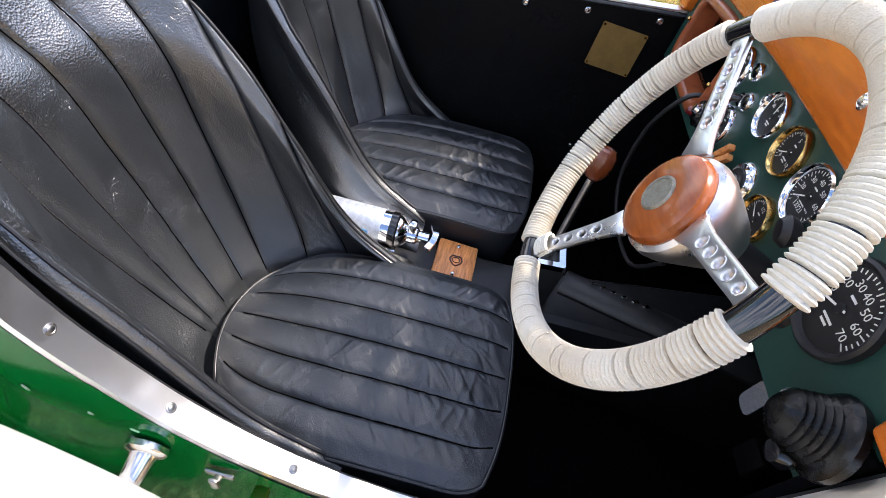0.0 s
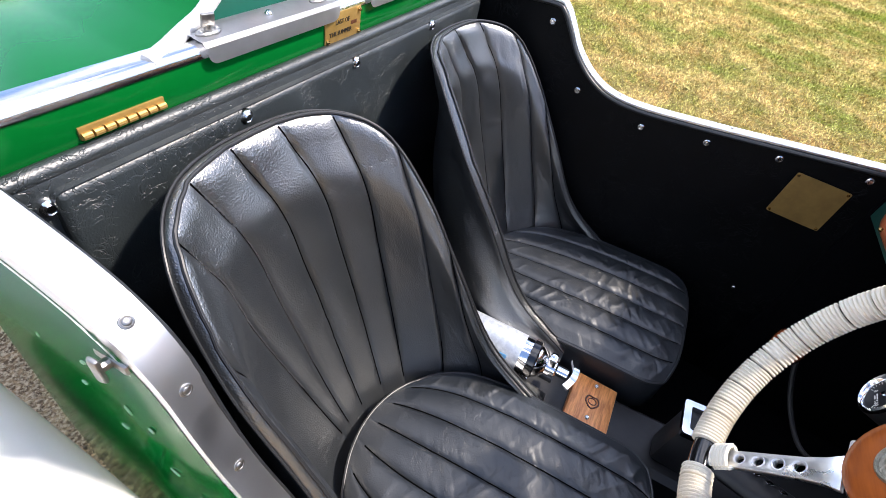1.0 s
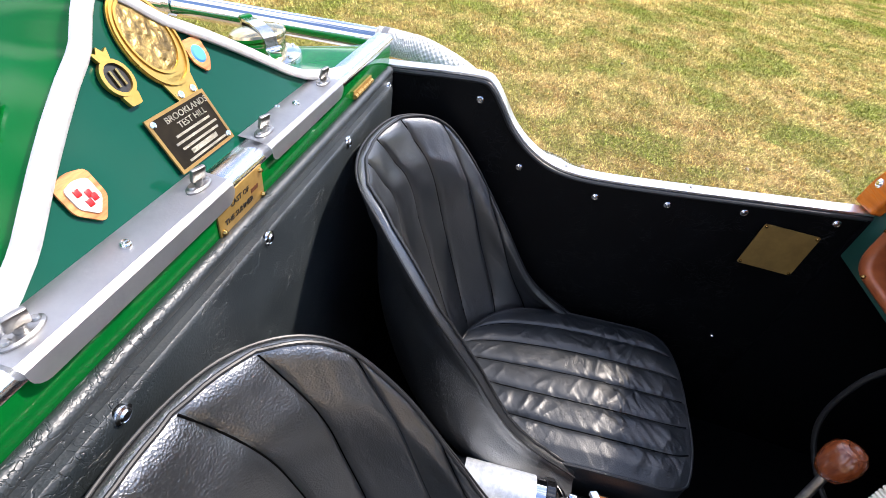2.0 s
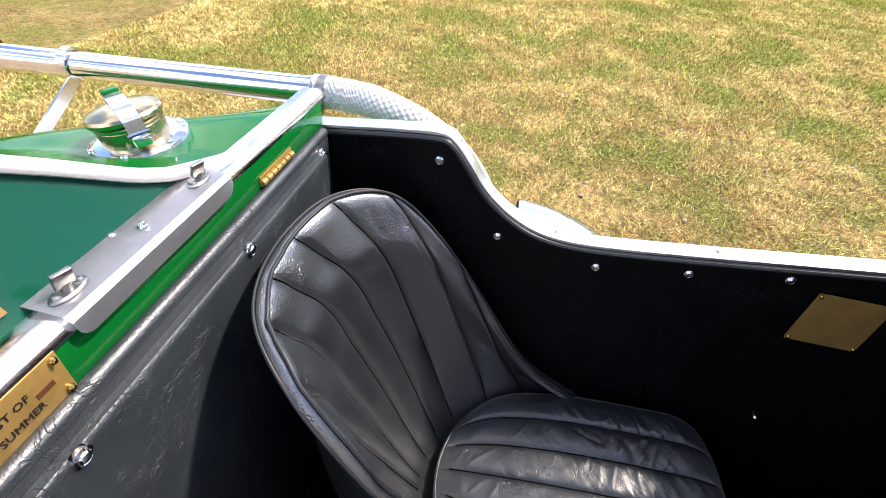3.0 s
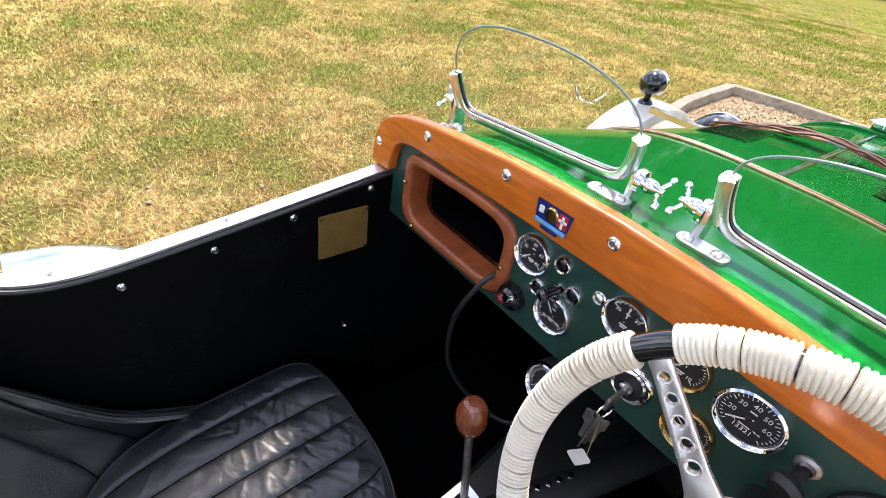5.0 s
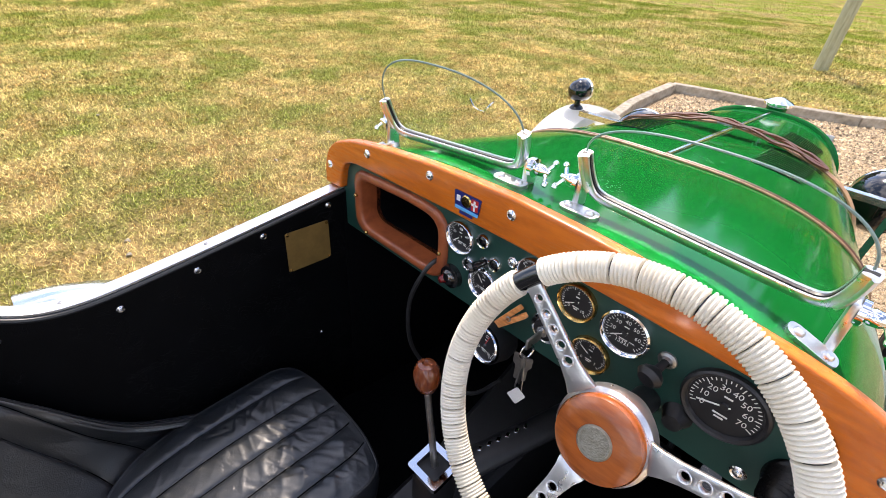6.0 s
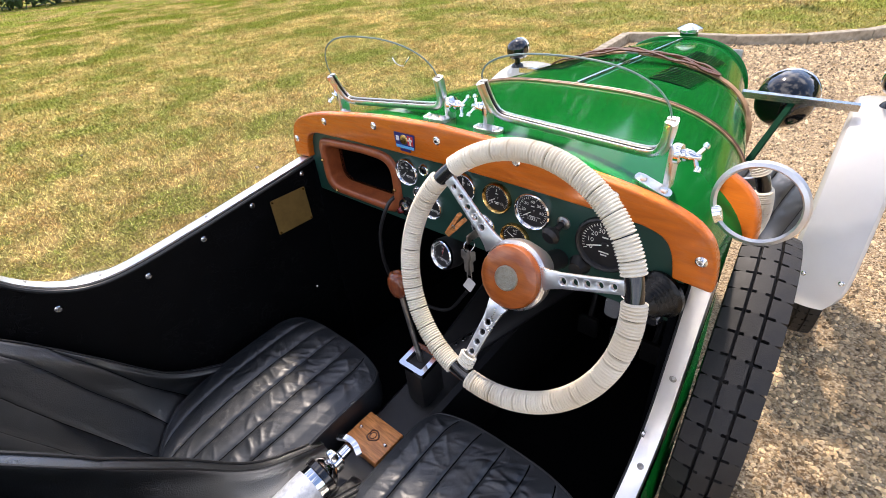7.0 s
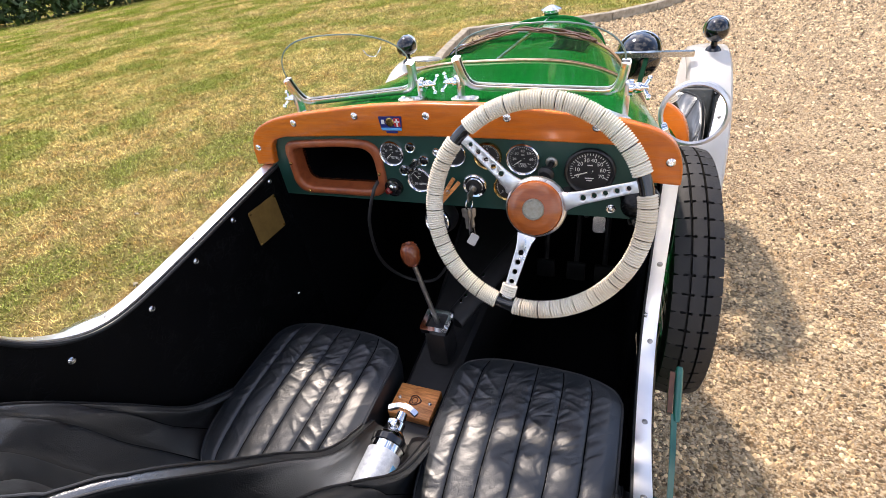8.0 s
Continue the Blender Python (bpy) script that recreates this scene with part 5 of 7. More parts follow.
left_screen = aero_screen(-0.392, -0.055, 1.012, 1.042, 1.178, "passenger")
bm = bmesh.new()
sweep(bm, smooth_path([(-0.108, 0.061, 1.146), (-0.114, 0.054, 1.136), (-0.126, 0.056, 1.127), (-0.142, 0.056, 1.130), (-0.150, 0.053, 1.142)], 20), ring_shape(0.0012, 6), up=(0, 1, 0))
part("wire_clip", bm, M_CHROME, left_screen, "small bright wire clip on the glass edge")
aero_screen(0.055, 0.388, 1.046, 1.028, 1.175, "driver")

# ---- dashboard ----
bm = bmesh.new()
CUBBY = [(-0.416, 0.943), (-0.230, 0.955), (-0.137, 0.949), (-0.136, 0.799), (-0.418, 0.797)]
cub_out = round_poly(CUBBY, [0.034, 0.05, 0.056, 0.058, 0.046], 8)
cub_c = Vector((-0.277, 0.874))
cub_in = [(cub_c.x + (p[0] - cub_c.x) * 0.838, cub_c.y + (p[1] - cub_c.y) * 0.735) for p in cub_out]
board = round_poly([(-0.462, 0.788), (0.462, 0.788), (0.470, 0.90), (0.44, 0.985), (0.0, 1.01), (-0.44, 0.985), (-0.470, 0.90)], [0.004, 0.004, 0.03, 0.03, 0.01, 0.03, 0.03], 4)
slab(bm, board, 0.006, FWD @ Matrix.Translation((0, 0, 0.014)), holes=[[(cub_c.x + (p[0] - cub_c.x) * 0.9, cub_c.y + (p[1] - cub_c.y) * 0.85) for p in cub_out]])
part("instrument_panel", bm, M_DASH, car, "dark green painted instrument panel", flat=True)
# glove-box surround with a rounded face, and the dark box behind it
bm = bmesh.new()
n = len(cub_out)
rings = []
for k in range(9):
    a = math.pi * k / 8
    t = 0.5 - 0.5 * math.cos(a)
    rings.append([bm.verts.new((po[0] * (1 - t) + pi_[0] * t, 0.014 - 0.009 * math.sin(a) ** 0.7, po[1] * (1 - t) + pi_[1] * t)) for po, pi_ in zip(cub_out, cub_in)])
rings.append([bm.verts.new((p[0], 0.06, p[1])) for p in cub_in])
for a, b in zip(rings, rings[1:]):
    for k in range(n):
        bm.faces.new((a[k], a[(k + 1) % n], b[(k + 1) % n], b[k]))
surround = part("glove_box_surround", bm, M_BROWN, car, "red-brown leather surround of the open glove box", 60)
bm = bmesh.new()
r0 = [bm.verts.new((p[0], 0.05, p[1])) for p in cub_in]
r1 = [bm.verts.new((p[0], 0.30, p[1])) for p in cub_in]
for k in range(n):
    bm.faces.new((r0[k], r0[(k + 1) % n], r1[(k + 1) % n], r1[k]))
bm.faces.new(r1)
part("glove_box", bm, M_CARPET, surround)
for x, z in ((-0.405, 0.885), (-0.149, 0.868), (-0.372, 0.808)):
    stud(surround, (x, 0.003, z), (0, -1, 0), 0.004, M_BRASS)

# wooden fascia
OUT_L = [(-0.510, 0.880), (-0.508, 0.915), (-0.500, 0.945), (-0.484, 0.970), (-0.452, 0.991), (-0.395, 1.008), (-0.30, 1.022), (-0.153, 1.037), (0, 1.043)]
IN_L = [(-0.452, 0.884), (-0.449, 0.905), (-0.443, 0.928), (-0.430, 0.947), (-0.405, 0.957), (-0.36, 0.961), (-0.15, 0.967), (0, 0.969)]
outl = [tuple(p.xy) for p in smooth_path([(a, b, 0) for a, b in OUT_L], 40)]
inl = [tuple(p.xy) for p in smooth_path([(a, b, 0) for a, b in IN_L], 36)]
fas = outl + [(-a, b) for a, b in outl[-2::-1]] + [(-a, b) for a, b in inl] + [(a, b) for a, b in inl[-2::-1]]
bm = bmesh.new()
slab(bm, fas, 0.024, FWD @ Matrix.Translation((0, 0, -0.003)))
sharp_edges = [e for e in bm.edges if e.is_manifold and e.calc_face_angle(0) > 1.2]
bmesh.ops.bevel(bm, geom=sharp_edges, offset=0.005, segments=3, profile=0.5, affect="EDGES")
fascia = part("wooden_fascia", bm, M_WOOD, car, "varnished orange wooden fascia with rounded ends", 40)
for x, z in ((-0.486, 0.930), (-0.350, 0.997), (-0.175, 1.016), (0.001, 1.017), (0.177, 1.014), (0.350, 0.997), (0.486, 0.930)):
    stud(fascia, (x, -0.003, z), (0, -1, 0), 0.009)
# enamel badge
bm = bmesh.new()
slab(bm, round_poly([(-0.110, 0.984), (-0.061, 0.984), (-0.057, 1.016), (-0.114, 1.016)], 0.002, 2), 0.002, FWD @ Matrix.Translation((0, 0, -0.0055)))
badge_ob = part("enamel_badge", bm, M_BLUE, car, "small blue enamel badge with two crests")
for nm, x, z, w_, h_, mt in (("badge_band", -0.0855, 0.9875, 0.050, 0.006, M_LBLUE), ("badge_foot", -0.0855, 0.9805, 0.028, 0.005, M_BLUE), ("cross", -0.069, 1.002, 0.004, 0.018, M_PAPER), ("cross", -0.069, 1.004, 0.013, 0.004, M_PAPER), ("crest", -0.104, 1.004, 0.008, 0.010, M_PAPER), ("crest_field", -0.069, 1.003, 0.015, 0.020, M_RED)):
    bm = bmesh.new()
    y0 = {"crest_field": -0.0062, "cross": -0.0070}.get(nm, -0.0066)
    box(bm, (x - w_ / 2, y0, z - h_ / 2), (x + w_ / 2, -0.0045, z + h_ / 2), 0.0006, seg=1)
    part(nm, bm, mt, badge_ob)
bm = bmesh.new()
lathe(bm, [(0, 0.003), (0.009, 0.0025), (0.011, 0)], frame_to((-0.087, -0.0052, 1.003), (-0.087, -0.02, 1.003))[0], 20)
part("badge_centre", bm, M_BRASS, badge_ob)


def gauge(x, z, r, bezel, label, marks=(), needle=200, sweep_deg=270, start=-135, y=0.014, tilt=None, red=False):
    """A round instrument: bezel, dial, ticks, figures and pointer under flat glass."""
    g = new("gauge")
    g.parent = car
    g["label"] = label
    g.matrix_basis = pose(x, y, z, 90, 0, 0) if tilt is None else pose(x, y, z, *tilt)
    bm = bmesh.new()
    lathe(bm, [(r * 0.82, 0.003), (r * 0.86, 0.0075), (r * 0.93, 0.0095), (r * 0.99, 0.007), (r, 0.0)], None, 48)
    part("bezel", bm, bezel, g)
    bm = bmesh.new()
    lathe(bm, [(0, 0.0025), (r * 0.86, 0.0025), (r * 0.86, -0.012)], None, 48)
    part("dial", bm, M_DIAL, g)
    ticks = bmesh.new()
    nt_ = 28
    for k in range(nt_ + 1):
        a = radians(90 - (start + sweep_deg * k / nt_))
        long_ = k % 4 == 0
        box(ticks, (r * (0.64 if long_ else 0.70), -r * 0.012, 0.0026), (r * 0.78, r * 0.012, 0.0030), 0, Matrix.Rotation(a, 4, "Z"))
    part("tick_marks", ticks, M_MARK, g)
    for k, t in enumerate(marks):
        a = radians(90 - (start + sweep_deg * k / max(1, len(marks) - 1)))
        words("figure", t, r * 0.24, pose(r * 0.50 * math.cos(a), r * 0.50 * math.sin(a), 0.0029), M_MARK, g, 0.0001)
    bm = bmesh.new()
    a = radians(90 - needle)
    box(bm, (-r * 0.14, -r * 0.022, 0.0036), (r * 0.62, r * 0.022, 0.0042), 0, Matrix.Rotation(a, 4, "Z"))
    part("pointer", bm, M_RED if red else M_MARK, g)
    bm = bmesh.new()
    lathe(bm, [(0, 0.0056), (r * 0.09, 0.005), (r * 0.11, 0.003)], None, 14)
    part("pointer_cap", bm, M_DULL if not red else M_CHROME, g)
    bm = bmesh.new()
    for dx, dy, ww in ((0, -0.30, 0.34), (0, -0.40, 0.22), (0, 0.27, 0.20)):
        box(bm, (r * (dx - ww / 2), r * (dy - 0.025), 0.0026), (r * (dx + ww / 2), r * (dy + 0.025), 0.0029))
    part("dial_lettering", bm, M_MARK, g)
    return g


F7 = ("10", "20", "30", "40", "50", "60", "70")
gauge(-0.107, 0.921, 0.0315, M_CHROME, "round black oil gauge with a chrome rim", ("0", "20", "40", "60", "80"), 230)
gauge(-0.046, 0.855, 0.0315, M_CHROME, "round black gauge with a chrome rim", ("30", "70", "100"), 320)
gauge(0.047, 0.926, 0.0315, M_CHROME, "round black ammeter with a chrome rim", ("30", "0", "30"), 0, 120, -60)
gauge(0.126, 0.923, 0.0315, M_BRASS, "round black gauge with a brass rim", ("0", "5", "10"), 240)
gauge(0.203, 0.918, 0.0365, M_CHROME, "round black speedometer with a chrome rim", F7, 235)
gauge(0.166, 0.848, 0.0315, M_BRASS, "round black gauge with a brass rim", ("0", "1/2", "1"), 300)
gauge(0.340, 0.896, 0.0510, M_DULL, "large black speedometer with a black rim", ("0", *F7), 252, 230, -115)
low = gauge(-0.008, -0.020, 0.0330, M_CHROME, "round gauge in a black cup below the panel", ("0", "50", "100"), 15, y=0.0, tilt=(90, 0, 0), red=True)
low.matrix_basis = pose(-0.004, -0.012, 0.757, 78, 0, -8)
bm = bmesh.new()
lathe(bm, [(0.036, 0.004), (0.037, -0.03), (0.030, -0.05), (0, -0.052)], None, 32)
part("gauge_cup", bm, M_DULL, low)
bm = bmesh.new()
box(bm, (-0.012, 0.030, -0.03), (0.012, 0.034, 0.0), 0.002)
part("cup_bracket", bm, M_DULL, low)
# mileage figures on the smaller speedometer
bm = bmesh.new()
box(bm, (0.186, 0.0108, 0.8985), (0.220, 0.0125, 0.9065))
part("odometer_window", bm, M_DULL, car)
words("odometer", "13321", 0.0085, pose(0.203, 0.0105, 0.9025, 90, 0, 0), M_MARK, car, 0.0002)


def dash_fitting(name, x, z, prof, material, label, y=0.014, seg=24):
    bm = bmesh.new()
    lathe(bm, prof, frame_to((x, y, z), (x, y - 1, z))[0], seg)
    return part(name, bm, material, car, label)


for x, z in ((-0.057, 0.937), (-0.028, 0.905), (-0.083, 0.878)):
    s_ = dash_fitting("warning_lamp", x, z, [(0.009, 0.006), (0.0115, 0.007), (0.0135, 0.004), (0.014, 0)], M_CHROME, "small chrome-rimmed warning lamp")
    bm = bmesh.new()
    lathe(bm, [(0, 0.006), (0.006, 0.005), (0.010, 0.002)], frame_to((x, 0.014, z), (x, -1, z))[0], 18)
    part("lens", bm, M_BLACK, s_)
sw = dash_fitting("pull_switch", -0.050, 0.898, [(0, 0.002), (0.010, 0.002), (0.010, 0)], M_CHROME, "black pull switch")
bm = bmesh.new()
rod(bm, (-0.050, 0.012, 0.898), (-0.057, -0.006, 0.893), 0.006, 14, 0.008)
lathe(bm, [(0.008, 0), (0.010, 0.004), (0.008, 0.010), (0, 0.011)], frame_to((-0.057, -0.006, 0.893), (-0.075, -0.048, 0.881))[0], 16)
part("switch_knob", bm, M_BLACK, sw)
dash_fitting("panel_bolt", 0.005, 0.926, [(0, 0.004), (0.004, 0.003), (0.006, 0.001), (0.0085, 0.002), (0.010, 0)], M_ALU, "small panel bolt with washer")
dash_fitting("panel_bolt", 0.387, 0.809, [(0, 0.004), (0.004, 0.003), (0.006, 0.001), (0.0085, 0.002), (0.0105, 0)], M_ALU, "small panel bolt with washer")
k1 = dash_fitting("choke_knob", 0.263, 0.912, [(0.006, 0.008), (0.008, 0.004), (0.012, 0.002), (0.013, 0)], M_STEEL, "black pull knob with a chrome collar")
bm = bmesh.new()
lathe(bm, [(0.005, 0.0), (0.006, 0.018), (0.015, 0.026), (0.0175, 0.033), (0.012, 0.040), (0, 0.042)], frame_to((0.263, 0.01, 0.912), (0.256, -0.03, 0.90))[0], 24)
part("knob_head", bm, M_DULL, k1)
r1 = dash_fitting("dip_switch", -0.120, 0.830, [(0, 0.020), (0.012, 0.018), (0.016, 0.012), (0.022, 0.010), (0.024, 0)], M_BLACK, "black rotary switch with a red lens", seg=28)
bm = bmesh.new()
lathe(bm, [(0, 0.010), (0.006, 0.009), (0.009, 0.0)], frame_to((-0.126, -0.004, 0.828), (-0.14, -0.05, 0.826))[0], 18)
part("switch_lens", bm, M_RLENS, r1, "dark red lens")
bm = bmesh.new()
lathe(bm, [(0, 0.008), (0.007, 0.007), (0.009, 0.0)], frame_to((-0.114, -0.004, 0.838), (-0.12, -0.05, 0.85))[0], 18)
part("switch_lens", bm, M_CHROME, r1)
dash_fitting("horn_boss", 0.300, 0.838, [(0, 0.022), (0.012, 0.020), (0.016, 0.008), (0.020, 0)], M_DULL, "black rubber knob")
# ribbed rubber boot at the lower right of the panel
bm = bmesh.new()
prof = [(0.046, 0.0), (0.047, 0.010), (0.043, 0.016)]
for k in range(6):
    prof += [(0.040 - 0.0022 * k, 0.018 + 0.008 * k), (0.0355 - 0.0022 * k, 0.022 + 0.008 * k)]
lathe(bm, prof + [(0.020, 0.068), (0.012, 0.074), (0, 0.075)], frame_to((0.442, 0.012, 0.842), (0.422, -0.05, 0.840))[0] @ Matrix.Diagonal((0.86, 0.86, 0.72, 1)), 32)
part("rubber_boot", bm, M_BOOT, car, "black ribbed rubber boot")
bm = bmesh.new()
lathe(bm, [(0, 0.022), (0.010, 0.020), (0.0145, 0.010), (0.012, 0)], frame_to((0.440, 0.012, 0.795), (0.44, -0.05, 0.795))[0], 20)
part("ball_stop", bm, M_BLACK, car, "black ball-ended stop")
# ignition lock
ign = dash_fitting("ignition_switch", 0.089, 0.846, [(0, 0.016), (0.009, 0.016), (0.010, 0.010), (0.017, 0.008), (0.019, 0.003), (0.026, 0.006), (0.029, 0.003), (0.030, 0)], M_CHROME, "round chrome ignition switch", seg=36)
bm = bmesh.new()
lathe(bm, [(0.0105, 0.0105), (0.0185, 0.0095), (0.0185, 0.004)], frame_to((0.089, 0.013, 0.846), (0.089, -1, 0.846))[0], 28)
part("switch_ring", bm, M_DULL, ign)

# black lead hanging out of the glove box
bm = bmesh.new()
sweep(bm, smooth_path([(-0.165, 0.08, 0.835), (-0.160, 0.02, 0.845), (-0.168, -0.012, 0.825), (-0.190, -0.03, 0.74), (-0.19, -0.02, 0.62), (-0.15, 0.02, 0.53), (-0.08, 0.06, 0.50), (-0.02, 0.08, 0.58)], 60), ring_shape(0.0045, 8))
part("charging_lead", bm, M_DULL, car, "thick black lead hanging from the glove box")

# under the panel: column, pedals and a parcel of dark fittings
bm = bmesh.new()
WC, WN = Vector((0.259, -0.163, 0.9034)), Vector((0, -0.933, 0.359)).normalized()
rod(bm, WC - WN * 0.02, WC - WN * 0.66, 0.019, 16)
part("steering_column", bm, M_DULL, car, "black steering column")
for x in (0.18, 0.28, 0.37):
    bm = bmesh.new()
    rod(bm, (x, 0.50, 0.62), (x, 0.40, 0.34), 0.008, 8)
    box(bm, (x - 0.03, 0.385, 0.29), (x + 0.03, 0.40, 0.36), 0.004)
    part("pedal", bm, M_DULL, car, "black pedal with a worn pad")
for x, z, ln in ((0.32, 0.77, 0.05), (0.36, 0.74, 0.06), (0.20, 0.76, 0.04), (0.42, 0.76, 0.05)):
    bm = bmesh.new()
    rod(bm, (x, 0.10, z), (x + 0.01, 0.12, z - ln), 0.006, 8)
    lathe(bm, [(0, -0.01), (0.012, -0.008), (0.012, 0.008), (0, 0.01)], Matrix.Translation((x, 0.10, z)), 12)
    part("under_dash_fitting", bm, M_STEEL, car)
bm = bmesh.new()
slab(bm, round_poly([(0.352, 0.742), (0.378, 0.742), (0.378, 0.785), (0.352, 0.785)], 0.010, 4), 0.003, FWD @ Matrix.Translation((0, 0, 0.02)))
part("metal_tab", bm, M_ALU, car)

# ---- steering wheel ----
sw_ob = new("steering_wheel")
sw_ob.parent = car
sw_ob["label"] = "three-spoke steering wheel with a cream cord-bound rim and wooden boss"
up_ = Vector((0, 0.359, 0.933)).normalized()
SM = Matrix(((1, up_.x, WN.x, WC.x), (0, up_.y, WN.y, WC.y), (0, up_.z, WN.z, WC.z), (0, 0, 0, 1)))
sw_ob.matrix_basis = SM
RW, RT = 0.1925, 0.0165
DISH = Matrix.Translation((0, 0, -0.034))
SPOKES = (17, 137, 257)


def arc(a0, a1, n, r=RW):
    return [Vector((r * math.cos(radians(a0 + (a1 - a0) * k / (n - 1))), r * math.sin(radians(a0 + (a1 - a0) * k / (n - 1))), 0)) for k in range(n)]


bm = bmesh.new()
sweep(bm, [Vector((RW * math.cos(2 * math.pi * k / 96), RW * math.sin(2 * math.pi * k / 96), 0)) for k in range(96)], ring_shape(0.0125, 12), closed=True)
part("rim", bm, M_BLACK, sw_ob, "black rim under the cord")
rw = random.Random(5)
for a in SPOKES:
    # cord binding between two spokes, wound turn by turn, with a few open gaps
    a0, a1 = a + 5.0, a + 115.0
    gaps, g_ = [], a0 + rw.uniform(4, 7)
    while g_ < a1 - 5:
        gaps.append(g_)
        g_ += rw.uniform(4, 11)
    turn = 1.22
    segs, cur = [], a0
    for g_ in gaps + [a1]:
        w_ = rw.choice((0.08, 0.10, 0.14, 0.22))
        segs.append((cur, g_ - w_))
        cur = g_ + w_
    for s0, s1 in segs:
        n = max(3, int((s1 - s0) / turn) * 4 + 1)
        pth = arc(s0, s1, n)

        def cord(k, n=n):
            ph = k % 4
            bulge = (0.0006, 0.0024, 0.0031, 0.0024)[ph]
            end = 0.7 if k in (0, n - 1) else 0
            return ring_shape(RT - 0.0024 + bulge - 0.002 * (end > 0), 16)

        bm = bmesh.new()
        sweep(bm, pth, cord)
        part("cord_binding", bm, M_ROPE, sw_ob, "cream waxed cord wound round the rim")
    # spoke with five holes
    bm = bmesh.new()
    L0, L1 = 0.052, RW - 0.004
    outl_ = [(L0, -0.0185), (L0 + 0.014, -0.0145), (L0 + 0.032, -0.0120), (L1 - 0.02, -0.0098), (L1, -0.0105), (L1, 0.0105), (L1 - 0.02, 0.0098), (L0 + 0.032, 0.0120), (L0 + 0.014, 0.0145), (L0, 0.0185)]
    holes = []
    for k in range(5):
        cx, rr = 0.088 + 0.0195 * k, 0.0049 - 0.0002 * k
        holes.append([(cx + rr * math.cos(2 * math.pi * j / 14), rr * math.sin(2 * math.pi * j / 14)) for j in range(14)])
    TILT = Matrix.Rotation(radians(a), 4, "Z") @ Matrix.Translation((RW, 0, 0)) @ Matrix.Rotation(radians(-9.5), 4, "Y") @ Matrix.Translation((-RW, 0, -0.003))
    slab(bm, outl_, 0.007, TILT, holes=holes)
    bmesh.ops.bevel(bm, geom=[e for e in bm.edges if e.is_manifold and e.calc_face_angle(0) > 1.2], offset=0.0016, segments=2, profile=0.5, affect="EDGES")
    spoke = part("spoke", bm, M_SPOKE, sw_ob, "polished spoke with drilled holes", 30)
    bm = bmesh.new()
    for k in range(5):
        cx, rr = 0.088 + 0.0195 * k, 0.0049 - 0.0002 * k
        lathe(bm, [(rr * 0.97, 0.0020), (rr * 1.25, 0.0043), (rr * 1.42, 0.0046), (rr * 1.55, 0.0041)], TILT @ Matrix.Translation((cx, 0, 0.003)), 14)
    part("hole_rims", bm, M_SPOKE, spoke)
# extra whipping where the lower spoke meets the rim
bm = bmesh.new()
for k in range(5):
    p = Vector((math.cos(radians(257)), math.sin(radians(257)), 0))
    sweep(bm, [p * (RW - 0.020 - 0.0045 * k) + Vector((math.cos(t) * 0.0135 * -p.y, math.cos(t) * 0.0135 * p.x, math.sin(t) * 0.007)) for t in np.linspace(0, 2 * math.pi, 20)[:-1]], ring_shape(0.0026, 6), closed=True)
part("cord_whipping", bm, M_ROPE, sw_ob)
bm = bmesh.new()
lathe(bm, [(0, -0.075), (0.028, -0.075), (0.036, -0.062), (0.047, -0.036), (0.0560, -0.014), (0.0580, -0.003), (0.0565, 0.006), (0.052, 0.0105), (0.0, 0.0105)], DISH, 48)
part("hub", bm, M_SPOKE, sw_ob, "satin aluminium hub")
bm = bmesh.new()
lathe(bm, [(0.0505, 0.009), (0.0515, 0.017), (0.0490, 0.0225), (0.0420, 0.0262), (0.030, 0.0276), (0, 0.028)], DISH, 48)
part("boss", bm, M_BOSS, sw_ob, "turned varnished wooden boss")
bm = bmesh.new()
lathe(bm, [(0, 0.0292), (0.016, 0.0292), (0.0165, 0.0305), (0.0185, 0.0305), (0.0200, 0.0290), (0.0205, 0.027)], DISH, 36)
part("medallion", bm, M_SILVER, sw_ob, "worn silver medallion")

# ---- gear lever, tunnel fittings ----
bm = bmesh.new()
box(bm, (-0.018, -0.172, 0.415), (0.038, -0.095, 0.537), 0.012, pose(0, 0, 0))
gbox = part("gear_housing", bm, M_DULL, car, "black cast gear-change housing")
bm = bmesh.new()
slab(bm, round_poly([(-0.036, -0.034), (0.036, -0.034), (0.036, 0.034), (-0.036, 0.034)], 0.007, 4), 0.013, pose(0.010, -0.138, 0.535, 8, 0, 0), holes=[round_poly([(-0.024, -0.022), (0.024, -0.022), (0.024, 0.022), (-0.024, 0.022)], 0.004, 3)])
part("gate", bm, M_CHROME, gbox, "chrome gate frame")
bm = bmesh.new()
rod(bm, (0.008, -0.135, 0.535), (-0.030, -0.128, 0.715), 0.0065, 12, 0.006)
gl = part("gear_lever", bm, M_STEEL, car, "steel gear lever with a wooden knob")
bm = bmesh.new()
lathe(bm, [(0.010, -0.006), (0.017, 0.0), (0.022, 0.014), (0.0235, 0.030), (0.021, 0.044), (0.015, 0.052), (0.008, 0.054), (0.006, 0.050), (0, 0.050)], frame_to((-0.030, -0.128, 0.712), (-0.036, -0.126, 0.772))[0], 28)
part("knob", bm, M_KNOB, gl, "turned red-brown wooden knob")
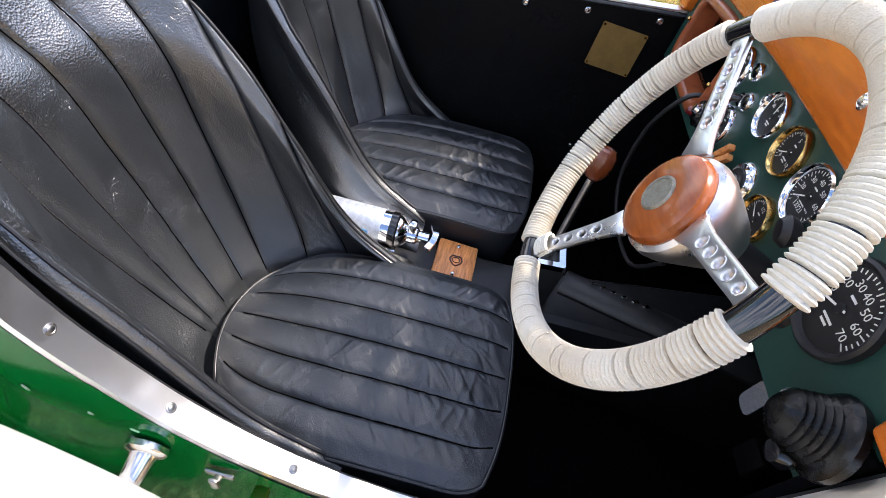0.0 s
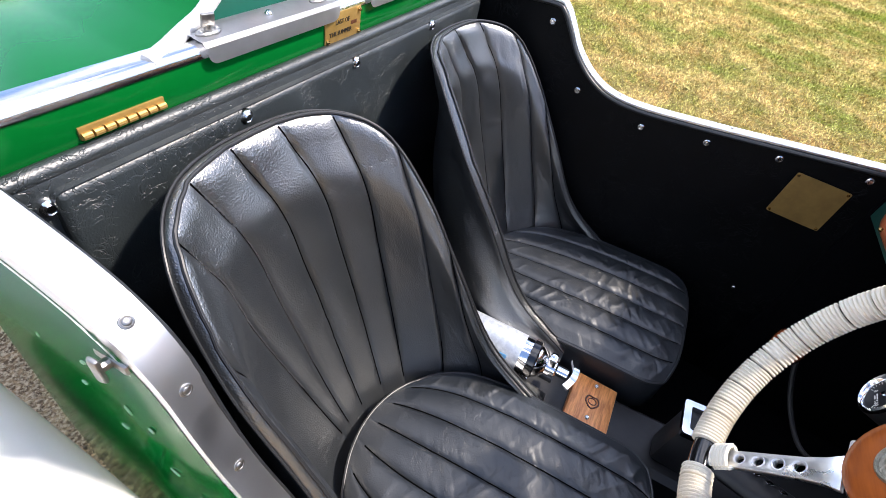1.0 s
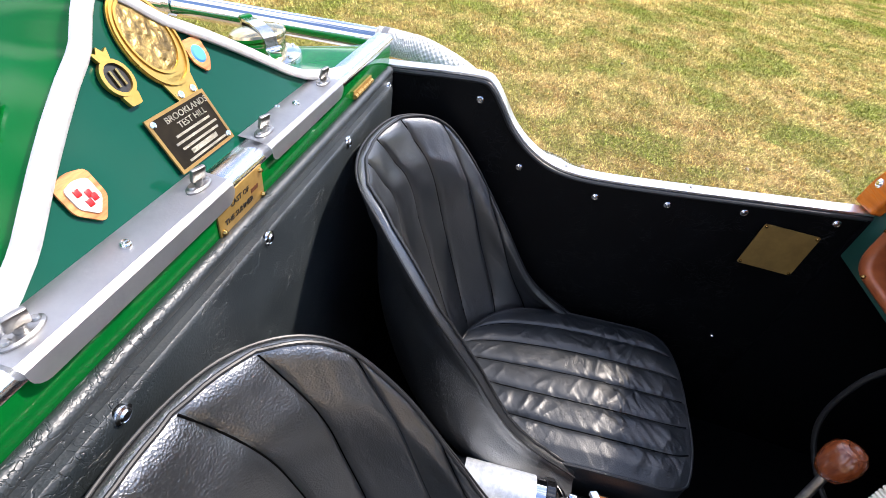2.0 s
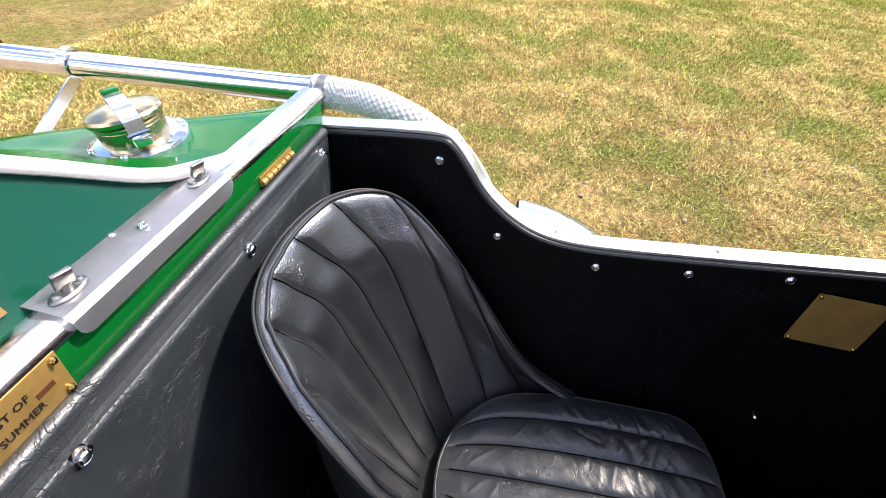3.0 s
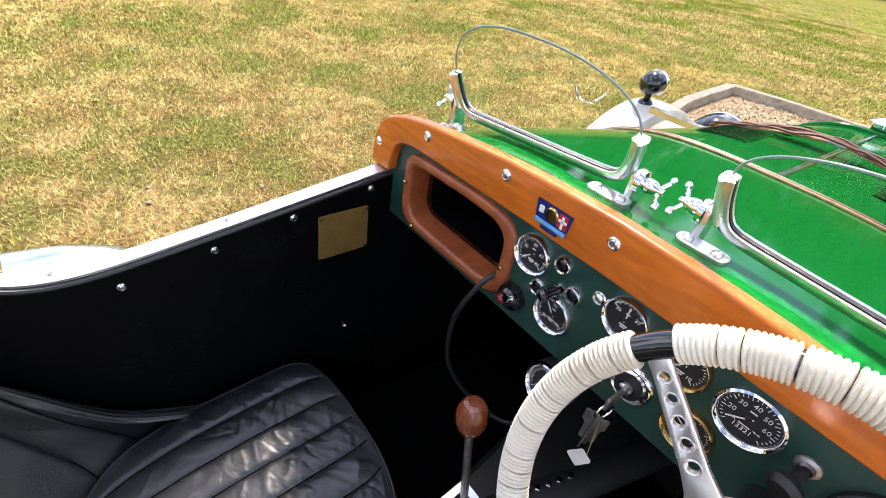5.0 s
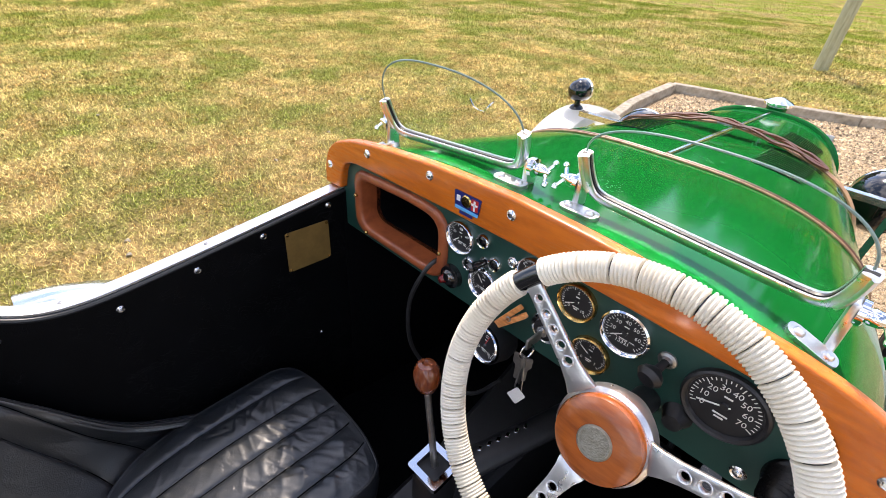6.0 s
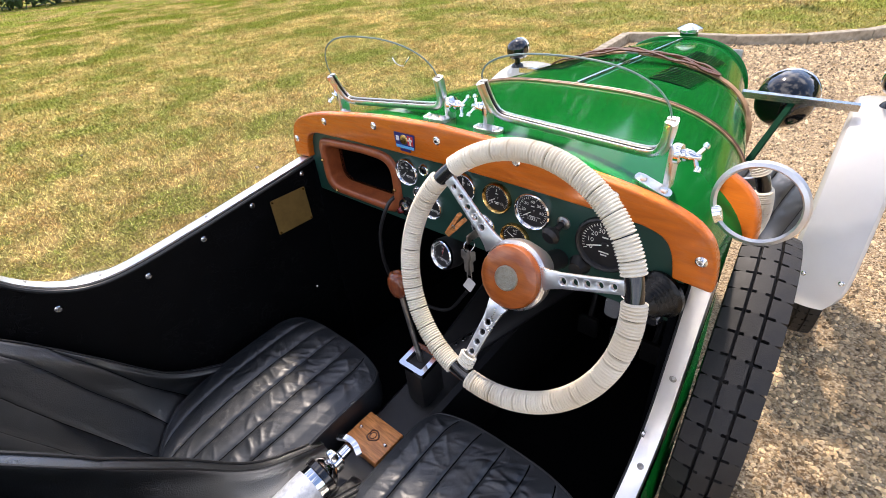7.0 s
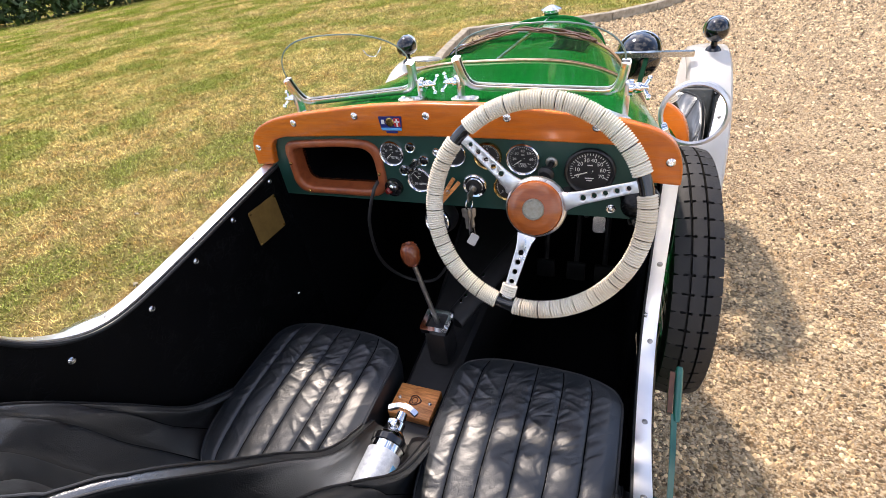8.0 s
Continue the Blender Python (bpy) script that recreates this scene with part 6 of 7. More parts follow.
# remote casting running forward with raised bars on it
bm = bmesh.new()
sweep(bm, [Vector((0.03, -0.09, 0.50)), Vector((0.10, 0.10, 0.535)), Vector((0.16, 0.30, 0.55))], ring_shape(0.030, 14, 0.7))
cast = part("remote_casting", bm, M_DULL, car, "black enamelled casting beside the gear lever")
for k in range(6):
    t = 0.25 + 0.10 * k
    c = Vector((0.03, -0.09, 0.50)).lerp(Vector((0.10, 0.10, 0.535)), t)
    bm = bmesh.new()
    box(bm, (-0.004, -0.006, 0), (0.004, 0.006, 0.003), 0.001, Matrix.Translation(c + Vector((-0.008, 0, 0.020))) @ Matrix.Rotation(0.35, 4, "Z") @ Matrix.Rotation(-0.4, 4, "Y"))
    part("raised_mark", bm, M_ALU, cast)
# wooden pad on the tunnel
bm = bmesh.new()
box(bm, (-0.056, -0.342, 0.408), (0.050, -0.256, 0.432), 0.003)
pad = part("tunnel_pad", bm, M_OAK, car, "small varnished oak block screwed to the tunnel")
for x, y in ((-0.042, -0.299), (0.036, -0.299)):
    stud(pad, (x, y, 0.432), (0, 0, 1), 0.005)
bm = bmesh.new()
sweep(bm, [Vector((-0.003 + 0.013 * math.cos(t) * (1 + 0.2 * math.cos(3 * t)), -0.298 + 0.013 * math.sin(t), 0.4325)) for t in np.linspace(0, 2 * math.pi, 30)[:-1]], ring_shape(0.0018, 6), closed=True)
sweep(bm, [Vector((-0.003 + 0.007 * math.cos(t), -0.298 + 0.008 * math.sin(t), 0.4325)) for t in np.linspace(0, 2 * math.pi, 20)[:-1]], ring_shape(0.0012, 6), closed=True)
part("burnt_mark", bm, M_DSTRAP, pad, "burnt-in round mark")
bm = bmesh.new()
box(bm, (-0.054, -0.56, 0.4045), (0.054, -0.348, 0.4085), 0.002)
part("chrome_plate", bm, M_CHROME, car, "chromed plate on the tunnel")

# ---- seats ----
EDGE = [(0, -0.850, 0.904), (0.102, -0.828, 0.903), (0.164, -0.768, 0.876), (0.188, -0.692, 0.786), (0.187, -0.612, 0.675), (0.187, -0.512, 0.535), (0.185, -0.385, 0.452)]
EDGE_CURVE = smooth_path([(-x, y, z) for x, y, z in EDGE[:0:-1]] + EDGE, 181)


def edge_at(u):
    s = u * 180
    i = min(int(s), 179)
    return EDGE_CURVE[i].lerp(EDGE_CURVE[i + 1], s - i)


LOW = smooth_path([(0, -0.645, 0.40), (0.075, -0.637, 0.40), (0.118, -0.600, 0.40), (0.150, -0.545, 0.40), (0.175, -0.470, 0.40), (0.190, -0.380, 0.40)], 91)


def low_at(t):
    """Foot of the back, along the rear and sides of the cushion."""
    s = abs(t) ** 1.25 * 90
    i = min(int(s), 89)
    p = LOW[i].lerp(LOW[i + 1], s - i)
    return Vector((math.copysign(p.x, t), p.y, p.z))


def bucket_seat(cx, label, seed):
    """A deep bucket seat: fluted wrap-round back and a separate fluted cushion."""
    rs = random.Random(seed)
    seat = thing("bucket_seat", label, "seat", "pair of seats")
    ph = [rs.uniform(0, 6.28) for _ in range(12)]
    # stitched lines: place along the edge at the foot, half-way and at the top
    LINES = [(0.10, 0.12, 0.20), (0.19, 0.21, 0.32), (0.30, 0.33, 0.41), (0.38, 0.40, 0.475), (0.46, 0.465, 0.53), (0.54, 0.53, 0.585), (0.57, 0.585, 0.65), (0.73, 0.70, 0.74)]
    shift = 0.02 if cx < 0 else -0.01

    def line_u(k, v):
        if k < 0:
            return 0.0
        if k >= len(LINES):
            return 1.0
        a, b, c = LINES[k]
        c += shift
        return a * (1 - v) * (1 - 2 * v) + 4 * b * v * (1 - v) + c * v * (2 * v - 1)

    def base(u, v):
        t = 2 * u - 1
        c, s = math.cos(radians(90 * t)), math.sin(radians(90 * t))
        p = low_at(t).lerp(edge_at(u), v)
        # the back is hollow: it bellies rearwards between seat and edge
        belly = math.sin(math.pi * v ** 0.75)
        pad = 0.017 * math.exp(-((v - 0.82) / 0.17) ** 2) * min(1, (1 - v) * 7)
        p.y -= (0.034 * belly - pad) * c
        p.x += (0.030 * belly - 0.7 * pad) * s
        return p, Vector((-s, c, 0.25)).normalized()

    def shell(u, v, out=0.0):
        p, nrm = base(u, v)
        if out:
            return p - nrm * out
        L = [line_u(k, v) for k in range(-1, len(LINES) + 1)]
        k = max(i for i in range(len(L) - 1) if L[i] <= u + 1e-9)
        w = max(L[k + 1] - L[k], 1e-4)
        q = (u - L[k]) / w
        near = min(u - L[k] if k else 9, L[k + 1] - u if k < len(LINES) else 9) * 0.9  # metres, about
        f = 1 - math.exp(-near / 0.0042)
        body = 0.5 * (math.sin(math.pi * q) if 0 < k < len(LINES) else min(1, (q if k else 1 - q) * 4.0))
        fade = min(1, (1 - v) * 26 + 0.35) * (0.35 + 0.65 * min(1, v * 2.2))
        d = fade * (0.0062 * f + 0.0066 * body)
        # puckers fan out from the upper ends of the lines
        pk = math.exp(-((v - 0.93) / 0.075) ** 2) * math.exp(-near / 0.028)
        d += 0.0050 * pk * noise.noise(Vector((u * 75 + ph[0], v * 13 + 7 * q, 1.7)))
        d += 0.0016 * noise.noise(Vector((u * 9 + ph[1], v * 6, 3.1))) * math.sin(math.pi * v)
        n1 = noise.noise(Vector((u * 30 + 5 * v + ph[2], v * 12 - 4 * u, 7.7)))
        d -= 0.0016 * math.exp(-(n1 / 0.07) ** 2) * max(0, noise.noise(Vector((u * 6 + ph[5], v * 5, 2.2))) + 0.15) * 2
        return p + nrm * d

    # points of the sheet gather at the stitched lines
    ST = []
    for k in range(-1, len(LINES)):
        m = max(8, round((line_u(k + 1, 0.6) - line_u(k, 0.6)) * 190))
        ST += [(k, j / m) for j in range(m)]
    ST.append((len(LINES) - 1, 1.0))

    def at(i, v):
        k, q = ST[i]
        q = q - 0.10 * math.sin(2 * math.pi * q) / 2  # closer together at both ends
        a, b = line_u(k, v), line_u(k + 1, v)
        return a + (b - a) * q

    bm = bmesh.new()
    NU, NV = len(ST), 60
    inner = [[bm.verts.new(shell(at(i, j / (NV - 1)), j / (NV - 1))) for i in range(NU)] for j in range(NV)]
    for j in range(NV - 1):
        for i in range(NU - 1):
            bm.faces.new((inner[j][i], inner[j][i + 1], inner[j + 1][i + 1], inner[j + 1][i]))
    # rolled edge and outer skin
    prev = inner[-1]
    for k in range(1, 6):
        t = k / 5
        ring = []
        for i in range(NU):
            u = at(i, 1.0)
            p = shell(u, 1.0).lerp(shell(u, 1.0, 0.012), t) + Vector((0, 0, 0.003 * math.sin(math.pi * t)))
            ring.append(bm.verts.new(p))
        for i in range(NU - 1):
            bm.faces.new((prev[i], prev[i + 1], ring[i + 1], ring[i]))
        prev = ring
    for j in range(NV - 2, -1, -4):
        v = j / (NV - 1)
        ring = [bm.verts.new(shell(at(i, v), v, 0.012 + 0.03 * (1 - v))) for i in range(NU)]
        for i in range(NU - 1):
            bm.faces.new((prev[i], prev[i + 1], ring[i + 1], ring[i]))
        prev = ring
    back = part("backrest", bm, M_LEATHER, seat, "wrap-round fluted black leather back", 80)
    for off, r in ((0.0, 0.0023), (0.012, 0.0018)):
        bm = bmesh.new()
        sweep(bm, [(shell(k / 90, 1.0) if not off else shell(k / 90, 1.0, off)) + Vector((0, 0, 0.0025)) for k in range(91)], ring_shape(r, 8), up=(0, 0, 1))
        part("piping", bm, M_PIPE, back, "black leather piping")
    for k in range(len(LINES)):
        bm = bmesh.new()
        sweep(bm, [shell(line_u(k, v), v) + base(line_u(k, v), v)[1] * 0.0004 for v in np.linspace(0.06, 0.995, 44)], ring_shape(0.0013, 5), up=(1, 0, 0))
        part("stitch_line", bm, M_SEAM, back)
        if k in (1, 5, 6):
            bm = bmesh.new()
            for j in range(58):
                va = 0.30 + 0.66 * j / 58
                a, b = (shell(line_u(k, v), v) + base(line_u(k, v), v)[1] * 0.0022 for v in (va, va + 0.0070))
                rod(bm, a, b, 0.0009, 5)
            part("thread", bm, M_THREAD, back, "coarse grey thread")

    # cushion
    def half(v):
        return 0.163 + 0.022 * min(1, v * 2.2)

    def rim(v):
        """How far the sides draw in at the front and rear corners."""
        f = max(0, (v - 0.86) / 0.14)
        r = max(0, (0.30 - v) / 0.30)
        return half(v) * math.sqrt(max(0.0, 1 - 0.20 * f ** 2.5)) * math.sqrt(max(0.02, 1 - 0.50 * r ** 2.2))

    CF = 6

    def cush(u, v):
        s = 2 * u - 1
        w = rim(v)
        q = u * CF
        x = w * s + 0.010 * math.sin(v * 3) * math.sin(math.pi * q) * 0.3
        y = -0.640 + 0.468 * v - 0.020 * (abs(s) ** 3) * max(0, (v - 0.7) / 0.3) + 0.034 * s * s * max(0, 1 - 2.6 * v) ** 1.5
        fr = q - math.floor(q)
        near = min(fr, 1 - fr) * 0.06
        if min(u, 1 - u) * CF < 0.5:
            near = 0.03
        roll = 0.66 * (1 - math.exp(-near / 0.0048)) + 0.24 * abs(math.sin(math.pi * q))
        edge_f = min(1, 9 * min(v, 1 - v) + 0.12) * min(1, 14 * min(u, 1 - u) + 0.2)
        z = 0.447 + 0.042 * v + 0.012 * math.sin(math.pi * v) + 0.0085 * roll * edge_f
        z -= 0.010 * (abs(s) ** 4)
        # slanting folds, strongest towards the front ends of the rolls
        X, Y = x * 0.80 + y * 0.60, -x * 0.60 + y * 0.80
        amt = 0.25 + 0.75 * min(1, max(0, v - 0.15) * 1.8)
        n1 = noise.noise(Vector((X * 16 + ph[3], Y * 62, 1.3)))
        n2 = noise.noise(Vector((X * 9 + ph[4], Y * 26, 5.1)))
        n3 = noise.noise(Vector((x * 11 + ph[6], y * 11, 9.1)))
        z += (0.0026 * n1 * max(0, 0.45 + n3) + 0.0009 * n2) * amt * edge_f * (0.45 + 0.55 * min(1, near / 0.015))
        z -= 0.0024 * math.exp(-(n1 / 0.08) ** 2) * max(0, n3 + 0.25) * amt * edge_f
        # short puckers running out of the stitched lines
        z += 0.0034 * noise.noise(Vector((X * 20 + ph[10], Y * 88, 4.2))) * math.exp(-near / 0.016) * min(1, near / 0.002) * amt * edge_f
        # long soft folds across the rolls, as the hide has stretched
        bend = 0.6 * noise.noise(Vector((x * 7 + ph[7], y * 7, 2.4)))
        n4 = noise.noise(Vector((x * 13 + ph[8], y * 36 + x * 17 + 2.2 * bend, 6.6)))
        z += 0.0026 * (1 - min(1, abs(n4) * 2.6)) ** 1.5 * max(0, 0.38 + 1.2 * noise.noise(Vector((x * 8 + ph[9], y * 8, 3.3)))) * edge_f * (0.35 + 0.65 * min(1, near / 0.012))
        return Vector((x, y, z))

    bm = bmesh.new()
    NU, NV = 133, 200
    top = grid(bm, NU, NV, lambda u, v: cush(u, v))
    loop = [top[0][i] for i in range(NU)] + [top[j][NU - 1] for j in range(1, NV)] + [top[NV - 1][i] for i in range(NU - 2, -1, -1)] + [top[j][0] for j in range(NV - 2, 0, -1)]
    prev = loop
    for k, (dz, g) in enumerate(((-0.012, 1.012), (-0.05, 1.02), (-0.10, 1.0))):
        ring = [bm.verts.new((v.co.x * g, (v.co.y + 0.41) * g - 0.41, v.co.z + dz)) for v in loop]
        for i in range(len(loop)):
            bm.faces.new((prev[i], prev[(i + 1) % len(loop)], ring[(i + 1) % len(loop)], ring[i]))
        prev = ring
    bm.faces.new(prev)
    cu = part("cushion", bm, M_CUSHION, seat, "fluted black leather cushion, softly creased", 80)
    bm = bmesh.new()
    sweep(bm, [Vector((v.x * 1.006, (v.y + 0.41) * 1.006 - 0.41, v.z - 0.003)) for v in [cush(i / 40, 0) for i in range(41)] + [cush(1, j / 40) for j in range(1, 41)] + [cush(i / 40, 1) for i in range(39, -1, -1)] + [cush(0, j / 40) for j in range(39, 0, -1)]], ring_shape(0.0032, 8), closed=True)
    part("piping", bm, M_PIPE, cu, "black leather piping")
    for k in range(1, CF):
        bm = bmesh.new()
        sweep(bm, [cush(k / CF, v) + Vector((0, 0, 0.0004)) for v in np.linspace(0.04, 0.985, 40)], ring_shape(0.0015, 5))
        part("stitch_line", bm, M_SEAM, cu)
    # low plinth under the cushion
    bm = bmesh.new()
    box(bm, (-0.15, -0.62, 0.20), (0.15, -0.24, 0.37), 0.01)
    part("seat_base", bm, M_DULL, seat)
    seat.matrix_basis = Matrix.Translation((cx, 0, 0))
    return seat


bucket_seat(0.268, "black leather bucket seat behind the steering wheel", 11)
bucket_seat(-0.260, "black leather bucket seat on the passenger side", 23)

# ---- loose things ----
ext = thing("fire_extinguisher", "small chrome fire extinguisher lying between the seats", "fire extinguisher")
EM, _ = frame_to((0.0, -0.680, 0.453), (0.004, -0.380, 0.475))
bm = bmesh.new()
lathe(bm, [(0, 0.0), (0.030, 0.002), (0.0365, 0.012), (0.0365, 0.236), (0.033, 0.256), (0.024, 0.268), (0.015, 0.274)], EM, 40)
part("cylinder", bm, M_CHROME, ext, "chrome bottle")
bm = bmesh.new()
lathe(bm, [(0.0367, 0.10), (0.0370, 0.102), (0.0370, 0.218), (0.0367, 0.220)], EM, 40)
lab = part("paper_label", bm, M_LABEL, ext, "worn silvery printed label")
bm = bmesh.new()
for k in range(9):
    a = radians(150 - 22 * (k % 3) - 30)
    box(bm, (-0.006, -0.0008, 0), (0.006, 0.0006, 0.016), 0, EM @ Matrix.Rotation(a, 4, "Z") @ Matrix.Translation((0, 0.0372, 0.118 + 0.032 * (k // 3))))
part("label_print", bm, M_LBLUE, lab)
bm = bmesh.new()
lathe(bm, [(0.0375, 0.236), (0.039, 0.237), (0.039, 0.250), (0.036, 0.253)], EM, 32)
part("strap_band", bm, M_BLACK, ext)
bm = bmesh.new()
lathe(bm, [(0.014, 0.266), (0.018, 0.270), (0.018, 0.290), (0.012, 0.294), (0.012, 0.315), (0, 0.316)], EM, 24)
box(bm, (-0.011, -0.014, 0.272), (0.011, 0.034, 0.288), 0.004, EM)
part("valve", bm, M_CHROME, ext, "chrome valve")
bm = bmesh.new()
sweep(bm, smooth_path([EM @ Vector((-0.034, 0.006, 0.318)), EM @ Vector((-0.012, 0.010, 0.326)), EM @ Vector((0.012, 0.010, 0.326)), EM @ Vector((0.034, 0.006, 0.318))], 14), rect_shape(0.012, 0.008))
part("squeeze_lever", bm, M_CHROME, ext, "chrome T-shaped lever")
bm = bmesh.new()
box(bm, (-0.030, -0.475, 0.405), (0.030, -0.445, 0.440), 0.004)
part("cradle", bm, M_DULL, ext)
bm = bmesh.new()
box(bm, (-0.030, -0.66, 0.405), (0.030, -0.63, 0.430), 0.004)
part("cradle", bm, M_DULL, ext)

keys = thing("key_bunch", "bunch of keys with a paper tag hanging from the ignition", "keys")
bm = bmesh.new()
box(bm, (0.0865, -0.040, 0.832), (0.0915, -0.002, 0.852), 0.002)
part("ignition_key", bm, M_STEEL, keys)
bm = bmesh.new()
sweep(bm, [Vector((0.089 + 0.004 * math.sin(t), -0.034 + 0.012 * math.sin(t), 0.826 + 0.014 * math.cos(t))) for t in np.linspace(0, 2 * math.pi, 24)[:-1]], ring_shape(0.0013, 6), closed=True)
part("key_ring", bm, M_CHROME, keys)
for k, (dx, ln, tw) in enumerate(((-0.010, 0.055, 0.3), (-0.003, 0.062, -0.4), (0.005, 0.050, 0.7))):
    bm = bmesh.new()
    slab(bm, round_poly([(-0.009, 0), (0.009, 0), (0.009, -0.020), (0.0035, -0.024), (0.0035, -ln), (-0.0035, -ln), (-0.0035, -0.024), (-0.009, -0.020)], 0.003, 2), 0.0022, Matrix.Translation((0.089 + dx, -0.036, 0.814)) @ Matrix.Rotation(tw, 4, "Z") @ FWD)
    part("key", bm, M_STEEL, keys)
bm = bmesh.new()
slab(bm, round_poly([(-0.010, 0.0), (0.010, 0.0), (0.011, -0.034), (-0.011, -0.034)], 0.004, 3), 0.001, Matrix.Translation((0.101, -0.046, 0.752)) @ Matrix.Rotation(0.5, 4, "Y") @ FWD)
part("paper_tag", bm, M_PAPER, keys, "white paper tag")
bm = bmesh.new()
rod(bm, (0.090, -0.036, 0.815), (0.100, -0.045, 0.752), 0.0009, 6)
rod(bm, (0.086, -0.036, 0.815), (0.084, -0.04, 0.745), 0.0016, 6)
part("tag_string", bm, M_STEEL, keys)

peg = thing("clothes_peg", "wooden sprung clothes peg clipped under the panel", "clothes peg")
PM = pose(0.030, -0.004, 0.838, 0, 38, 0)
for s in (-1, 1):
    bm = bmesh.new()
    box(bm, (-0.0045 + s * 0.005, -0.005, -0.036), (0.0045 + s * 0.005, 0.005, 0.036), 0.0015, PM @ Matrix.Rotation(s * 0.07, 4, "Y"))
    part("peg_half", bm, M_OAK, peg)
bm = bmesh.new()
lathe(bm, [(0.003, -0.007), (0.005, -0.006), (0.005, 0.006), (0.003, 0.007)], PM @ Matrix.Rotation(radians(90), 4, "X"), 12)
part("peg_spring", bm, M_STEEL, peg)

# ---- lawn, gravel and distance ----
post = thing("wooden_post", "weathered pale wooden post standing in the lawn", "post")
bm = bmesh.new()
lathe(bm, [(0, 0), (0.105, 0), (0.10, 0.3), (0.095, 1.9), (0.08, 2.0), (0, 2.03)], None, 14)
po = part("shaft", bm, M_POST, post)
po.matrix_basis = pose(-1.0, 9.29, Z_LAWN - 0.05, 0, 1.5, 0)

rng = np.random.default_rng(4)


def lawn_side(x, y):
    """True where a point lies on the lawn in sight of the cockpit."""
    bound = np.interp(y, [-5, 2.0, 2.7, 3.4, 4.3, 6.1, 6.15, 6.36, 6.7, 7.2, 8.05, 9.6, 11.8, 14.5], [-0.43, -0.43, -0.88, -1.60, -1.92, -2.05, -0.5, -0.08, 0.32, 0.70, 1.0, 1.45, 2.5, 4.9])
    return x < bound


def blades(name, count, x0, x1, y0, y1, h, material, bias=1.5):
    """Many short grass blades as one mesh, denser towards the car."""
    x = x1 - (x1 - x0) * rng.random(count) ** bias
    y = y0 + (y1 - y0) * rng.random(count)
    keep = lawn_side(x, y)
    x, y = x[keep], y[keep]
    n = len(x)
    a = rng.random(n) * 2 * np.pi
    far = np.clip((np.hypot(x, y + 0.6) - 2) / 9, 0, 1)
    hh = h * (0.3 + rng.random(n)) * (1 + 0.6 * far)
    wd = 0.0018 * (1 + 4.5 * far)
    lean = 2.0 * hh[:, None] * np.stack([np.cos(a + 1.3), np.sin(a + 1.3)], 1) * rng.random((n, 1))
    z = np.full(n, Z_LAWN)
    v = np.zeros((n, 3, 3))
    v[:, 0] = np.stack([x - wd * np.cos(a), y - wd * np.sin(a), z], 1)
    v[:, 1] = np.stack([x + wd * np.cos(a), y + wd * np.sin(a), z], 1)
    v[:, 2] = np.stack([x + lean[:, 0], y + lean[:, 1], z + hh], 1)
    me = bpy.data.meshes.new(name)
    me.vertices.add(n * 3)
    me.vertices.foreach_set("co", v.ravel())
    me.loops.add(n * 3)
    me.loops.foreach_set("vertex_index", np.arange(n * 3))
    me.polygons.add(n)
    me.polygons.foreach_set("loop_start", np.arange(n) * 3)
    me.update(calc_edges=True)
    me.materials.append(material)
    return new(name, me)


for area in ((590000, -8.0, -0.43, -4.0, 6.5, 0.016, M_BLADE, 1.35), (330000, -16.0, 4.0, 5.0, 17.0, 0.018, M_BLADE, 1.0), (270000, -18.0, -8.0, -4.5, 6.5, 0.018, M_BLADE, 1.15), (70000, -27.0, -16.0, -4.5, 17.0, 0.020, M_BLADE), (60000, -27.0, 6.0, 17.0, 28.0, 0.020, M_BLADE)):
    tagged(blades("grass", *area), "short dry yellow-green grass", "grass", kind="stuff")

# loose gravel: small squashed stones over the drive near the car
count = 170000
gy = -1.3 + 9.3 * rng.random(count) ** 1.35
gx = np.where(gy < 1.8, 0.45, -1.8) + np.where(gy < 1.8, 3.4, 6.4) * rng.random(count) ** np.where(gy < 1.8, 1.3, 1.0)
keep = ~lawn_side(gx - 0.22, gy - 0.12)
gx, gy = gx[keep], gy[keep]
count = len(gx)
base_v = np.array([(1, 0, 0), (0.3, 0.95, 0), (-0.85, 0.5, 0), (-0.8, -0.6, 0), (0.35, -0.9, 0), (0.1, 0.05, 0.75)])
base_f = np.array([(0, 1, 5), (1, 2, 5), (2, 3, 5), (3, 4, 5), (4, 0, 5)])
ang = rng.random(count) * 2 * np.pi
size = 0.0058 * (0.45 + 1.45 * rng.random(count) ** 2.2) * (1 + 0.16 * np.clip(gy, 0, 8))
sx, sy, sz = size * (0.8 + 0.6 * rng.random(count)), size * (0.6 + 0.4 * rng.random(count)), size * (0.8 + 0.9 * rng.random(count))
jit = base_v[None] * (0.8 + 0.4 * rng.random((count, 6, 3)))
lx, ly, lz = jit[:, :, 0] * sx[:, None], jit[:, :, 1] * sy[:, None], jit[:, :, 2] * sz[:, None]
ca, sa = np.cos(ang)[:, None], np.sin(ang)[:, None]
verts = np.stack([gx[:, None] + lx * ca - ly * sa, gy[:, None] + lx * sa + ly * ca, Z_DRIVE - 0.001 + lz], 2).reshape(-1, 3)
faces = (base_f[None] + (np.arange(count) * 6)[:, None, None]).reshape(-1, 3)
me = bpy.data.meshes.new("gravel")
me.from_pydata(verts.tolist(), [], faces.tolist())
me.materials.append(M_STONE)
tagged(new("gravel", me), "loose pale brown gravel stones", "gravel", kind="stuff")

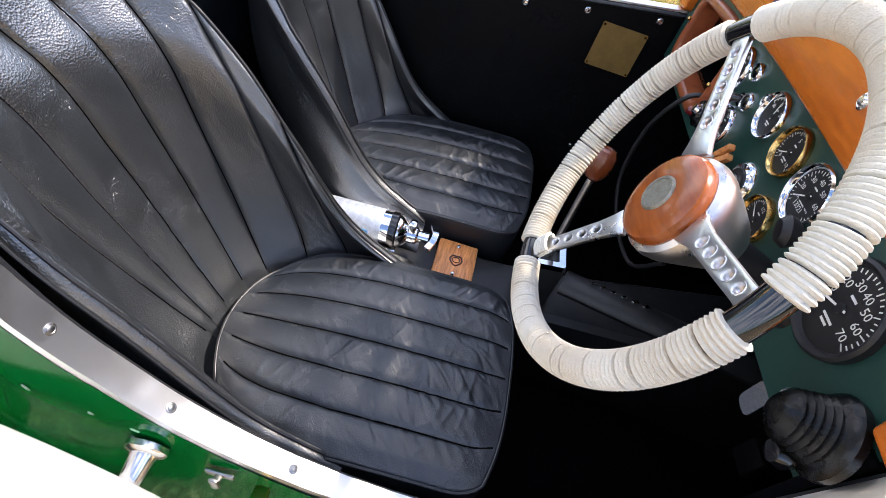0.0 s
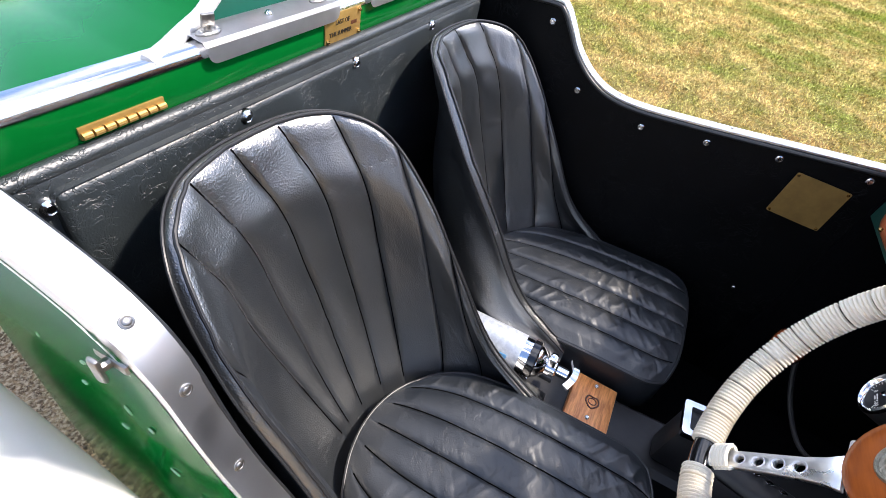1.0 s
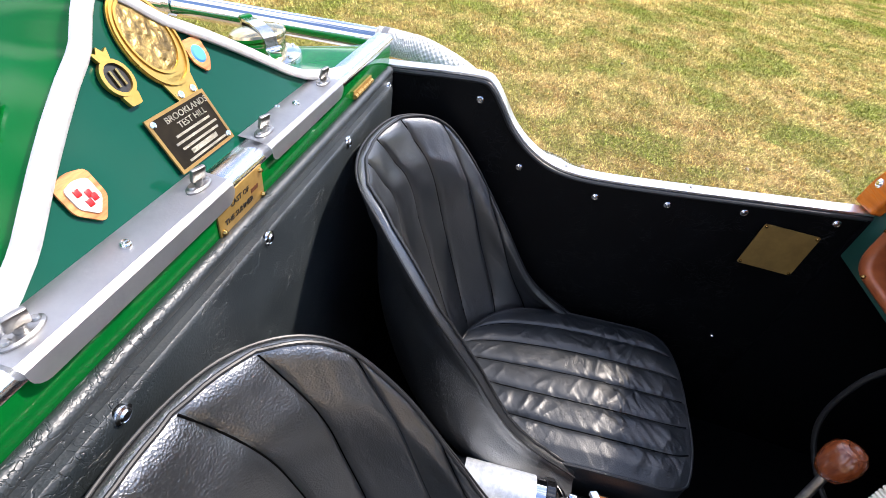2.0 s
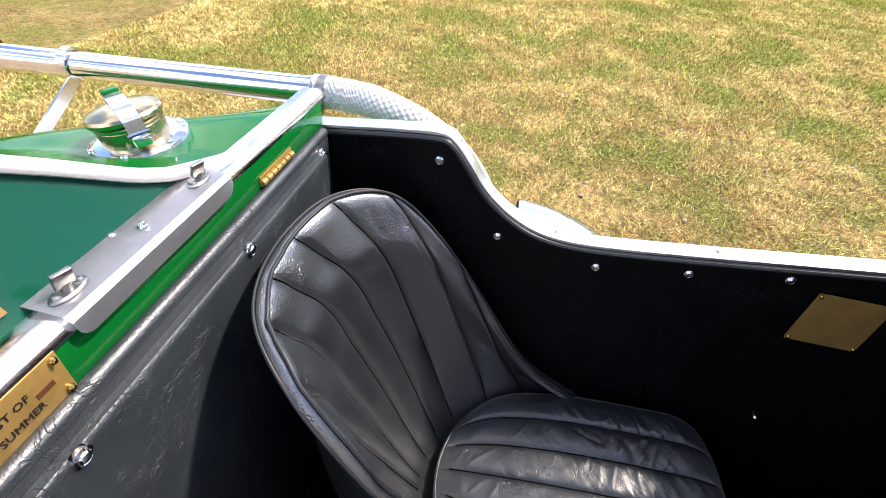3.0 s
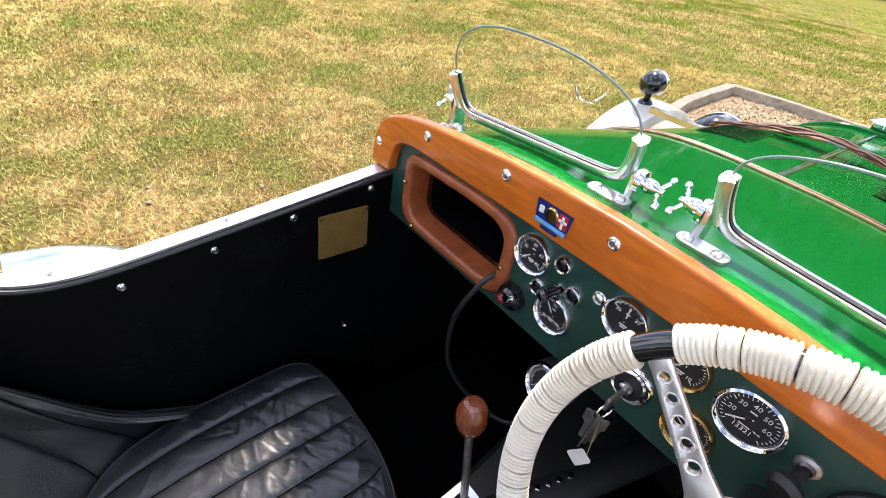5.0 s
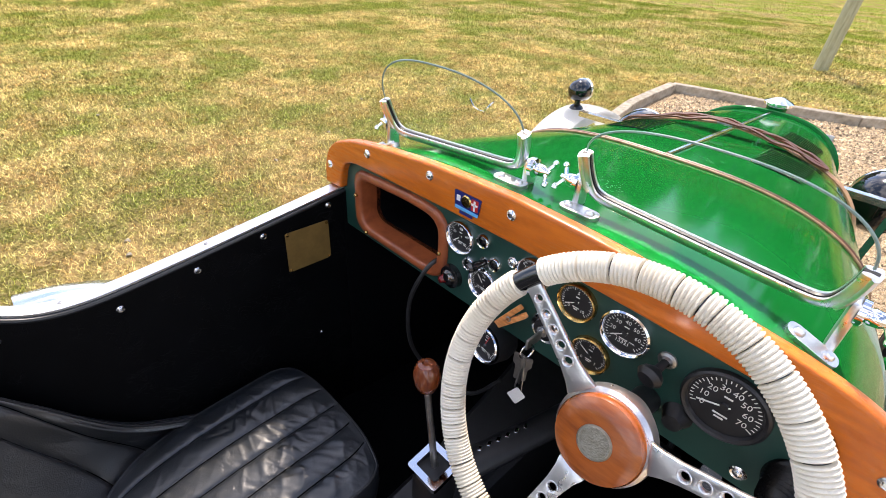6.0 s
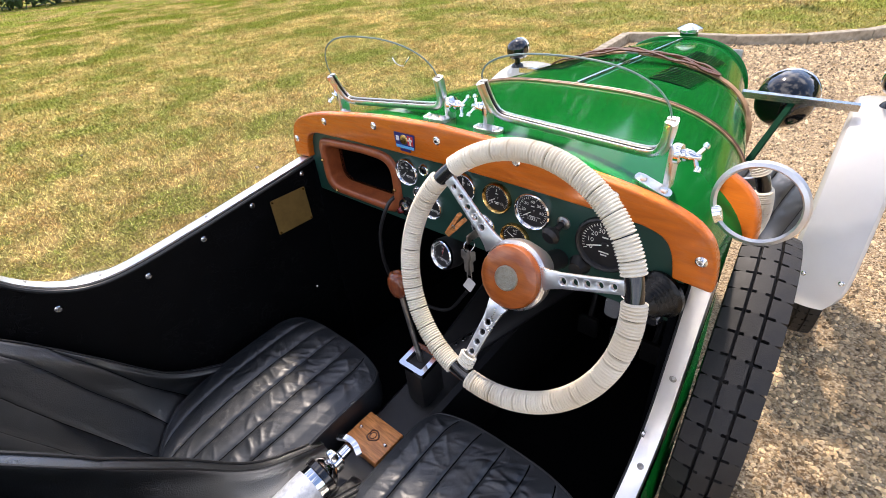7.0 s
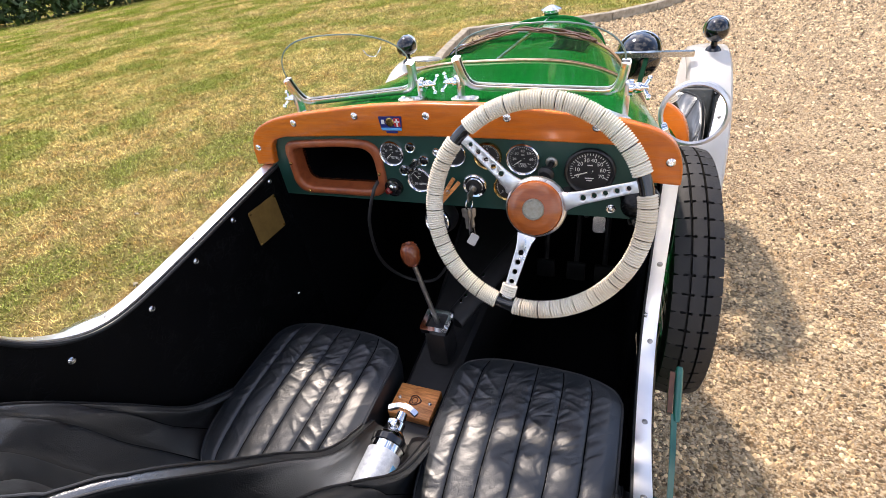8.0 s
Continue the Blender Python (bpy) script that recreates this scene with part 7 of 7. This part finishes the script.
# pale stones on the lawn
for x, y in ((-2.20, -0.19), (-1.99, 0.29), (-2.98, 1.52), (-2.06, -0.22), (-3.6, 2.3), (-2.7, 0.9), (-4.4, 0.2)):
    bm = bmesh.new()
    bmesh.ops.create_icosphere(bm, subdivisions=2, radius=0.017)
    for v in bm.verts:
        v.co = v.co * (0.8 + 0.5 * noise.noise(v.co * 60 + Vector((x, y, 0))))
        v.co.z *= 0.6
    st = part("stone", bm, M_CONC)
    st.location = (x, y, Z_LAWN + 0.008)
    tagged(st, "small pale stone lying on the grass", "stone", "stones on the lawn")


def hedge(name, pts, h, depth, n, leaf):
    """A hedge: dense clumps of small leaves round a dark core of twigs."""
    v, f = [], []
    L = [Vector(p) for p in pts]
    for k in range(n):
        s = rng.random() * (len(L) - 1)
        i = min(int(s), len(L) - 2)
        p = L[i].lerp(L[i + 1], s - i)
        t = (L[i + 1] - L[i]).normalized()
        side = Vector((t.y, -t.x, 0))
        hh = h * (0.85 + 0.3 * noise.noise(p * 0.4))
        zz = hh * rng.random() ** 0.7
        dd = depth * (rng.random() - 0.5) * (1.1 - 0.5 * zz / hh)
        c = p + side * dd + Vector((0, 0, zz + Z_LAWN))
        c += Vector((noise.noise(c * 1.7), noise.noise(c * 1.7 + Vector((9, 0, 0))), 0)) * 0.3
        a, b = Vector(rng.normal(size=3)).normalized(), Vector(rng.normal(size=3)).normalized()
        e = leaf * (0.6 + 0.8 * rng.random())
        j = len(v)
        v += [tuple(c - a * e), tuple(c + b * e * 0.5), tuple(c + a * e), tuple(c - b * e * 0.5)]
        f.append((j, j + 1, j + 2, j + 3))
    me = bpy.data.meshes.new(name)
    me.from_pydata(v, [], f)
    me.materials.append(M_LEAF)
    return new(name, me)


tagged(hedge("hedge", [(-30, -12, 0), (-28, 3, 0), (-24.5, 8.5, 0), (-21.5, 13.5, 0), (-19, 17.0, 0), (-16.5, 30, 0), (-15, 60, 0)], 2.4, 2.2, 26000, 0.16), "dark green hedge along the far side of the lawn", "hedge", kind="stuff")
tagged(hedge("hedge", [(-40, 75, 0), (0, 80, 0), (45, 70, 0), (70, 40, 0), (75, 0, 0), (60, -40, 0), (0, -60, 0), (-60, -45, 0), (-70, 0, 0)], 5.5, 5.0, 16000, 0.55), "distant dark trees and hedges round the garden", "hedge", kind="stuff")
# trees out of view, added so the bonnet mirrors dark instead of bright sky
tagged(hedge("reflection_trees", [(-34, 34, 0), (-16, 46, 0), (4, 50, 0), (26, 44, 0), (44, 30, 0)], 15.0, 6.0, 15000, 0.85), "unseen tall dark trees added to darken reflections in the bonnet", "trees", kind="stuff")
